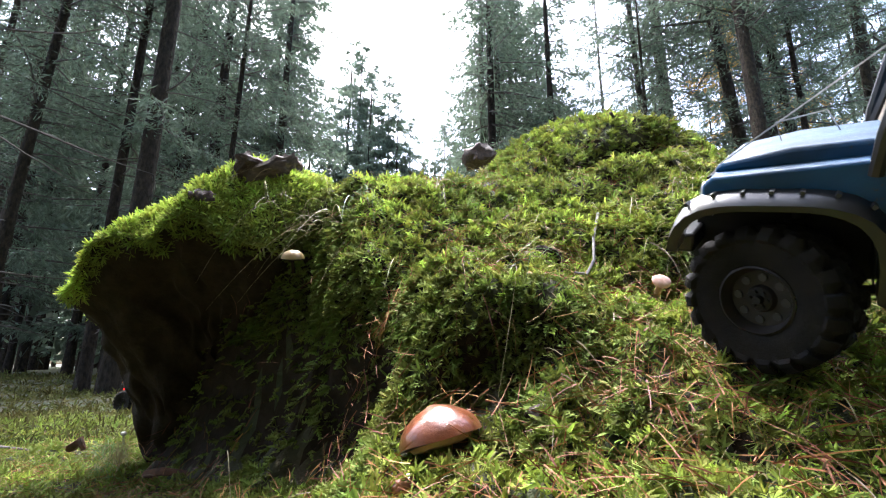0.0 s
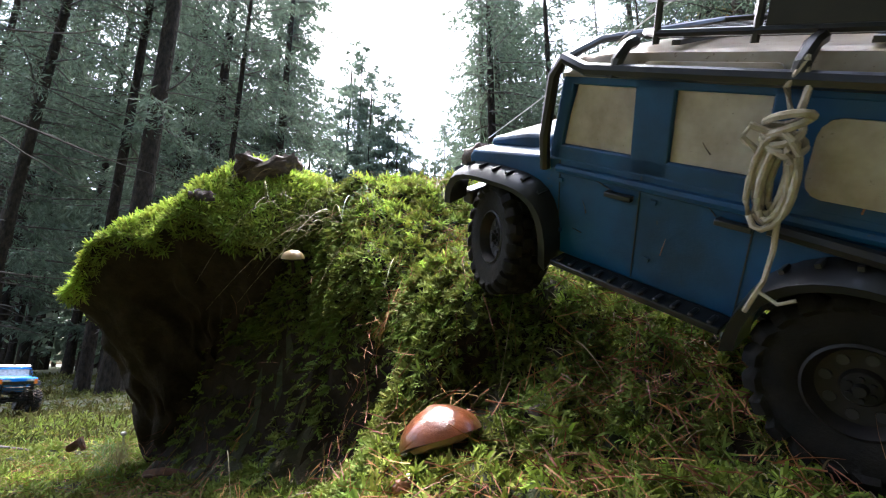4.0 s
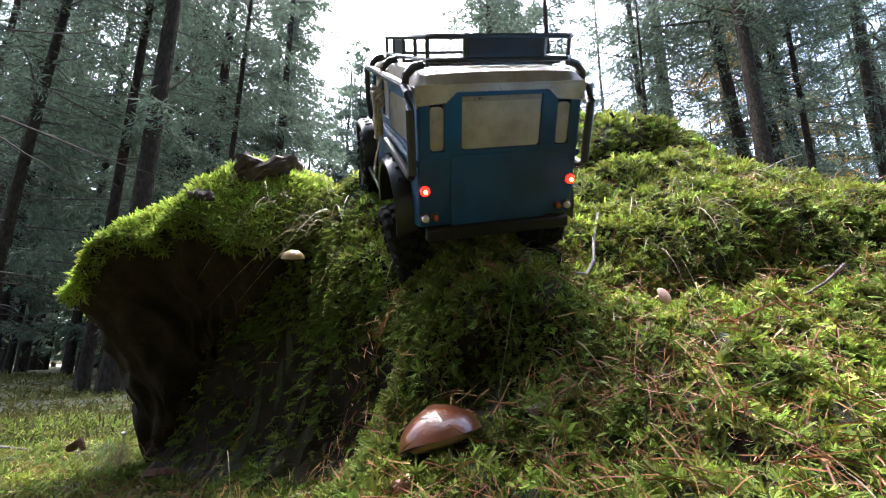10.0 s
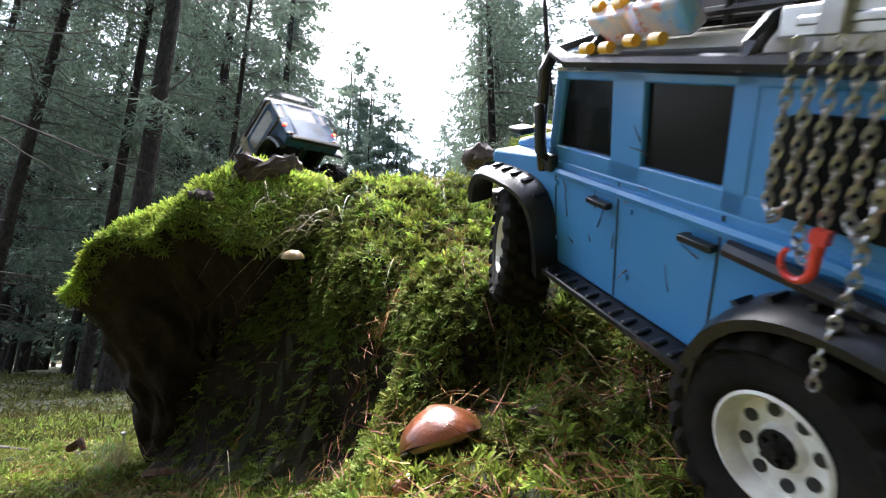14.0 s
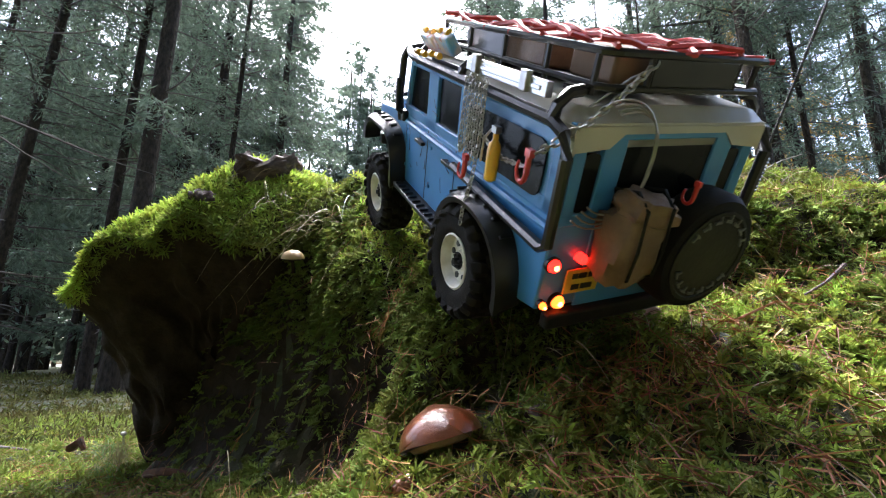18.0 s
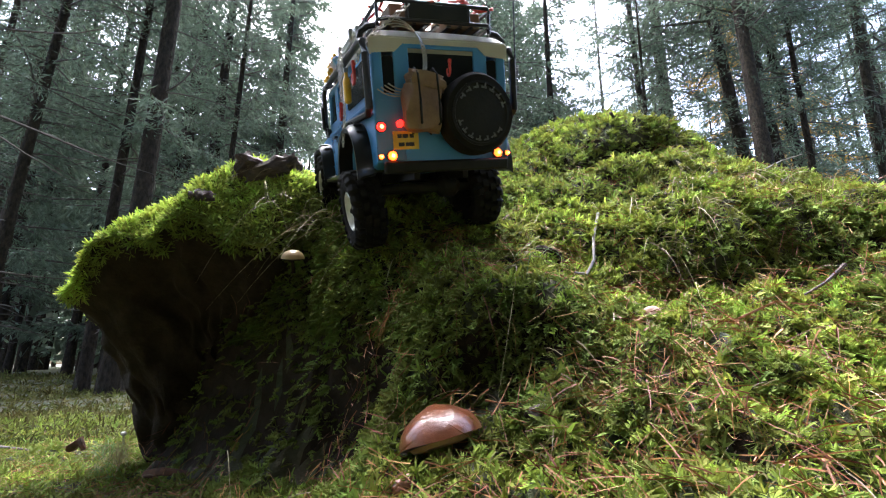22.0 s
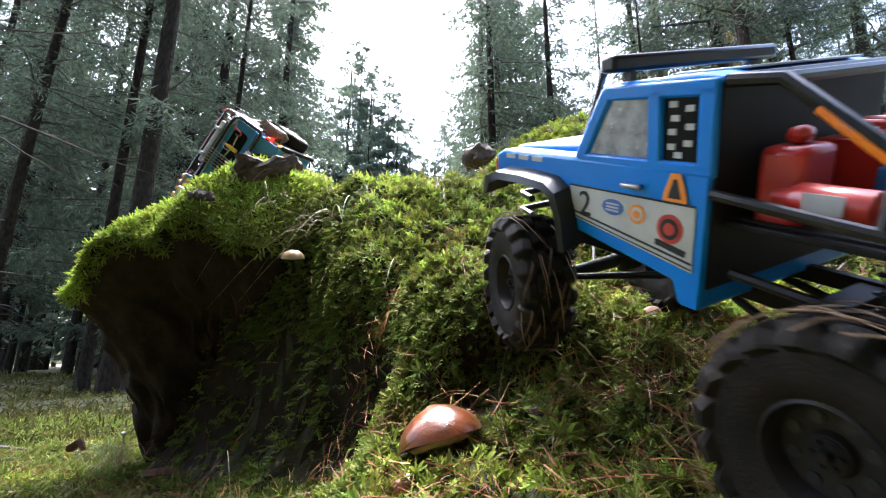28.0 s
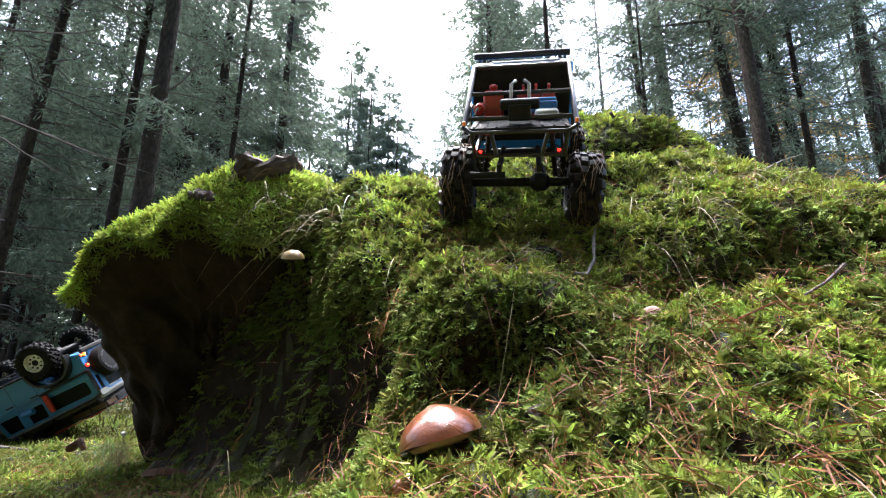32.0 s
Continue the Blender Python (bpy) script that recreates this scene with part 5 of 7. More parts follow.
    for sx in (-1, 1):
        prism(bm, [(-0.266, 0.250), (-0.266, 0.2695), (-0.240, 0.2695), (-0.240, 0.2640), (-0.256, 0.262)], sx * W - 0.0014, sx * W + 0.0014)
    part("roof_band", bm, roof_mat, car, "cream band above the rear windows")
    # flares, inner arches, sills, bumper
    for sx in (-1, 1):
        for cy in (-0.16, 0.16):
            bm = new_bm()
            prism(bm, square_arch(cy * 0.99, 0.104, 0.0675, 180, 0, 16, 2.3 if cy < 0 else 3.6), sx * 0.050 - 0.001, sx * 0.050 + 0.001)
            rim, deep = square_arch(cy * 0.99, 0.104, 0.0672, 178, 40, 14, 2.3 if cy < 0 else 3.6), square_arch(cy * 0.99, 0.104, 0.0660, 178, 40, 14, 2.3 if cy < 0 else 3.6)
            rows = [[bm.verts.new((sx * 0.050, *p)), bm.verts.new((sx * (W - 0.006), *p)), bm.verts.new((sx * (W - 0.006), *q)), bm.verts.new((sx * 0.050, *q))] for p, q in zip(rim, deep)]
            for a, b in zip(rows, rows[1:]):
                for k in range(4):
                    bm.faces.new((a[k], a[(k + 1) % 4], b[(k + 1) % 4], b[k]))
            part("inner_arch", bm, CHASSIS, car, "dark muddy inner wheel arch")
            flare(car, sx, cy * 0.99, W - 0.004, W + 0.022, BLACK, 182 if cy < 0 else 180, -2 if cy < 0 else 24, 2.3 if cy < 0 else 3.6)
        bm = new_bm()
        box(bm, (sx * (W + 0.008), 0.0, 0.1075), (0.022, 0.156, 0.006))
        for k in range(11):
            box(bm, (sx * (W + 0.012), -0.07 + 0.014 * k, 0.1115), (0.012, 0.004, 0.003))
        part("sill_step", bm, BLACK, car, "ribbed black side step", bevel=0.0012)
    bm = new_bm()
    box(bm, (0, -0.268, 0.110), (0.186, 0.012, 0.016))
    part("rear_bumper", bm, CHASSIS, car, bevel=0.003)
    # lamps
    for sx in (-1, 1):
        for zz, xx, r, mat, nm in lit:
            bm = new_bm()
            lathe(bm, [(-0.2625, r), (-0.2672, r), (-0.2695, r * 0.8), (-0.2705, r * 0.3), (-0.2707, 0.0003)], "Y", 18, (sx * xx, 0, zz))
            lamp = part("tail_lamp", bm, mat, car, nm)
            if mat in (RED_GLOW, AMBER_GLOW):
                bm = new_bm()
                lathe(bm, [(-0.2690, r * 0.46), (-0.2712, r * 0.40), (-0.2718, 0.0003)], "Y", 14, (sx * xx, 0, zz))
                part("bulb", bm, HOT_GLOW, lamp, "bright bulb core")
            bm = new_bm()
            lathe(bm, [(-0.2620, r * 1.25), (-0.2655, r * 1.25), (-0.2660, r * 0.95)], "Y", 18, (sx * xx, 0, zz), caps=False)
            part("lamp_ring", bm, BLACK, car)
    # outer roll frame
    for sx in (-1, 1):
        bm = new_bm()
        x = sx * (W + 0.008)
        tube(bm, [(sx * (W + 0.004), 0.098, 0.194), (x, 0.096, 0.222), (x, 0.087, 0.268), (x * 0.97, 0.079, 0.281), (x, 0.055, 0.2735), (x, -0.245, 0.2695), (x, -0.262, 0.264), (x, -0.270, 0.250), (x, -0.270, 0.186), (x, -0.262, 0.181), (x, -0.09, 0.190)], 0.0050, 8)
        part("roll_frame_side", bm, BLACK_TUBE, car, "black outer roll tube")
        for y in (0.03, -0.085, -0.245):
            bm = new_bm()
            tube(bm, [(x, y, 0.268), (x * 0.985, y, 0.280), (x * 0.90, y, 0.289), (x * 0.80, y, 0.291)], 0.0047, 8)
            part("roof_strap", bm, BLACK_TUBE, car)
    bm = new_bm()
    tube(bm, [(-(W + 0.008) * 0.97, 0.079, 0.281), (-0.05, 0.085, 0.290), (0.05, 0.085, 0.290), ((W + 0.008) * 0.97, 0.079, 0.281)], 0.0036, 8)
    part("roll_frame_front", bm, BLACK_TUBE, car)
    # roof basket
    x0, y0, y1 = 0.083, -0.262, 0.035
    for z, r in ((0.2955, 0.0028), (0.3185, 0.0030)):
        bm = new_bm()
        tube(bm, [(-x0, y0 + 0.008, z), (-x0 + 0.008, y0, z), (x0 - 0.008, y0, z), (x0, y0 + 0.008, z), (x0, y1 - 0.02, z), (x0 - 0.02, y1, z), (-x0 + 0.02, y1, z), (-x0, y1 - 0.02, z)], r, 7, closed=True)
        part("basket_rail", bm, BLACK_TUBE, car)
    for sx in (-1, 1):
        for y in (y0 + 0.012, -0.19, -0.12, -0.05, y1 - 0.02):
            bm = new_bm()
            tube(bm, [(sx * x0, y, 0.2885), (sx * x0, y, 0.3185)], 0.0026, 6)
            part("basket_post", bm, BLACK_TUBE, car)
        bm = new_bm()
        box(bm, (sx * (x0 - 0.001), -0.085, 0.307), (0.0025, 0.062, 0.020))
        part("side_plate", bm, BLACK, car, bevel=0.0006)
    for x in (-0.045, 0.045):
        bm = new_bm()
        tube(bm, [(x, y0, 0.2955), (x, y0, 0.3185)], 0.0026, 6)
        part("basket_post", bm, BLACK_TUBE, car)
    bm = new_bm()
    box(bm, (0, y0 - 0.001, 0.307), (0.086, 0.0025, 0.019))
    part("rear_plate", bm, BLACK, car, bevel=0.0006)
    for k in range(9):
        bm = new_bm()
        x = -0.068 + 0.017 * k
        box(bm, (x, (y0 + y1) / 2, 0.2925), (0.0055, y1 - y0 - 0.008, 0.0022))
        part("basket_slat", bm, BLACK_TUBE, car)
    for y in (-0.22, -0.11, 0.0):
        bm = new_bm()
        box(bm, (0, y, 0.2895), (x0 * 2, 0.006, 0.0035))
        part("cross_bar", bm, BLACK_TUBE, car)
    # inner floor and seats so that the cabin is not empty
    bm = new_bm()
    for x in (-0.045, 0.045):
        for y in (0.0, -0.085):
            box(bm, (x, y, 0.212), (0.045, 0.040, 0.014))
            box(bm, (x, y - 0.022, 0.230), (0.045, 0.010, 0.036))
    part("seats", bm, CHASSIS, car, bevel=0.003)
    chassis(car, 0.16, 0.100, 0.038, 0.46)
    springs(car, 0.148, 0.085, 0.165, 0.072)
    return car


def chain_run(bm, pts, size=0.0036, wire=0.00075):
    """Interlocking oval links along points."""
    pts = [Vector(p) for p in pts]
    total, turn = [0.0], 0
    for a, b in zip(pts, pts[1:]):
        total.append(total[-1] + (b - a).length)
    d, step = 0.0, size * 1.35
    while d < total[-1]:
        i = max(k for k in range(len(total)) if total[k] <= d)
        if i >= len(pts) - 1:
            break
        t = (d - total[i]) / max(1e-6, total[i + 1] - total[i])
        c, way = pts[i].lerp(pts[i + 1], t), (pts[i + 1] - pts[i]).normalized()
        s = way.cross(Vector((1, 0.3, 0.2))).normalized()
        if turn % 2:
            s = way.cross(s).normalized()
        ring = [c + way * size * math.cos(6.2832 * k / 8) + s * size * 0.55 * math.sin(6.2832 * k / 8) for k in range(8)]
        tube(bm, ring, wire, 4, closed=True)
        d, turn = d + step, turn + 1


def hook(bm, at, s=1.0, flip=1):
    at = Vector(at)
    pts = [at + s * Vector((0, flip * 0.000, 0.020)), at + s * Vector((0, 0, 0.010))]
    pts += [at + s * Vector((0, flip * (0.009 - 0.009 * math.cos(a)), -0.010 * math.sin(a) + 0.004)) for a in np.linspace(0, 3.9, 12)]
    tube(bm, pts, 0.0034 * s, 8, r_end=0.0016 * s)


# the first car: dark blue, muddy, with a rope
wagon_a = wagon("model_car", "dirty dark-blue scale model off-road wagon with cream roof and milky windows", BLUE_A, CREAM_A, MILKY, DARK_RIM,
                ((0.164, 0.093, 0.0058, RED_GLOW, "glowing red tail light"), (0.130, 0.093, 0.0048, CLEAR, "dull round lamp"), (0.130, 0.080, 0.0042, LENS, "dull amber lamp")))
wheels_a = add_wheels(wagon_a, make_wheel(0.059, 0.046, 0.030, DARK_RIM, RUBBER), 0.100, 0.158, 0.059, 0.024)
bm = new_bm()
rp = random.Random(3)
for k in range(6):
    pts = []
    for j in range(16):
        a = 6.2832 * j / 15
        pts.append((-0.115 - 0.0035 * (k % 3) + rp.uniform(-0.0015, 0.0015), -0.090 + (0.004 + 0.0016 * k) * math.cos(a) + 0.0015 * (k % 2), 0.221 + (0.016 + 0.0022 * k) * math.sin(a)))
    tube(bm, pts[:-1], 0.0020, 7, closed=True)
for k in range(5):
    tube(bm, [(-0.116 + 0.0095 * math.cos(a) * 0.7, -0.088 + (0.0095 + 0.002 * math.sin(k * 2.1)) * math.sin(a), 0.238 + 0.0038 * k + 0.0045 * math.sin(a + k)) for a in np.linspace(0, 6.2832, 14)[:-1]], 0.0021, 7, closed=True)
tube(bm, [(-0.120, -0.084, 0.246), (-0.123, -0.072, 0.250), (-0.122, -0.068, 0.243), (-0.120, -0.078, 0.236)], 0.0020, 7)
tube(bm, [(-0.114, -0.088, 0.255), (-0.112, -0.082, 0.268), (-0.108, -0.087, 0.282), (-0.092, -0.085, 0.292)], 0.0020, 7)
tube(bm, [(-0.115, -0.092, 0.255), (-0.110, -0.092, 0.270), (-0.106, -0.084, 0.283)], 0.0022, 7)
tube(bm, [(-0.116, -0.095, 0.200), (-0.121, -0.098, 0.182), (-0.127, -0.099, 0.164), (-0.129, -0.096, 0.150), (-0.128, -0.093, 0.138)], 0.0017, 6)
tube(bm, [(-0.128, -0.096, 0.156), (-0.130, -0.110, 0.152), (-0.129, -0.118, 0.158)], 0.0012, 6)
part("rope_coil", bm, ROPE, wagon_a, "pale dirty rope knotted and coiled on the roll tube")
bm = new_bm()
tube(bm, [(-0.08, 0.200, 0.203), (0.0, 0.02, 0.335)], 0.0007, 5)
tube(bm, [(-0.03, 0.16, 0.213), (-0.032, 0.165, 0.228), (-0.010, 0.13, 0.233), (0.02, 0.12, 0.214)], 0.0006, 5)
part("limb_riser_cable", bm, WIRE, wagon_a, "thin steel cable from wing to roof")

# the second car: light blue, loaded
wagon_b = wagon("model_car", "light-blue scale model expedition wagon with cream roof and loaded roof basket", BLUE_B, CREAM_B, DARK_GLASS, WHITE_RIM,
                ((0.164, 0.093, 0.0060, RED_GLOW, "glowing red tail light"), (0.126, 0.080, 0.0062, AMBER_GLOW, "glowing orange tail light"), (0.125, 0.0955, 0.0034, AMBER_GLOW, "small glowing orange indicator")))
wheels_b = add_wheels(wagon_b, make_wheel(0.059, 0.046, 0.031, WHITE_RIM, RUBBER), 0.100, 0.158, 0.059, 0.024)


SPX, SPZ = 0.036, 0.175


def spare(car):
    bm = new_bm()
    lathe(bm, [(-0.268, 0.030), (-0.270, 0.048), (-0.276, 0.053), (-0.296, 0.053), (-0.303, 0.049), (-0.304, 0.042)], "Y", 44, (SPX, 0, SPZ))
    w = part("spare_wheel", bm, RUBBER, car, "black spare wheel on the tail door")
    bm = new_bm()
    lathe(bm, [(-0.3035, 0.042), (-0.3055, 0.042), (-0.3055, 0.039), (-0.3042, 0.038), (-0.3050, 0.020), (-0.3052, 0.0005)], "Y", 44, (SPX, 0, SPZ), caps=False)
    part("cover_disc", bm, DISC, w, "black cover disc")
    bm = new_bm()
    for k in range(18):
        a = 6.2832 * k / 18
        if k % 9 in (0, 8):
            continue
        m = Matrix.Translation((SPX + 0.0345 * math.cos(a), -0.3052, SPZ + 0.0345 * math.sin(a))) @ Matrix.Rotation(-a + 1.5708, 4, "Y")
        box(bm, (0, 0, 0), (0.0075, 0.0016, 0.0022), m)
        box(bm, (0.002, 0, 0.002), (0.0018, 0.0016, 0.006), m)
    part("ring_lettering", bm, GREY_PRINT, w, "embossed unreadable lettering")


spare(wagon_b)
def lumpy(bm, at, size, seed, rough=0.10, turn=(0, 0, 0)):
    """A soft, creased bundle: a box with pulled corners and dents."""
    bmesh.ops.create_cube(bm, size=1.0)
    bmesh.ops.subdivide_edges(bm, edges=bm.edges[:], cuts=5, use_grid_fill=True)
    m = pose(*at, *turn)
    for v in bm.verts:
        c = v.co.copy()
        k = 1.0 - 0.22 * (abs(c.x * c.y) + abs(c.y * c.z) + abs(c.x * c.z)) * 1.6
        k += rough * (noise.noise(c * 2.3 + Vector((seed, 0, 0))) + 0.6 * noise.noise(c * 5.5 + Vector((0, seed, 0))))
        v.co = m @ Vector((c.x * k * size[0], c.y * k * size[1], c.z * k * size[2]))


bm = new_bm()
lumpy(bm, (-0.041, -0.284, 0.187), (0.052, 0.036, 0.068), 3.0, 0.22, (0, 8, 0))
pack = part("rear_pack", bm, TAN, wagon_b, "creased tan leather pack strapped to the tail door")
bm = new_bm()
lumpy(bm, (-0.034, -0.286, 0.218), (0.050, 0.034, 0.020), 7.0, 0.22, (8, 10, 0))
part("pack_flap", bm, TAN, pack, "folded pack flap")
bm = new_bm()
for x in (-0.050, -0.024):
    tube(bm, [(x, -0.266, 0.226), (x, -0.290, 0.231), (x, -0.303, 0.222), (x + 0.001, -0.3045, 0.190), (x + 0.002, -0.302, 0.164), (x, -0.268, 0.154)], 0.0016, 6)
part("pack_strap", bm, CHASSIS, pack)
# extra glowing disc, added here to account for the red glow on the pack
bm = new_bm()
lathe(bm, [(-0.2625, 0.0045), (-0.2690, 0.0045), (-0.2712, 0.0035), (-0.2716, 0.0003)], "Y", 18, (-0.0665, 0, 0.168))
part("tail_lamp", bm, RED_GLOW, wagon_b, "extra glowing red disc added for the glow on the pack")
bm = new_bm()
box(bm, (-0.060, -0.2668, 0.146), (0.036, 0.002, 0.024))
plate = part("number_plate", bm, PLATE, wagon_b, "small yellow number plate", bevel=0.0005)
bm = new_bm()
for x, z, w in ((-0.069, 0.1515, 0.006), (-0.061, 0.1515, 0.008), (-0.052, 0.1515, 0.006), (-0.067, 0.1405, 0.008), (-0.055, 0.1405, 0.012)):
    box(bm, (x, -0.2681, z), (w, 0.0008, 0.005))
part("plate_print", bm, INK, plate)
bm = new_bm()
for k in range(3):
    y = -0.108 - 0.0175 * k
    x = -0.1115 - 0.0015 * (k % 3)
    drop = 0.060 + 0.012 * math.sin(k * 1.7)
    chain_run(bm, [(x, y, 0.279), (x - 0.001, y - 0.001, 0.279 - drop), (x - 0.002, y - 0.005, 0.274 - drop), (x, y - 0.009, 0.281 - drop), (x, y - 0.0085, 0.279)])
chain_run(bm, [(-0.113, -0.15, 0.24), (-0.117, -0.152, 0.20), (-0.122, -0.150, 0.165), (-0.124, -0.152, 0.150)])
chain_run(bm, [(-0.110, -0.15, 0.235), (-0.111, -0.19, 0.228), (-0.111, -0.225, 0.232)])
part("hanging_chain", bm, CHAIN, wagon_b, "long tarnished chain looped over the roll tube")
for at, s in (((-0.119, -0.138, 0.198), 0.75), ((-0.117, -0.238, 0.228), 0.8), ((-0.004, -0.300, 0.226), 0.55)):
    bm = new_bm()
    hook(bm, at, s)
    box(bm, Vector(at) + Vector((0, 0, 0.022 * s)), (0.006 * s, 0.009 * s, 0.007 * s))
    part("tow_hook", bm, RED, wagon_b, "red tow hook")
bm = new_bm()
lathe(bm, [(0.204, 0.0026), (0.206, 0.0056), (0.229, 0.0060), (0.234, 0.0052), (0.237, 0.0028), (0.243, 0.0026)], "Z", 18, (-0.117, -0.185, 0.004))
ext = part("extinguisher", bm, YELLOW, wagon_b, "yellow fire extinguisher on the roll tube")
bm = new_bm()
box(bm, (-0.117, -0.185, 0.249), (0.006, 0.008, 0.005))
tube(bm, [(-0.119, -0.180, 0.248), (-0.122, -0.174, 0.240), (-0.124, -0.176, 0.222)], 0.0012, 6)
part("nozzle", bm, STEEL, ext)
for k, (y, z) in enumerate(((0.030, 0.290), (-0.012, 0.293))):
    bm = new_bm()
    box(bm, (-0.098, y - 0.012, z + 0.004), (0.012, 0.036, 0.022), Matrix.Rotation(radians(-35), 4, "Y"))
    board = part("skateboard", bm, BOARD, wagon_b, "colourful miniature skateboard strapped to the roof edge", bevel=0.002)
    for dy in (-0.020, 0.0):
        for dz in (-0.012, 0.012):
            bm = new_bm()
            lathe(bm, [(-0.004, 0.0036), (0.004, 0.0036)], "Y", 12, (-0.107 + dz * 0.35, y + dy, z + 0.004 + dz))
            part("board_wheel", bm, YELLOW, board)
bm = new_bm()
box(bm, (-0.106, -0.165, 0.288), (0.006, 0.135, 0.012))
box(bm, (-0.108, -0.165, 0.288), (0.004, 0.12, 0.004))
part("high_lift_jack", bm, SILVER, wagon_b, "grey steel jack bar on the roof edge", bevel=0.0008)
for y in (-0.12, -0.205):
    bm = new_bm()
    box(bm, (-0.110, y, 0.290), (0.006, 0.010, 0.016))
    part("jack_clamp", bm, STEEL, wagon_b, bevel=0.001)
for at, s, mat, nm in (((-0.035, -0.222, 0.308), (0.060, 0.052, 0.026), CRATE, "crate"), ((0.045, -0.215, 0.306), (0.055, 0.06, 0.024), CRATE, "crate"), ((-0.040, -0.13, 0.308), (0.07, 0.09, 0.026), TAN, "duffel_bag"), ((0.04, -0.12, 0.307), (0.06, 0.08, 0.025), CRATE, "crate"), ((0.0, -0.025, 0.304), (0.12, 0.07, 0.020), BLACK, "cargo_box")):
    bm = new_bm()
    box(bm, at, s)
    part(nm, bm, mat, wagon_b, "brown box of roof cargo" if mat is CRATE else "", bevel=0.003)
bm = new_bm()
rn = random.Random(8)
for i in range(7):
    y = -0.255 + 0.044 * i
    tube(bm, [(x, y + 0.010 * math.sin(4 * x * 30 + i) + rn.uniform(-0.003, 0.003), 0.3225 + 0.004 * math.sin(x * 60 + i)) for x in np.linspace(-0.085, 0.085, 12)], 0.0023, 5)
for i in range(5):
    x = -0.075 + 0.037 * i
    tube(bm, [(x + 0.008 * math.sin(y * 50 + i), y, 0.3235 + 0.004 * math.cos(y * 55 + i)) for y in np.linspace(-0.262, 0.03, 18)], 0.0023, 5)
part("cargo_net", bm, NET_RED, wagon_b, "red elastic cargo net over the load")
bm = new_bm()
tube(bm, [(0.109, -0.262, 0.175), (0.114, -0.268, 0.215)], 0.0014, 6)
n = 110
tube(bm, [(0.114 + 0.0045 * math.cos(k * 0.6), -0.268 + 0.0045 * math.sin(k * 0.6), 0.215 + 0.030 * k / n) for k in range(n + 1)], 0.0008, 5)
tube(bm, [(0.114, -0.268, 0.245), (0.119, -0.262, 0.36), (0.126, -0.25, 0.47)], 0.0011, 6)
part("antenna", bm, INK, wagon_b, "whip antenna on a coil spring")
bm = new_bm()
for k in range(4):
    tube(bm, [(-0.060 + (0.036 + 0.002 * k) * math.cos(a) - 0.004 * k, -0.270 - 0.004 * abs(math.sin(a)) - 0.001 * k, 0.246 + (0.036 + 0.003 * k) * math.sin(a)) for a in np.linspace(-2.2, 1.9, 22)], 0.0008, 5)
tube(bm, [(-0.096, -0.262, 0.215), (-0.10, -0.25, 0.268), (-0.06, -0.262, 0.303), (-0.03, -0.262, 0.312)], 0.0009, 5)
part("cable_coil", bm, WIRE, wagon_b, "coiled thin steel cable hung on the tail")
bm = new_bm()
chain_run(bm, [(-0.045, -0.264, 0.312), (-0.07, -0.268, 0.292), (-0.095, -0.268, 0.272), (-0.112, -0.255, 0.255), (-0.113, -0.24, 0.246)], 0.0046, 0.001)
part("tail_chain", bm, CHAIN, wagon_b, "tarnished chain over the roof corner")
for sx in (-1, 1):
    bm = new_bm()
    box(bm, (sx * 0.113, 0.088, 0.228), (0.007, 0.008, 0.036))
    tube(bm, [(sx * 0.102, 0.086, 0.203), (sx * 0.116, 0.087, 0.212)], 0.0036, 6)
    box(bm, (sx * 0.104, 0.086, 0.202), (0.008, 0.012, 0.014))
    part("door_mirror", bm, BLACK, wagon_b, "black door mirror", bevel=0.003)
bm = new_bm()
box(bm, (-0.064, 0.140, 0.2165), (0.012, 0.07, 0.003))
part("shovel_handle", bm, YELLOW, wagon_b, "yellow tool handle on the bonnet", bevel=0.001)
bm = new_bm()
box(bm, (-0.074, 0.188, 0.2125), (0.020, 0.028, 0.006))
part("shovel_blade", bm, BLACK, wagon_b, bevel=0.002)
bm = new_bm()
lathe(bm, [(-0.02, 0.008), (-0.018, 0.0095), (0.018, 0.0095), (0.02, 0.008)], "Y", 16, (0.112, -0.03, 0.224))
part("bottle", bm, BLUE_PLASTIC, wagon_b, "blue bottle tied to the side")
bm = new_bm()
lathe(bm, [(-0.03, 0.006), (-0.028, 0.0085), (0.022, 0.0085), (0.028, 0.004)], "Z", 16, (0.112, -0.105, 0.225))
part("red_bottle", bm, RED, wagon_b, "red bottle tied to the side")



def raise_cabin(car, waist=0.206, top=0.266, more=0.008):
    """The cabin over the waist line is a little taller than the tubes above were drawn for."""
    for ob in car.children_recursive:
        if ob.type != "MESH" or ob.name.split(".")[0] in ("wheel", "tyre", "rim", "vent_hole", "wheel_nut", "hub_cap"):
            continue
        for v in ob.data.vertices:
            v.co.z += more * min(1.0, max(0.0, (v.co.z - waist) / (top - waist)))


raise_cabin(wagon_a)
raise_cabin(wagon_b)


def stuck_bits(car, spots, sx, w):
    """Wet pine needles and crumbs of bark stuck to the doors."""
    rs = random.Random(17)
    for y, z, length, turn in spots:
        bm = new_bm()
        a, c = radians(turn), rs.uniform(-0.2, 0.2)
        pts = []
        for k in range(5):
            t = k / 4 - 0.5
            pts.append((sx * (w + 0.0008), y + length * (t * math.cos(a) - c * t * t * math.sin(a)), z + length * (t * math.sin(a) + c * t * t * math.cos(a))))
        tube(bm, pts, rs.uniform(0.0003, 0.0006), 5, r_end=0.0002)
        part("stuck_needle", bm, rs.choice((NEEDLE, CONE_DARK, OLD_WOOD)), car, "wet needle stuck to the paint")


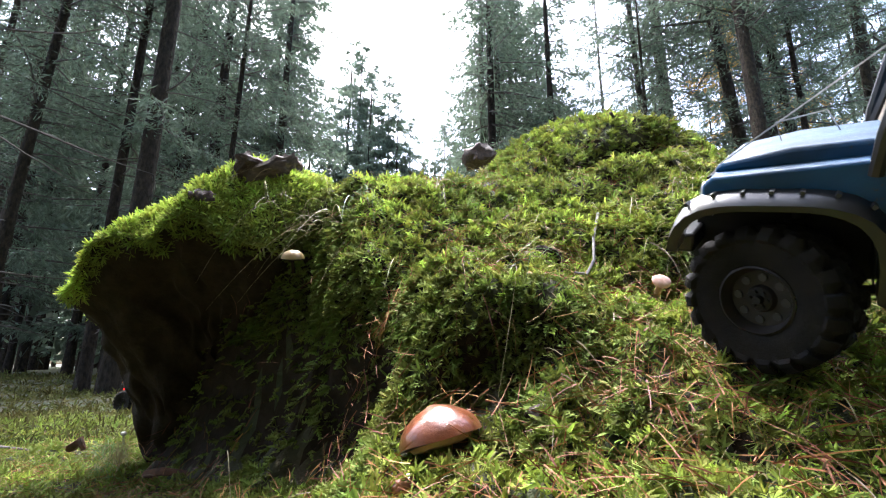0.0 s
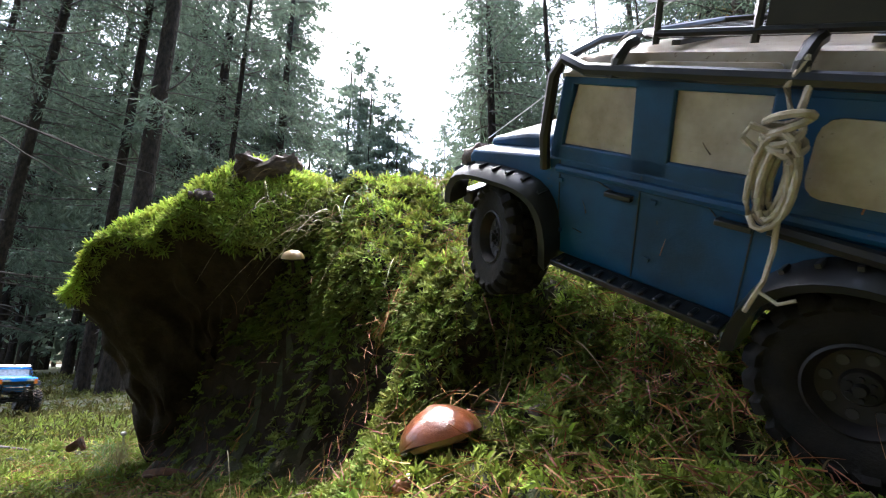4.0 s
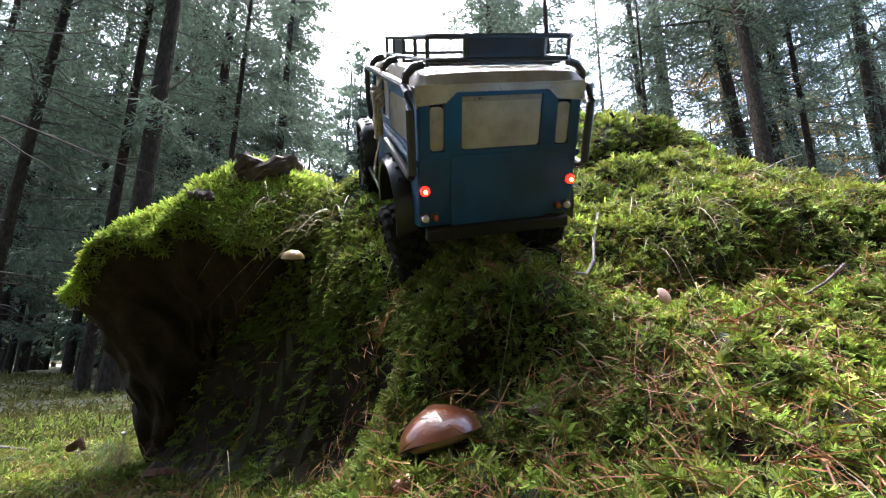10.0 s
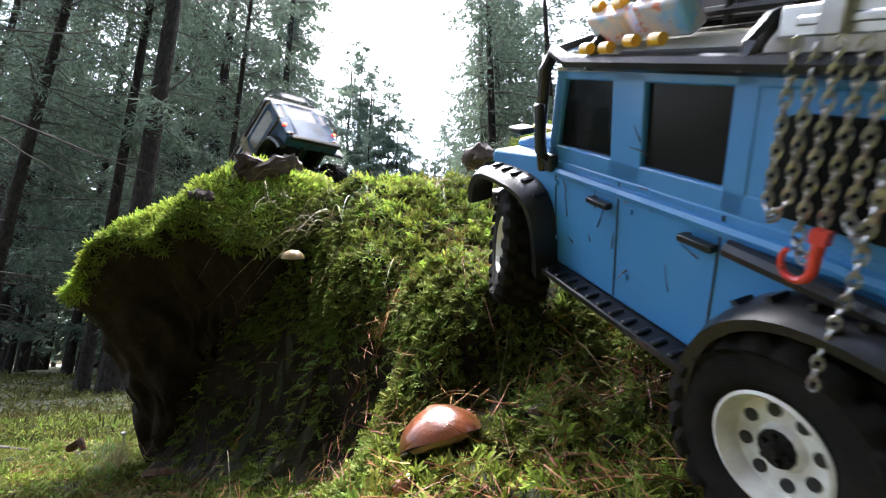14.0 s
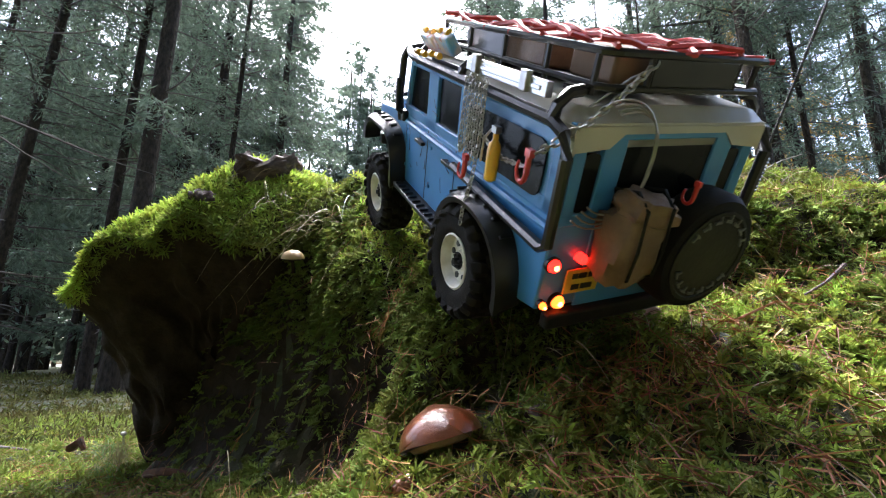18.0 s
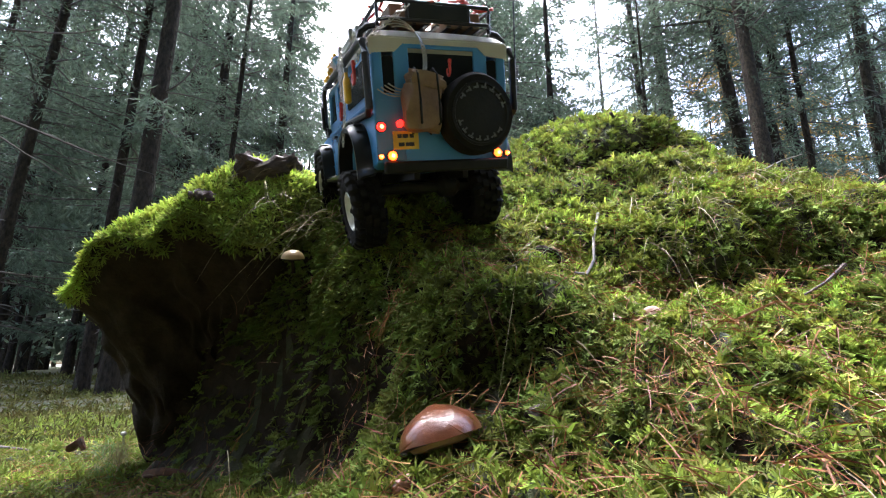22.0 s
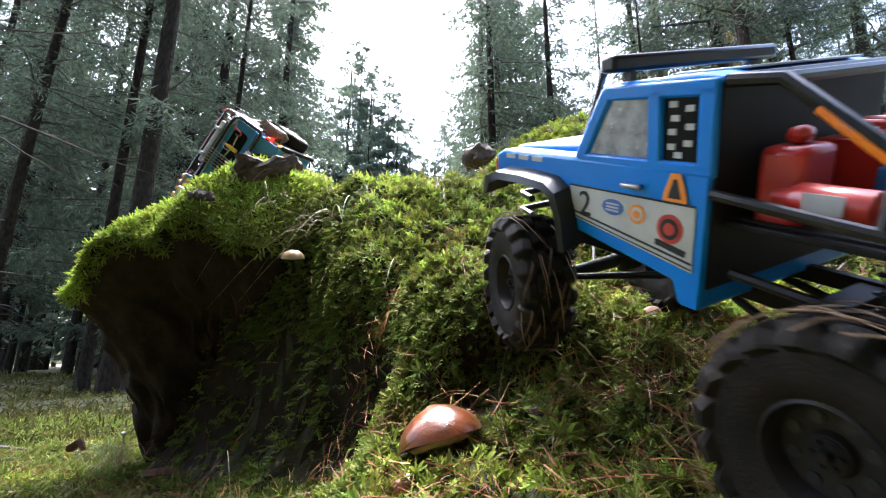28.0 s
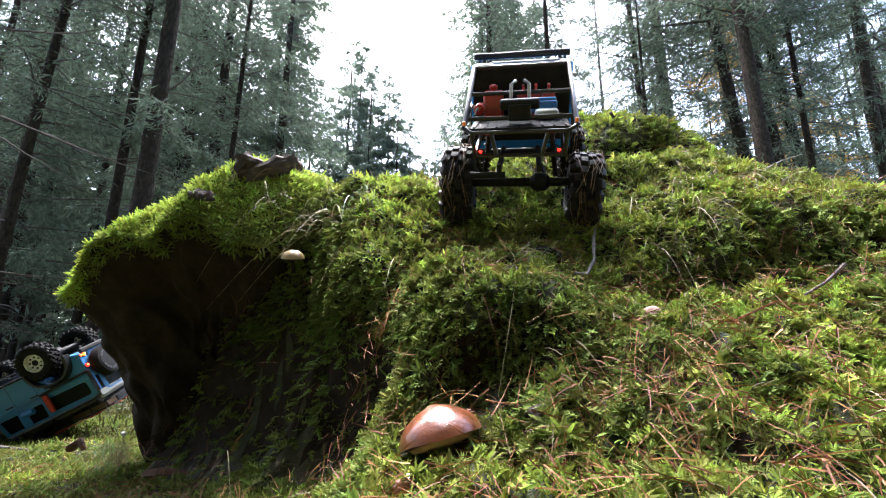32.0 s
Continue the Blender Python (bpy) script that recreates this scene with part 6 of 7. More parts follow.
stuck_bits(wagon_b, ((0.068, 0.170, 0.022, 80), (0.070, 0.186, 0.012, 60), (0.046, 0.196, 0.008, -30), (0.030, 0.185, 0.016, 85), (0.022, 0.172, 0.020, 110), (0.008, 0.158, 0.014, 95), (-0.004, 0.135, 0.014, -50), (0.000, 0.192, 0.010, 15), (-0.012, 0.228, 0.018, 8), (-0.010, 0.238, 0.012, 55), (-0.018, 0.204, 0.010, 0), (-0.024, 0.193, 0.010, 25), (0.035, 0.150, 0.006, 70), (0.060, 0.140, 0.007, 30), (-0.045, 0.150, 0.018, 75), (-0.060, 0.175, 0.014, 20)), -1, 0.1)
stuck_bits(wagon_a, ((0.040, 0.190, 0.020, 20), (0.055, 0.165, 0.012, 70), (-0.02, 0.150, 0.016, 100), (0.062, 0.140, 0.010, 10), (-0.05, 0.19, 0.012, 40), (-0.115, 0.222, 0.020, 65), (-0.150, 0.236, 0.010, 20), (-0.13, 0.215, 0.014, 90), (-0.18, 0.228, 0.008, 30), (-0.04, 0.232, 0.010, 50)), -1, 0.1)
# the third car: bright blue race pickup with an open tube cage
pickup = thing("model_pickup", "bright-blue scale model race pickup with white door panel", "model car")
PW, PWAIST, PTOP = 0.104, 0.2355, 0.2925
bm = new_bm()
poly = [(-0.050, 0.129), (-0.030, 0.129), (-0.024, 0.147), (0.094, 0.165), (0.101, 0.198), (0.112, 0.211), (0.222, 0.213), (0.232, 0.200), (0.240, 0.198), (0.238, 0.232), (0.222, 0.238), (0.090, 0.239), (-0.050, 0.238)]
fs = prism(bm, poly, -PW, PW)
bmesh.ops.triangulate(bm, faces=fs)
part("body", bm, BLUE_C, pickup, bevel=0.003)
bm = new_bm()
prism(bm, [(0.232, 0.234), (0.226, 0.240), (0.10, 0.247), (0.088, 0.247), (0.088, 0.236)], -0.080, 0.080)
part("bonnet", bm, BLUE_C, pickup, bevel=0.003)
for sx in (-1, 1):
    bm = new_bm()
    x = sx * (PW - 0.004)
    for a, b, w in (((0.088, PWAIST), (0.052, PTOP + 0.004), 0.013), ((0.000, PWAIST), (0.002, PTOP + 0.004), 0.013), ((-0.045, PWAIST), (-0.043, PTOP + 0.004), 0.014), ((0.09, PWAIST + 0.002), (-0.052, PWAIST + 0.002), 0.010), ((0.056, PTOP + 0.002), (-0.050, PTOP + 0.002), 0.012)):
        frame_bar(bm, a, b, x, w, 0.007)
    part("side_frame", bm, BLUE_C, pickup, bevel=0.002)
    bm = new_bm()
    prism(bm, [(0.007, PWAIST + 0.006), (0.078, PWAIST + 0.006), (0.051, PTOP - 0.004), (0.009, PTOP - 0.004)], x - sx * 0.002 - 0.001, x - sx * 0.002 + 0.001)
    part("door_window", bm, MIST_GLASS, pickup, "rain-misted door window")
    bm = new_bm()
    prism(bm, [(-0.038, PWAIST + 0.006), (-0.007, PWAIST + 0.006), (-0.005, PTOP - 0.004), (-0.036, PTOP - 0.004)], x - sx * 0.002 - 0.001, x - sx * 0.002 + 0.001)
    q = part("quarter_window", bm, DARK_GLASS, pickup, "dark quarter window with small white stickers")
    bm = new_bm()
    for k, (y, z) in enumerate(((-0.014, 0.284), (-0.028, 0.281), (-0.016, 0.274), (-0.029, 0.268), (-0.014, 0.264), (-0.028, 0.256), (-0.014, 0.253), (-0.020, 0.247))):
        box(bm, (x + sx * 0.0002, y, z), (0.0008, 0.007, 0.0045))
    part("stickers", bm, OFF_WHITE, q, "small unreadable white stickers")
    # white door panel with print
    bm = new_bm()
    prism(bm, [(-0.042, 0.159), (0.092, 0.179), (0.098, 0.211), (-0.042, 0.211)], sx * (PW + 0.0005) - 0.0005, sx * (PW + 0.0005) + 0.0005)
    panel = part("door_panel", bm, OFF_WHITE, pickup, "white vinyl door panel with race decals")
    px = sx * (PW + 0.0014)
    bm = new_bm()
    box(bm, (px, 0.028, 0.2112), (0.0008, 0.140, 0.0016))
    part("panel_line", bm, INK, panel)
    for z, w in ((0.1660, 0.0016), (0.1615, 0.0008)):
        bm = new_bm()
        frame_bar(bm, (-0.042, z), (0.092, z + 0.0195), px, w, 0.0008)
        part("panel_line", bm, INK, panel)
    for y, z, r, mat in ((-0.021, 0.190, 0.0120, PRINT_RED), (0.012, 0.196, 0.0085, PRINT_ORANGE)):
        bm = new_bm()
        lathe(bm, [(-0.0004, r), (0.0004, r)], "X", 28, (px, y, z))
        d = part("round_decal", bm, mat, panel, "round decal")
        bm = new_bm()
        lathe(bm, [(-0.0003, r * 0.72), (0.0003, r * 0.72)], "X", 24, (px + sx * 0.0004, y, z))
        part("decal_centre", bm, INK if mat is PRINT_RED else OFF_WHITE, d)
        bm = new_bm()
        lathe(bm, [(-0.0003, r * 0.42), (0.0003, r * 0.42)], "X", 20, (px + sx * 0.0008, y, z))
        part("decal_mark", bm, mat, d)
    bm = new_bm()
    lathe(bm, [(-0.0004, 0.010), (0.0004, 0.010)], "X", 28, (0, 0, 0))
    bmesh.ops.transform(bm, matrix=Matrix.Translation((px, 0.040, 0.1975)) @ Matrix.Diagonal((1, 1.25, 0.72, 1)), verts=bm.verts[:])
    d = part("oval_decal", bm, PRINT_BLUE, panel, "oval blue decal")
    bm = new_bm()
    for z in (0.2005, 0.1975, 0.1945):
        box(bm, (px + sx * 0.0004, 0.040, z), (0.0006, 0.015, 0.0016))
    part("decal_bars", bm, OFF_WHITE, d)
    bm = new_bm()
    frame_bar(bm, (-0.036, 0.1725), (-0.008, 0.1775), px, 0.005, 0.0008)
    part("striped_strip", bm, INK, panel)
    txt = bpy.data.curves.new("digit", "FONT")
    txt.body, txt.size, txt.extrude, txt.align_x = "2", 0.034, 0.0005, "CENTER"
    tmp = bpy.data.objects.new("digit", txt)
    scene.collection.objects.link(tmp)
    dg = bpy.context.evaluated_depsgraph_get()
    me = bpy.data.meshes.new_from_object(tmp.evaluated_get(dg))
    bpy.data.objects.remove(tmp)
    me.materials.clear()
    me.materials.append(INK)
    number = new("race_number", me)
    number.parent = panel
    number.matrix_basis = Matrix.Translation((px, 0.076, 0.1835)) @ Matrix.Rotation(radians(-90 if sx < 0 else 90), 4, "Z") @ Matrix.Rotation(radians(90), 4, "X")
    # warning triangle, handle, mirror, lettering strip
    bm = new_bm()
    prism(bm, [(-0.035, 0.2125), (-0.013, 0.2125), (-0.014, 0.219), (-0.020, 0.2345), (-0.028, 0.2345), (-0.034, 0.219)], px - 0.0004, px + 0.0004)
    d = part("warning_triangle", bm, PRINT_ORANGE, pickup, "orange warning triangle sticker")
    bm = new_bm()
    prism(bm, [(-0.030, 0.2150), (-0.018, 0.2150), (-0.0225, 0.2300), (-0.0255, 0.2300)], px + sx * 0.0005 - 0.0003, px + sx * 0.0005 + 0.0003)
    part("triangle_mark", bm, INK, d)
    bm = new_bm()
    box(bm, (sx * (PW + 0.0045), 0.016, 0.2200), (0.006, 0.020, 0.004))
    part("door_handle", bm, STEEL, pickup, bevel=0.001)
    bm = new_bm()
    for k in range(3):
        box(bm, (sx * (PW + 0.0006), 0.205 - 0.026 * k, 0.2315), (0.001, 0.018, 0.005))
    part("lettering_strip", bm, OFF_WHITE, pickup, "white unreadable wing lettering")
    bm = new_bm()
    inner = [(0.092, 0.150), (0.098, 0.185), (0.106, 0.203), (0.120, 0.210), (0.160, 0.212), (0.205, 0.211), (0.224, 0.204), (0.232, 0.190)]
    outer = [(0.086, 0.152), (0.091, 0.188), (0.100, 0.210), (0.117, 0.219), (0.160, 0.222), (0.210, 0.221), (0.236, 0.213), (0.246, 0.186)]
    rows = [[bm.verts.new((sx * (PW - 0.01), iy, iz)), bm.verts.new((sx * (PW + 0.022), iy, iz - 0.004)), bm.verts.new((sx * (PW + 0.020), oy, oz - 0.006)), bm.verts.new((sx * (PW - 0.01), oy, oz))] for (iy, iz), (oy, oz) in zip(inner, outer)]
    for a, b in zip(rows, rows[1:]):
        for k in range(4):
            bm.faces.new((a[k], a[(k + 1) % 4], b[(k + 1) % 4], b[k]))
    bm.faces.new(rows[0])
    bm.faces.new(rows[-1][::-1])
    bmesh.ops.recalc_face_normals(bm, faces=bm.faces[:])
    part("wheel_arch_flare", bm, BLACK, pickup, "wet black wheel arch flare")
    bm = new_bm()
    box(bm, (sx * 0.094, 0.2415, 0.210), (0.018, 0.004, 0.032))
    part("indicator", bm, ORANGE, pickup, "orange front indicator", bevel=0.001)
    bm = new_bm()
    box(bm, (sx * 0.062, 0.2420, 0.210), (0.036, 0.004, 0.026))
    part("headlight", bm, CLEAR, pickup, "rectangular headlight", bevel=0.001)
bm = new_bm()
prism(bm, [(0.060, PTOP + 0.002), (0.052, PTOP + 0.010), (-0.030, PTOP + 0.012), (-0.050, PTOP + 0.008), (-0.050, PTOP + 0.002)], -PW + 0.006, PW - 0.006)
part("roof", bm, BLUE_C, pickup, bevel=0.004)
bm = new_bm()
box(bm, (0.01, -0.012, PTOP + 0.0128), (0.14, 0.060, 0.002))
part("roof_panel", bm, OFF_WHITE, pickup, "white roof panel", bevel=0.0006)
bm = new_bm()
box(bm, (0, 0.050, PTOP + 0.025), (0.210, 0.018, 0.014))
bar = part("light_bar", bm, BLACK, pickup, "black roof light bar", bevel=0.003)
bm = new_bm()
for k in range(11):
    box(bm, (-0.08 + 0.016 * k, 0.0598, PTOP + 0.024), (0.012, 0.002, 0.009))
part("led_row", bm, WHITE_GLOW, bar, "bright white lamps")
for sx in (-1, 1):
    bm = new_bm()
    box(bm, (sx * 0.082, 0.047, PTOP + 0.016), (0.006, 0.008, 0.016))
    tube(bm, [(sx * 0.093, 0.062, PTOP + 0.032), (sx * 0.097, 0.070, PTOP - 0.005), (sx * 0.098, 0.092, PWAIST)], 0.0035, 6)
    part("bar_bracket", bm, BLACK_TUBE, pickup)
bm = new_bm()
vs = [bm.verts.new(p) for p in ((-0.09, 0.088, PWAIST), (0.09, 0.088, PWAIST), (0.086, 0.055, PTOP), (-0.086, 0.055, PTOP))]
q = bmesh.ops.extrude_face_region(bm, geom=[bm.faces.new(vs)])
bmesh.ops.translate(bm, vec=(0, -0.002, 0), verts=[v for v in q["geom"] if isinstance(v, bmesh.types.BMVert)])
part("windscreen", bm, MIST_GLASS, pickup)
bm = new_bm()
box(bm, (0, -0.0500, 0.222), (0.198, 0.004, 0.150))
part("cab_back", bm, CHASSIS, pickup, "dark rear wall of the cab")
bm = new_bm()
box(bm, (0, 0.244, 0.200), (0.17, 0.004, 0.022))
for k in range(5):
    box(bm, (0, 0.2465, 0.192 + 0.004 * k), (0.12, 0.003, 0.0018))
part("grille", bm, BLACK, pickup)
for k in range(2):
    bm = new_bm()
    z = 0.172 - 0.022 * k
    tube(bm, [(-0.070, 0.215, z), (-0.060, 0.252, z), (0.060, 0.252, z), (0.070, 0.215, z)], 0.0045, 8)
    part("bumper_tube", bm, BLACK_TUBE, pickup)
# the bed cage
cage = (
    [(-0.095, -0.052, 0.298), (-0.092, -0.085, 0.297), (-0.098, -0.205, 0.216), (-0.100, -0.228, 0.200)],
    [(-0.095, -0.052, 0.298), (0.095, -0.052, 0.298)], [(-0.103, -0.052, 0.222), (-0.103, -0.16, 0.213), (-0.100, -0.228, 0.200)],
    [(-0.092, -0.085, 0.297), (0.092, -0.085, 0.297)], [(-0.095, -0.150, 0.252), (0.095, -0.150, 0.252)],
    [(-0.099, -0.205, 0.213), (0.099, -0.205, 0.213)], [(-0.100, -0.228, 0.200), (-0.083, -0.242, 0.193), (0.083, -0.242, 0.193), (0.100, -0.228, 0.200)],
    [(-0.080, -0.230, 0.150), (0.080, -0.230, 0.150)], [(-0.080, -0.230, 0.150), (-0.083, -0.242, 0.193)], [(-0.085, -0.06, 0.160), (-0.080, -0.230, 0.150)],
    [(-0.095, -0.150, 0.252), (-0.102, -0.150, 0.210)], [(-0.05, -0.242, 0.193), (-0.04, -0.235, 0.150)])
for k, run in enumerate(cage):
    for sx in (1, -1):
        pts = [(p[0] * sx, p[1], p[2]) for p in run]
        if sx < 0 and abs(sum(p[0] for p in run)) < 1e-6:
            continue
        bm = new_bm()
        tube(bm, pts, 0.0046 if k < 2 else 0.0040, 8)
        part("cage_tube", bm, BLACK_TUBE, pickup, "black cage tube")
for sx in (-1, 1):
    bm = new_bm()
    tube(bm, [(sx * 0.0952, -0.108, 0.2790), (sx * 0.0978, -0.172, 0.2335)], 0.0034, 8)
    part("cage_pad", bm, ORANGE, pickup, "orange strip on the cage tube")
    bm = new_bm()
    lathe(bm, [(-0.2305, 0.003), (-0.2330, 0.0026), (-0.2334, 0.0003)], "Y", 12, (sx * 0.070, 0.0, 0.158))
    part("tail_lamp", bm, RED_GLOW, pickup, "small glowing red tail light")
    bm = new_bm()
    box(bm, (sx * 0.099, -0.226, 0.208), (0.006, 0.006, 0.009))
    part("side_marker", bm, ORANGE, pickup, bevel=0.001)
bm = new_bm()
box(bm, (0, -0.145, 0.198), (0.178, 0.185, 0.005))
part("bed_floor", bm, CHASSIS, pickup, "dark ribbed bed floor", bevel=0.001)
for k in range(9):
    bm = new_bm()
    box(bm, (-0.08 + 0.02 * k, -0.145, 0.2012), (0.004, 0.18, 0.002))
    part("bed_rib", bm, CHASSIS, pickup)
for k in range(3):
    bm = new_bm()
    box(bm, (0.005 + 0.025 * k, -0.085, 0.225), (0.0235, 0.045, 0.050))
    tube(bm, [(0.005 + 0.025 * k, -0.10, 0.250), (0.005 + 0.025 * k, -0.10, 0.260), (0.005 + 0.025 * k, -0.075, 0.260), (0.005 + 0.025 * k, -0.075, 0.250)], 0.003, 6)
    part("fuel_can", bm, RED, pickup, "red fuel can in the bed", bevel=0.004)
bm = new_bm()
box(bm, (-0.055, -0.078, 0.224), (0.040, 0.030, 0.058))
box(bm, (-0.055, -0.078, 0.259), (0.018, 0.014, 0.012))
part("fuel_can", bm, RED, pickup, "tall red fuel can", bevel=0.005)
bm = new_bm()
box(bm, (0.030, -0.118, 0.222), (0.080, 0.030, 0.022))
tube(bm, [(-0.008, -0.120, 0.234), (0.068, -0.120, 0.234)], 0.006, 8)
part("tool_roll", bm, BLUE_PLASTIC, pickup, "blue tool roll in the bed", bevel=0.004)
bm = new_bm()
box(bm, (0.05, -0.145, 0.211), (0.045, 0.040, 0.018))
part("cloth_bundle", bm, OFF_WHITE, pickup, "folded pale cloth", bevel=0.006)
bm = new_bm()
lathe(bm, [(-0.025, 0.004), (-0.022, 0.0105), (0.018, 0.0110), (0.026, 0.006), (0.034, 0.0045)], "Y", 18, (-0.080, -0.115, 0.222))
fe = part("extinguisher", bm, RED, pickup, "red fire extinguisher lying in the bed")
bm = new_bm()
box(bm, (-0.0915, -0.115, 0.223), (0.001, 0.022, 0.012))
part("extinguisher_label", bm, OFF_WHITE, fe)
bm = new_bm()
tube(bm, [(-0.080, -0.148, 0.222), (-0.080, -0.158, 0.228), (-0.086, -0.164, 0.216)], 0.0018, 6)
part("valve", bm, STEEL, fe)
for x in (-0.018, 0.018):
    bm = new_bm()
    tube(bm, [(x, -0.175, 0.205), (x * 0.9, -0.165, 0.268), (x * 0.4, -0.160, 0.274)], 0.0035, 8)
    part("winch_post", bm, STEEL, pickup, "bright steel post")
bm = new_bm()
box(bm, (0, -0.200, 0.222), (0.040, 0.026, 0.028))
lathe(bm, [(-0.035, 0.010), (0.035, 0.010)], "X", 14, (0, -0.200, 0.236))
part("winch", bm, CHASSIS, pickup, "dark winch in the bed", bevel=0.002)
bm = new_bm()
lathe(bm, [(-0.03, 0.006), (0.03, 0.006)], "X", 12, (-0.055, -0.235, 0.115))
lathe(bm, [(-0.034, 0.007), (-0.028, 0.007)], "X", 12, (-0.055, -0.235, 0.115))
part("exhaust", bm, CHASSIS, pickup, "short steel exhaust pipe")
chassis(pickup, 0.162, 0.128, 0.036, 0.46)
springs(pickup, 0.150, 0.090, 0.185, 0.070)
wheels_c = add_wheels(pickup, make_wheel(0.071, 0.056, 0.033, DARK_RIM, MUD_RUBBER, 18, 0.006, straw=60), 0.122, 0.160, 0.071)
SHRINK = 0.86
shrunk = set()
for ob in pickup.children_recursive:
    ob.location = ob.location * SHRINK
    if ob.data.name not in shrunk:
        shrunk.add(ob.data.name)
        ob.data.transform(Matrix.Scale(SHRINK, 4))


# ---- what moves: seconds, place, then turn (heading, nose up, lean) in degrees ----
WAGON_A = [
    (0.0, 0.477, 0.412, 0.240, 52.0, 13.0, -28.0),
    (1.0, 0.412, 0.430, 0.264, 54.0, 13.6, -31.0),
    (1.5, 0.370, 0.449, 0.263, 50.5, 20.0, -29.6),
    (2.0, 0.339, 0.465, 0.261, 47.0, 25.3, -28.7),
    (2.5, 0.310, 0.473, 0.262, 45.5, 27.4, -29.2),
    (3.0, 0.284, 0.481, 0.263, 44.2, 28.9, -29.8),
    (3.5, 0.269, 0.495, 0.272, 43.9, 28.6, -30.8),
    (5.5, 0.184, 0.562, 0.299, 45.5, 27.4, -27.5),
    (6.0, 0.157, 0.590, 0.307, 43.5, 28.9, -22.9),
    (6.5, 0.128, 0.609, 0.318, 41.6, 28.6, -21.2),
    (7.0, 0.099, 0.628, 0.336, 39.9, 31.0, -20.8),
    (7.5, 0.077, 0.648, 0.351, 37.6, 32.4, -19.7),
    (8.0, 0.050, 0.677, 0.371, 37.1, 33.4, -18.1),
    (8.5, 0.032, 0.709, 0.391, 32.8, 35.1, -18.8),
    (9.0, 0.004, 0.736, 0.417, 31.2, 37.0, -18.1),
    (9.5, 0.019, 0.792, 0.466, 21.4, 39.9, -14.4),
    (10.0, -0.001, 0.825, 0.490, 19.4, 36.7, -12.3),
    (10.5, -0.035, 0.854, 0.498, 20.3, 28.1, -8.5),
    (11.0, -0.059, 0.898, 0.530, 18.4, 23.7, -9.6),
    (11.5, -0.094, 0.941, 0.565, 18.2, 18.7, -9.1),
    (12.0, -0.139, 0.988, 0.610, 20.4, 15.1, -9.1),
    (12.5, -0.187, 1.066, 0.663, 24.2, 16.0, -7.1),
    (13.0, -0.256, 1.181, 0.706, 32.1, 13.1, -7.7),
    (13.5, -0.341, 1.352, 0.752, 35.6, -0.6, -10.0),
    (14.0, -0.520, 1.500, 0.720, 45.0, -26.0, -13.0),
    (14.5, -0.780, 1.620, 0.620, 55.0, -44.0, -10.0),
    (15.2, -0.980, 1.720, 0.340, 62.0, -38.0, -6.0),
    (16.2, -1.000, 2.000, 0.060, 50.0, -4.0, 0.0),
    (17.5, -0.850, 2.250, 0.020, 20.0, 0.0, 0.0),
    (32.0, -0.850, 2.260, 0.020, 20.0, 0.0, 0.0),
]
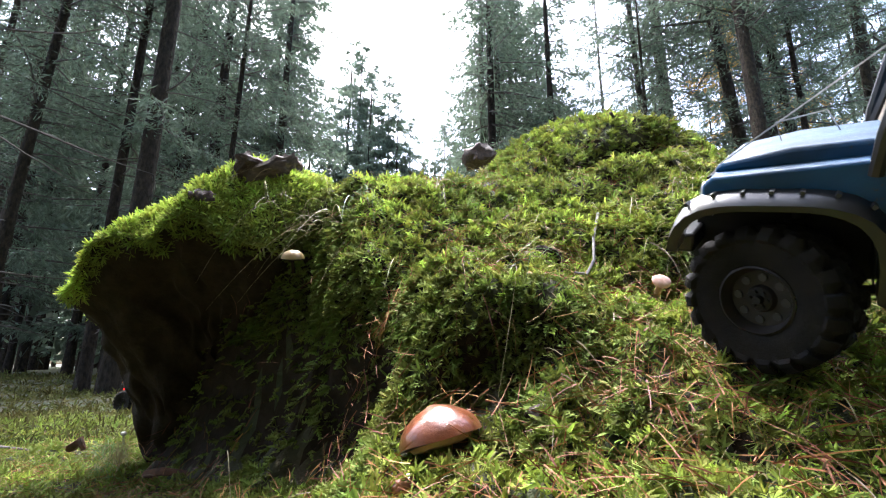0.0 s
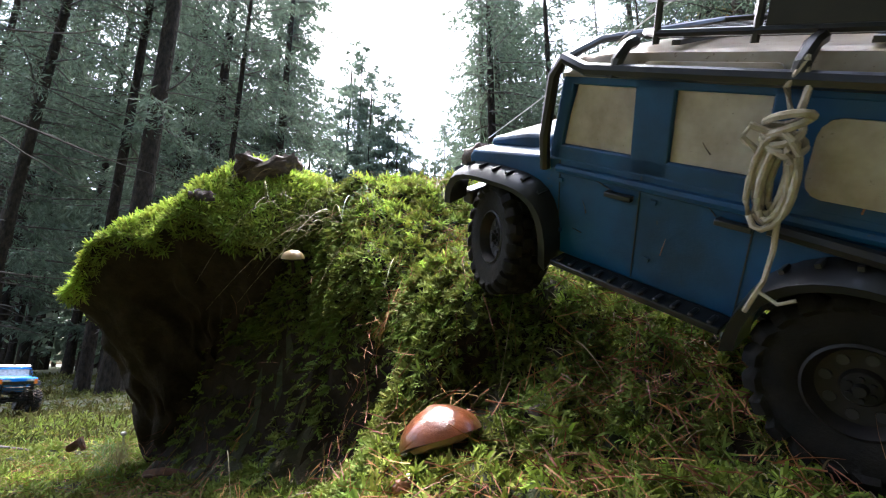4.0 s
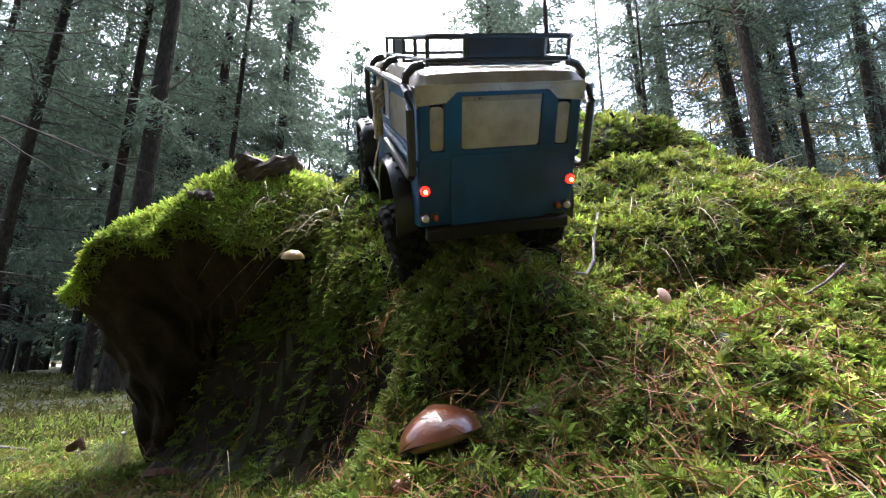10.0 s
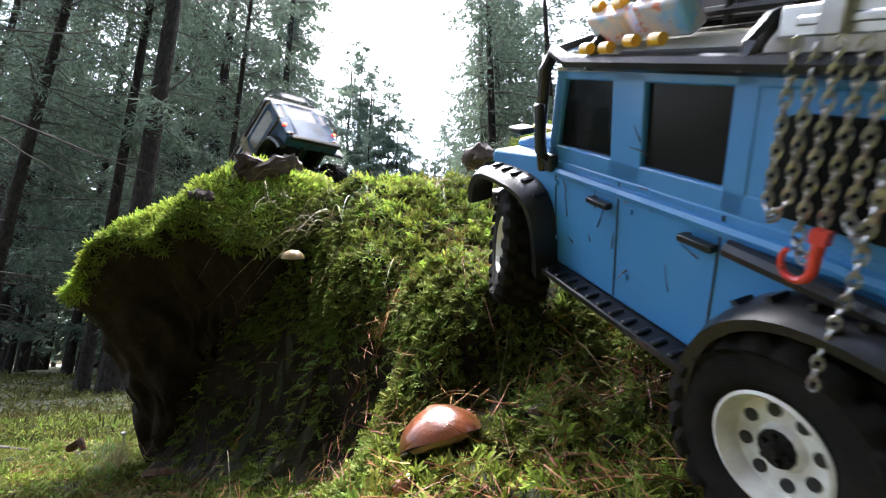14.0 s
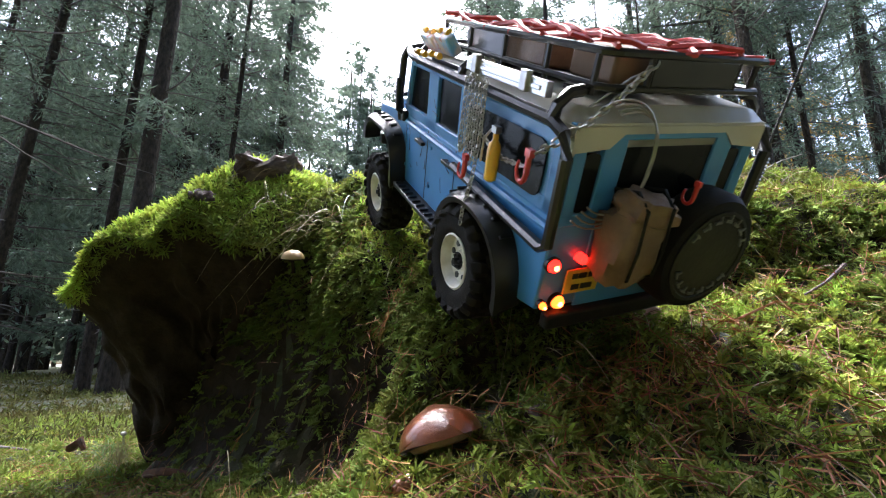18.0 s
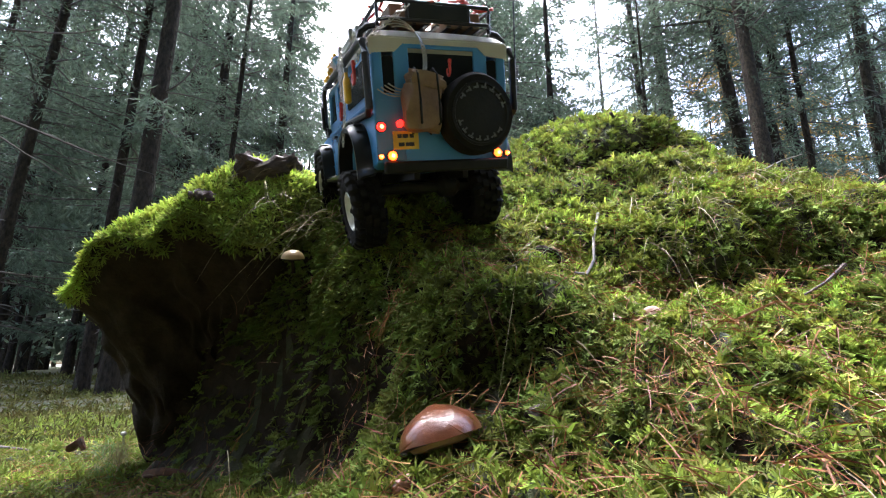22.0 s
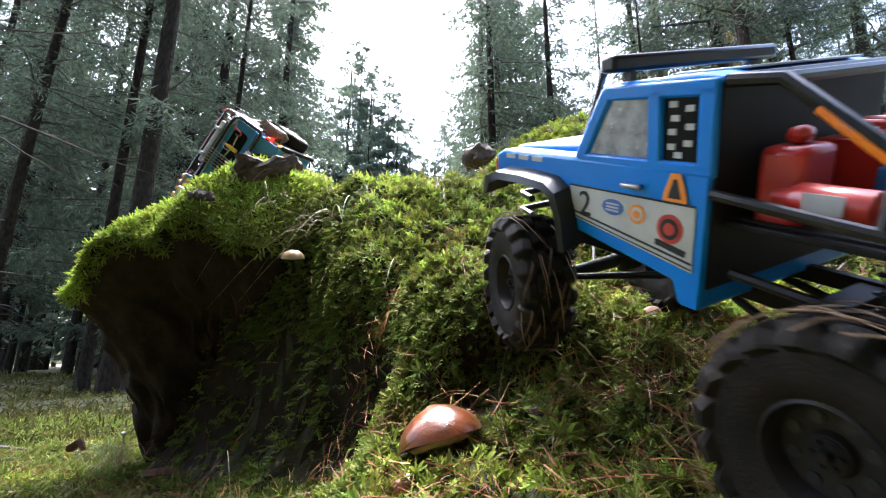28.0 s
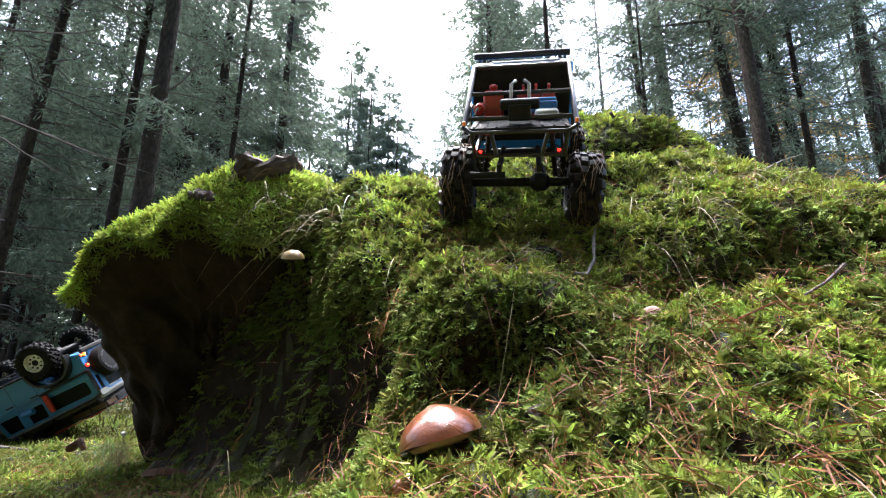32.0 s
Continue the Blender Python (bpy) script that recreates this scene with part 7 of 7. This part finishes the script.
WAGON_B = [
    (0.0, 1.100, -1.300, 0.050, 33.0, 2.0, 0.0),
    (7.0, 1.000, -1.100, 0.050, 33.0, 2.0, 0.0),
    (9.0, 0.560, -0.200, 0.060, 33.0, 8.0, -5.0),
    (10.0, 0.455, 0.090, 0.100, 26.0, 6.0, -11.0),
    (10.5, 0.406, 0.147, 0.122, 26.2, 7.0, -11.2),
    (11.0, 0.374, 0.200, 0.140, 26.4, 8.0, -12.5),
    (12.0, 0.301, 0.203, 0.134, 22.9, 11.3, -7.7),
    (12.5, 0.273, 0.250, 0.151, 22.6, 13.5, -6.4),
    (13.0, 0.271, 0.344, 0.187, 28.7, 19.7, -10.7),
    (13.5, 0.263, 0.386, 0.215, 23.5, 28.8, -17.0),
    (14.0, 0.237, 0.442, 0.238, 24.0, 33.1, -19.5),
    (14.5, 0.221, 0.484, 0.257, 22.9, 33.9, -20.3),
    (16.5, 0.142, 0.622, 0.343, 22.8, 39.2, -14.7),
    (17.0, 0.101, 0.643, 0.359, 27.5, 38.1, -13.8),
    (17.5, 0.080, 0.661, 0.375, 28.4, 38.2, -14.0),
    (18.0, 0.057, 0.688, 0.398, 30.7, 40.3, -15.2),
    (18.5, 0.035, 0.711, 0.421, 30.9, 41.9, -17.9),
    (19.0, 0.013, 0.733, 0.442, 31.8, 43.3, -20.2),
    (19.5, 0.006, 0.751, 0.456, 28.9, 43.7, -20.1),
    (20.0, -0.010, 0.770, 0.470, 27.2, 41.5, -19.1),
    (20.5, -0.026, 0.790, 0.479, 26.6, 36.8, -17.6),
    (21.0, -0.044, 0.814, 0.488, 26.2, 31.8, -14.9),
    (21.5, -0.061, 0.847, 0.495, 24.4, 24.8, -12.2),
    (22.0, -0.086, 0.877, 0.504, 23.4, 18.5, -11.6),
    (22.5, -0.107, 0.905, 0.536, 24.5, 16.6, -12.4),
    (23.0, -0.143, 0.965, 0.590, 27.9, 14.9, -15.9),
    (23.5, -0.186, 1.026, 0.616, 34.5, 14.0, -19.8),
    (24.0, -0.231, 1.086, 0.660, 41.8, 10.7, -22.2),
    (24.5, -0.311, 1.201, 0.719, 50.2, 5.2, -20.1),
    (25.0, -0.363, 1.291, 0.748, 53.4, -1.9, -18.2),
    (25.5, -0.366, 1.304, 0.731, 49.3, -7.4, -21.4),
    (27.5, -0.500, 1.370, 0.600, 62.0, -48.0, -24.0),
    (28.2, -0.510, 1.380, 0.590, 62.0, -49.0, -24.0),
    (28.5, -0.560, 1.390, 0.560, 64.0, -53.0, -24.0),
    (28.8, -0.600, 1.395, 0.540, 65.0, -55.0, -24.0),
    (29.0, -1.120, 1.460, 0.420, 76.0, -62.0, 20.0),
    (29.1, -1.270, 1.500, 0.350, 86.0, -60.0, 60.0),
    (29.5, -1.420, 1.600, 0.330, 95.0, -35.0, 110.0),
    (30.0, -1.420, 1.405, 0.280, 115.4, -11.9, 136.7),
    (30.4, -1.520, 1.640, 0.300, 89.0, -23.0, 156.0),
    (30.7, -1.538, 1.688, 0.303, 85.5, -25.3, 158.0),
    (32.0, -1.538, 1.688, 0.303, 85.5, -25.3, 158.0),
]
PICKUP = [
    (0.0, -1.849, 3.139, -0.042, -100.0, 0.0, 0.0),
    (2.0, -1.892, 3.139, -0.042, -98.0, 0.0, 0.0),
    (2.4, -2.081, 3.139, -0.042, -97.0, 0.0, 0.0),
    (2.6, -2.150, 3.139, -0.042, -97.0, 0.0, 0.0),
    (2.8, -2.322, 3.139, -0.042, -99.0, 0.0, 0.0),
    (3.0, -2.494, 3.139, -0.042, -104.0, 0.0, 0.0),
    (3.2, -2.546, 3.130, -0.042, -113.0, 0.0, 0.0),
    (3.5, -2.563, 3.113, -0.042, -121.0, 0.0, 0.0),
    (4.5, -2.924, 2.752, -0.008, -128.0, 0.0, 0.0),
    (6.0, -3.440, 1.720, 0.035, -150.0, 0.0, 0.0),
    (10.0, -2.752, -1.376, 0.035, -200.0, 0.0, 0.0),
    (14.0, -0.516, -1.978, 0.035, -265.0, 0.0, 0.0),
    (18.0, 0.774, -1.118, 0.052, -310.0, 2.0, 0.0),
    (23.0, 0.731, -0.473, 0.078, -315.0, 6.0, -5.0),
    (24.3, 0.533, 0.043, 0.112, -318.0, 14.0, -14.0),
    (25.0, 0.402, 0.153, 0.099, -328.0, 15.0, -17.0),
    (25.5, 0.507, 0.358, 0.156, -329.0, 16.0, -17.0),
    (27.5, 0.285, 0.378, 0.219, -333.1, 25.2, -18.3),
    (28.0, 0.243, 0.430, 0.236, -332.1, 26.8, -19.4),
    (28.5, 0.203, 0.496, 0.272, -329.0, 27.6, -17.6),
    (29.0, 0.162, 0.556, 0.302, -325.4, 28.7, -14.8),
    (29.5, 0.126, 0.590, 0.332, -327.4, 30.2, -12.1),
    (30.0, 0.089, 0.626, 0.364, -329.4, 31.3, -8.9),
    (30.5, 0.080, 0.700, 0.416, -338.0, 34.0, -8.0),
    (31.0, 0.092, 0.776, 0.477, -353.3, 35.2, -5.1),
    (31.5, 0.133, 0.850, 0.536, -367.0, 35.0, 0.0),
    (32.0, 0.159, 0.898, 0.580, -371.9, 36.3, 3.8),
]


def car_pose(x, y, z, turn, nose, lean):
    return Matrix.Translation((x, y, z)) @ Matrix.Rotation(radians(turn), 4, "Z") @ Matrix.Rotation(radians(nose), 4, "X") @ Matrix.Rotation(radians(lean), 4, "Y")


def drive(car, rows, wheels, r, track, base, rest=0.0, steer=((0, 0), (32, 0)), droop=0.018, rear=0.018, set_back=None):
    """Key the car, and roll its wheels over the ground, each on its spring."""
    walk(car, [(q[0], car_pose(*q[1:])) for q in rows])
    times = np.array([q[0] for q in rows])
    cols = np.array([q[1:] for q in rows])
    ts = np.arange(0, 32.01, 0.2)
    path = np.stack([np.interp(ts, times, cols[:, k]) for k in range(6)], -1)
    ahead = np.array([np.array(car_pose(*p).to_3x3() @ Vector((0, 1, 0))) for p in path])
    step = np.sum(np.diff(path[:, :3], axis=0) * ahead[1:], axis=1)
    lock = np.interp(ts, [q[0] for q in steer], [q[1] for q in steer])
    roll = np.concatenate([[0], np.cumsum(np.clip(step / r, -1.4, 1.4))])
    # each axle tilts as a whole between its two wheels
    lifts, rear_y = {}, set_back or base
    for w, sx, sy in wheels.values():
        row = []
        for p in path:
            foot = car_pose(*p) @ Vector((sx * track, base if sy > 0 else -rear_y, rest))
            up = (car_pose(*p).to_3x3() @ Vector((0, 0, 1))).z
            lift = 0.0
            if up > 0.5 and -0.6 < foot.x < 1.5 and -0.3 < foot.y < 1.6:
                lift = max(-droop if sy > 0 else -rear, min(0.018, float(ground_height(foot.x, foot.y)) - foot.z))
            row.append(lift)
        lifts[(sx, sy)] = row
    for w, sx, sy in wheels.values():
        keyed = []
        for t, turn, aim, a, b in zip(ts, roll, lock, lifts[(-1, sy)], lifts[(1, sy)]):
            tilt = math.atan2(a - b, 2 * track)
            m = Matrix.Translation((0, base if sy > 0 else -rear_y, r + rest + (a + b) / 2)) @ Matrix.Rotation(tilt, 4, "Y") @ Matrix.Translation((sx * track, 0, 0))
            if sy > 0:
                m = m @ Matrix.Rotation(radians(aim), 4, "Z")
            if sx > 0:
                m = m @ Matrix.Rotation(radians(180), 4, "Z")
            keyed.append((float(t), m @ Matrix.Rotation(-turn if sx < 0 else turn, 4, "X")))
        walk(w, keyed)


def motions():
    drive(wagon_a, WAGON_A, wheels_a, 0.059, 0.100, 0.158, 0.024, ((0, -20), (1.0, -26), (3.5, -26), (5.5, -8), (7, 0), (32, 0)), droop=0.032, rear=0.032)
    drive(wagon_b, WAGON_B, wheels_b, 0.059, 0.100, 0.158, 0.024, ((0, 0), (11.8, 0), (12.6, -18), (14.4, -22), (15.8, 0), (32, 0)), droop=0.021, rear=0.030, set_back=0.138)
    drive(pickup, PICKUP, wheels_c, 0.071 * SHRINK, 0.122 * SHRINK, 0.160 * SHRINK, droop=0.004, steer=((0, 0), (25, 0), (27.5, -14), (29, -14), (30, 0), (32, 0)))
    a, b, c = pose(0.286, 0.608, 0.349, 60, 10, -10), pose(0.277, 0.600, 0.331, 70, 30, 20), pose(0.244, 0.541, 0.301, 75, -30, -25)
    walk(flipped, [(0.0, a), (5.6, a), (6.6, b), (16.0, b), (16.8, c), (32.0, c)])


motions()
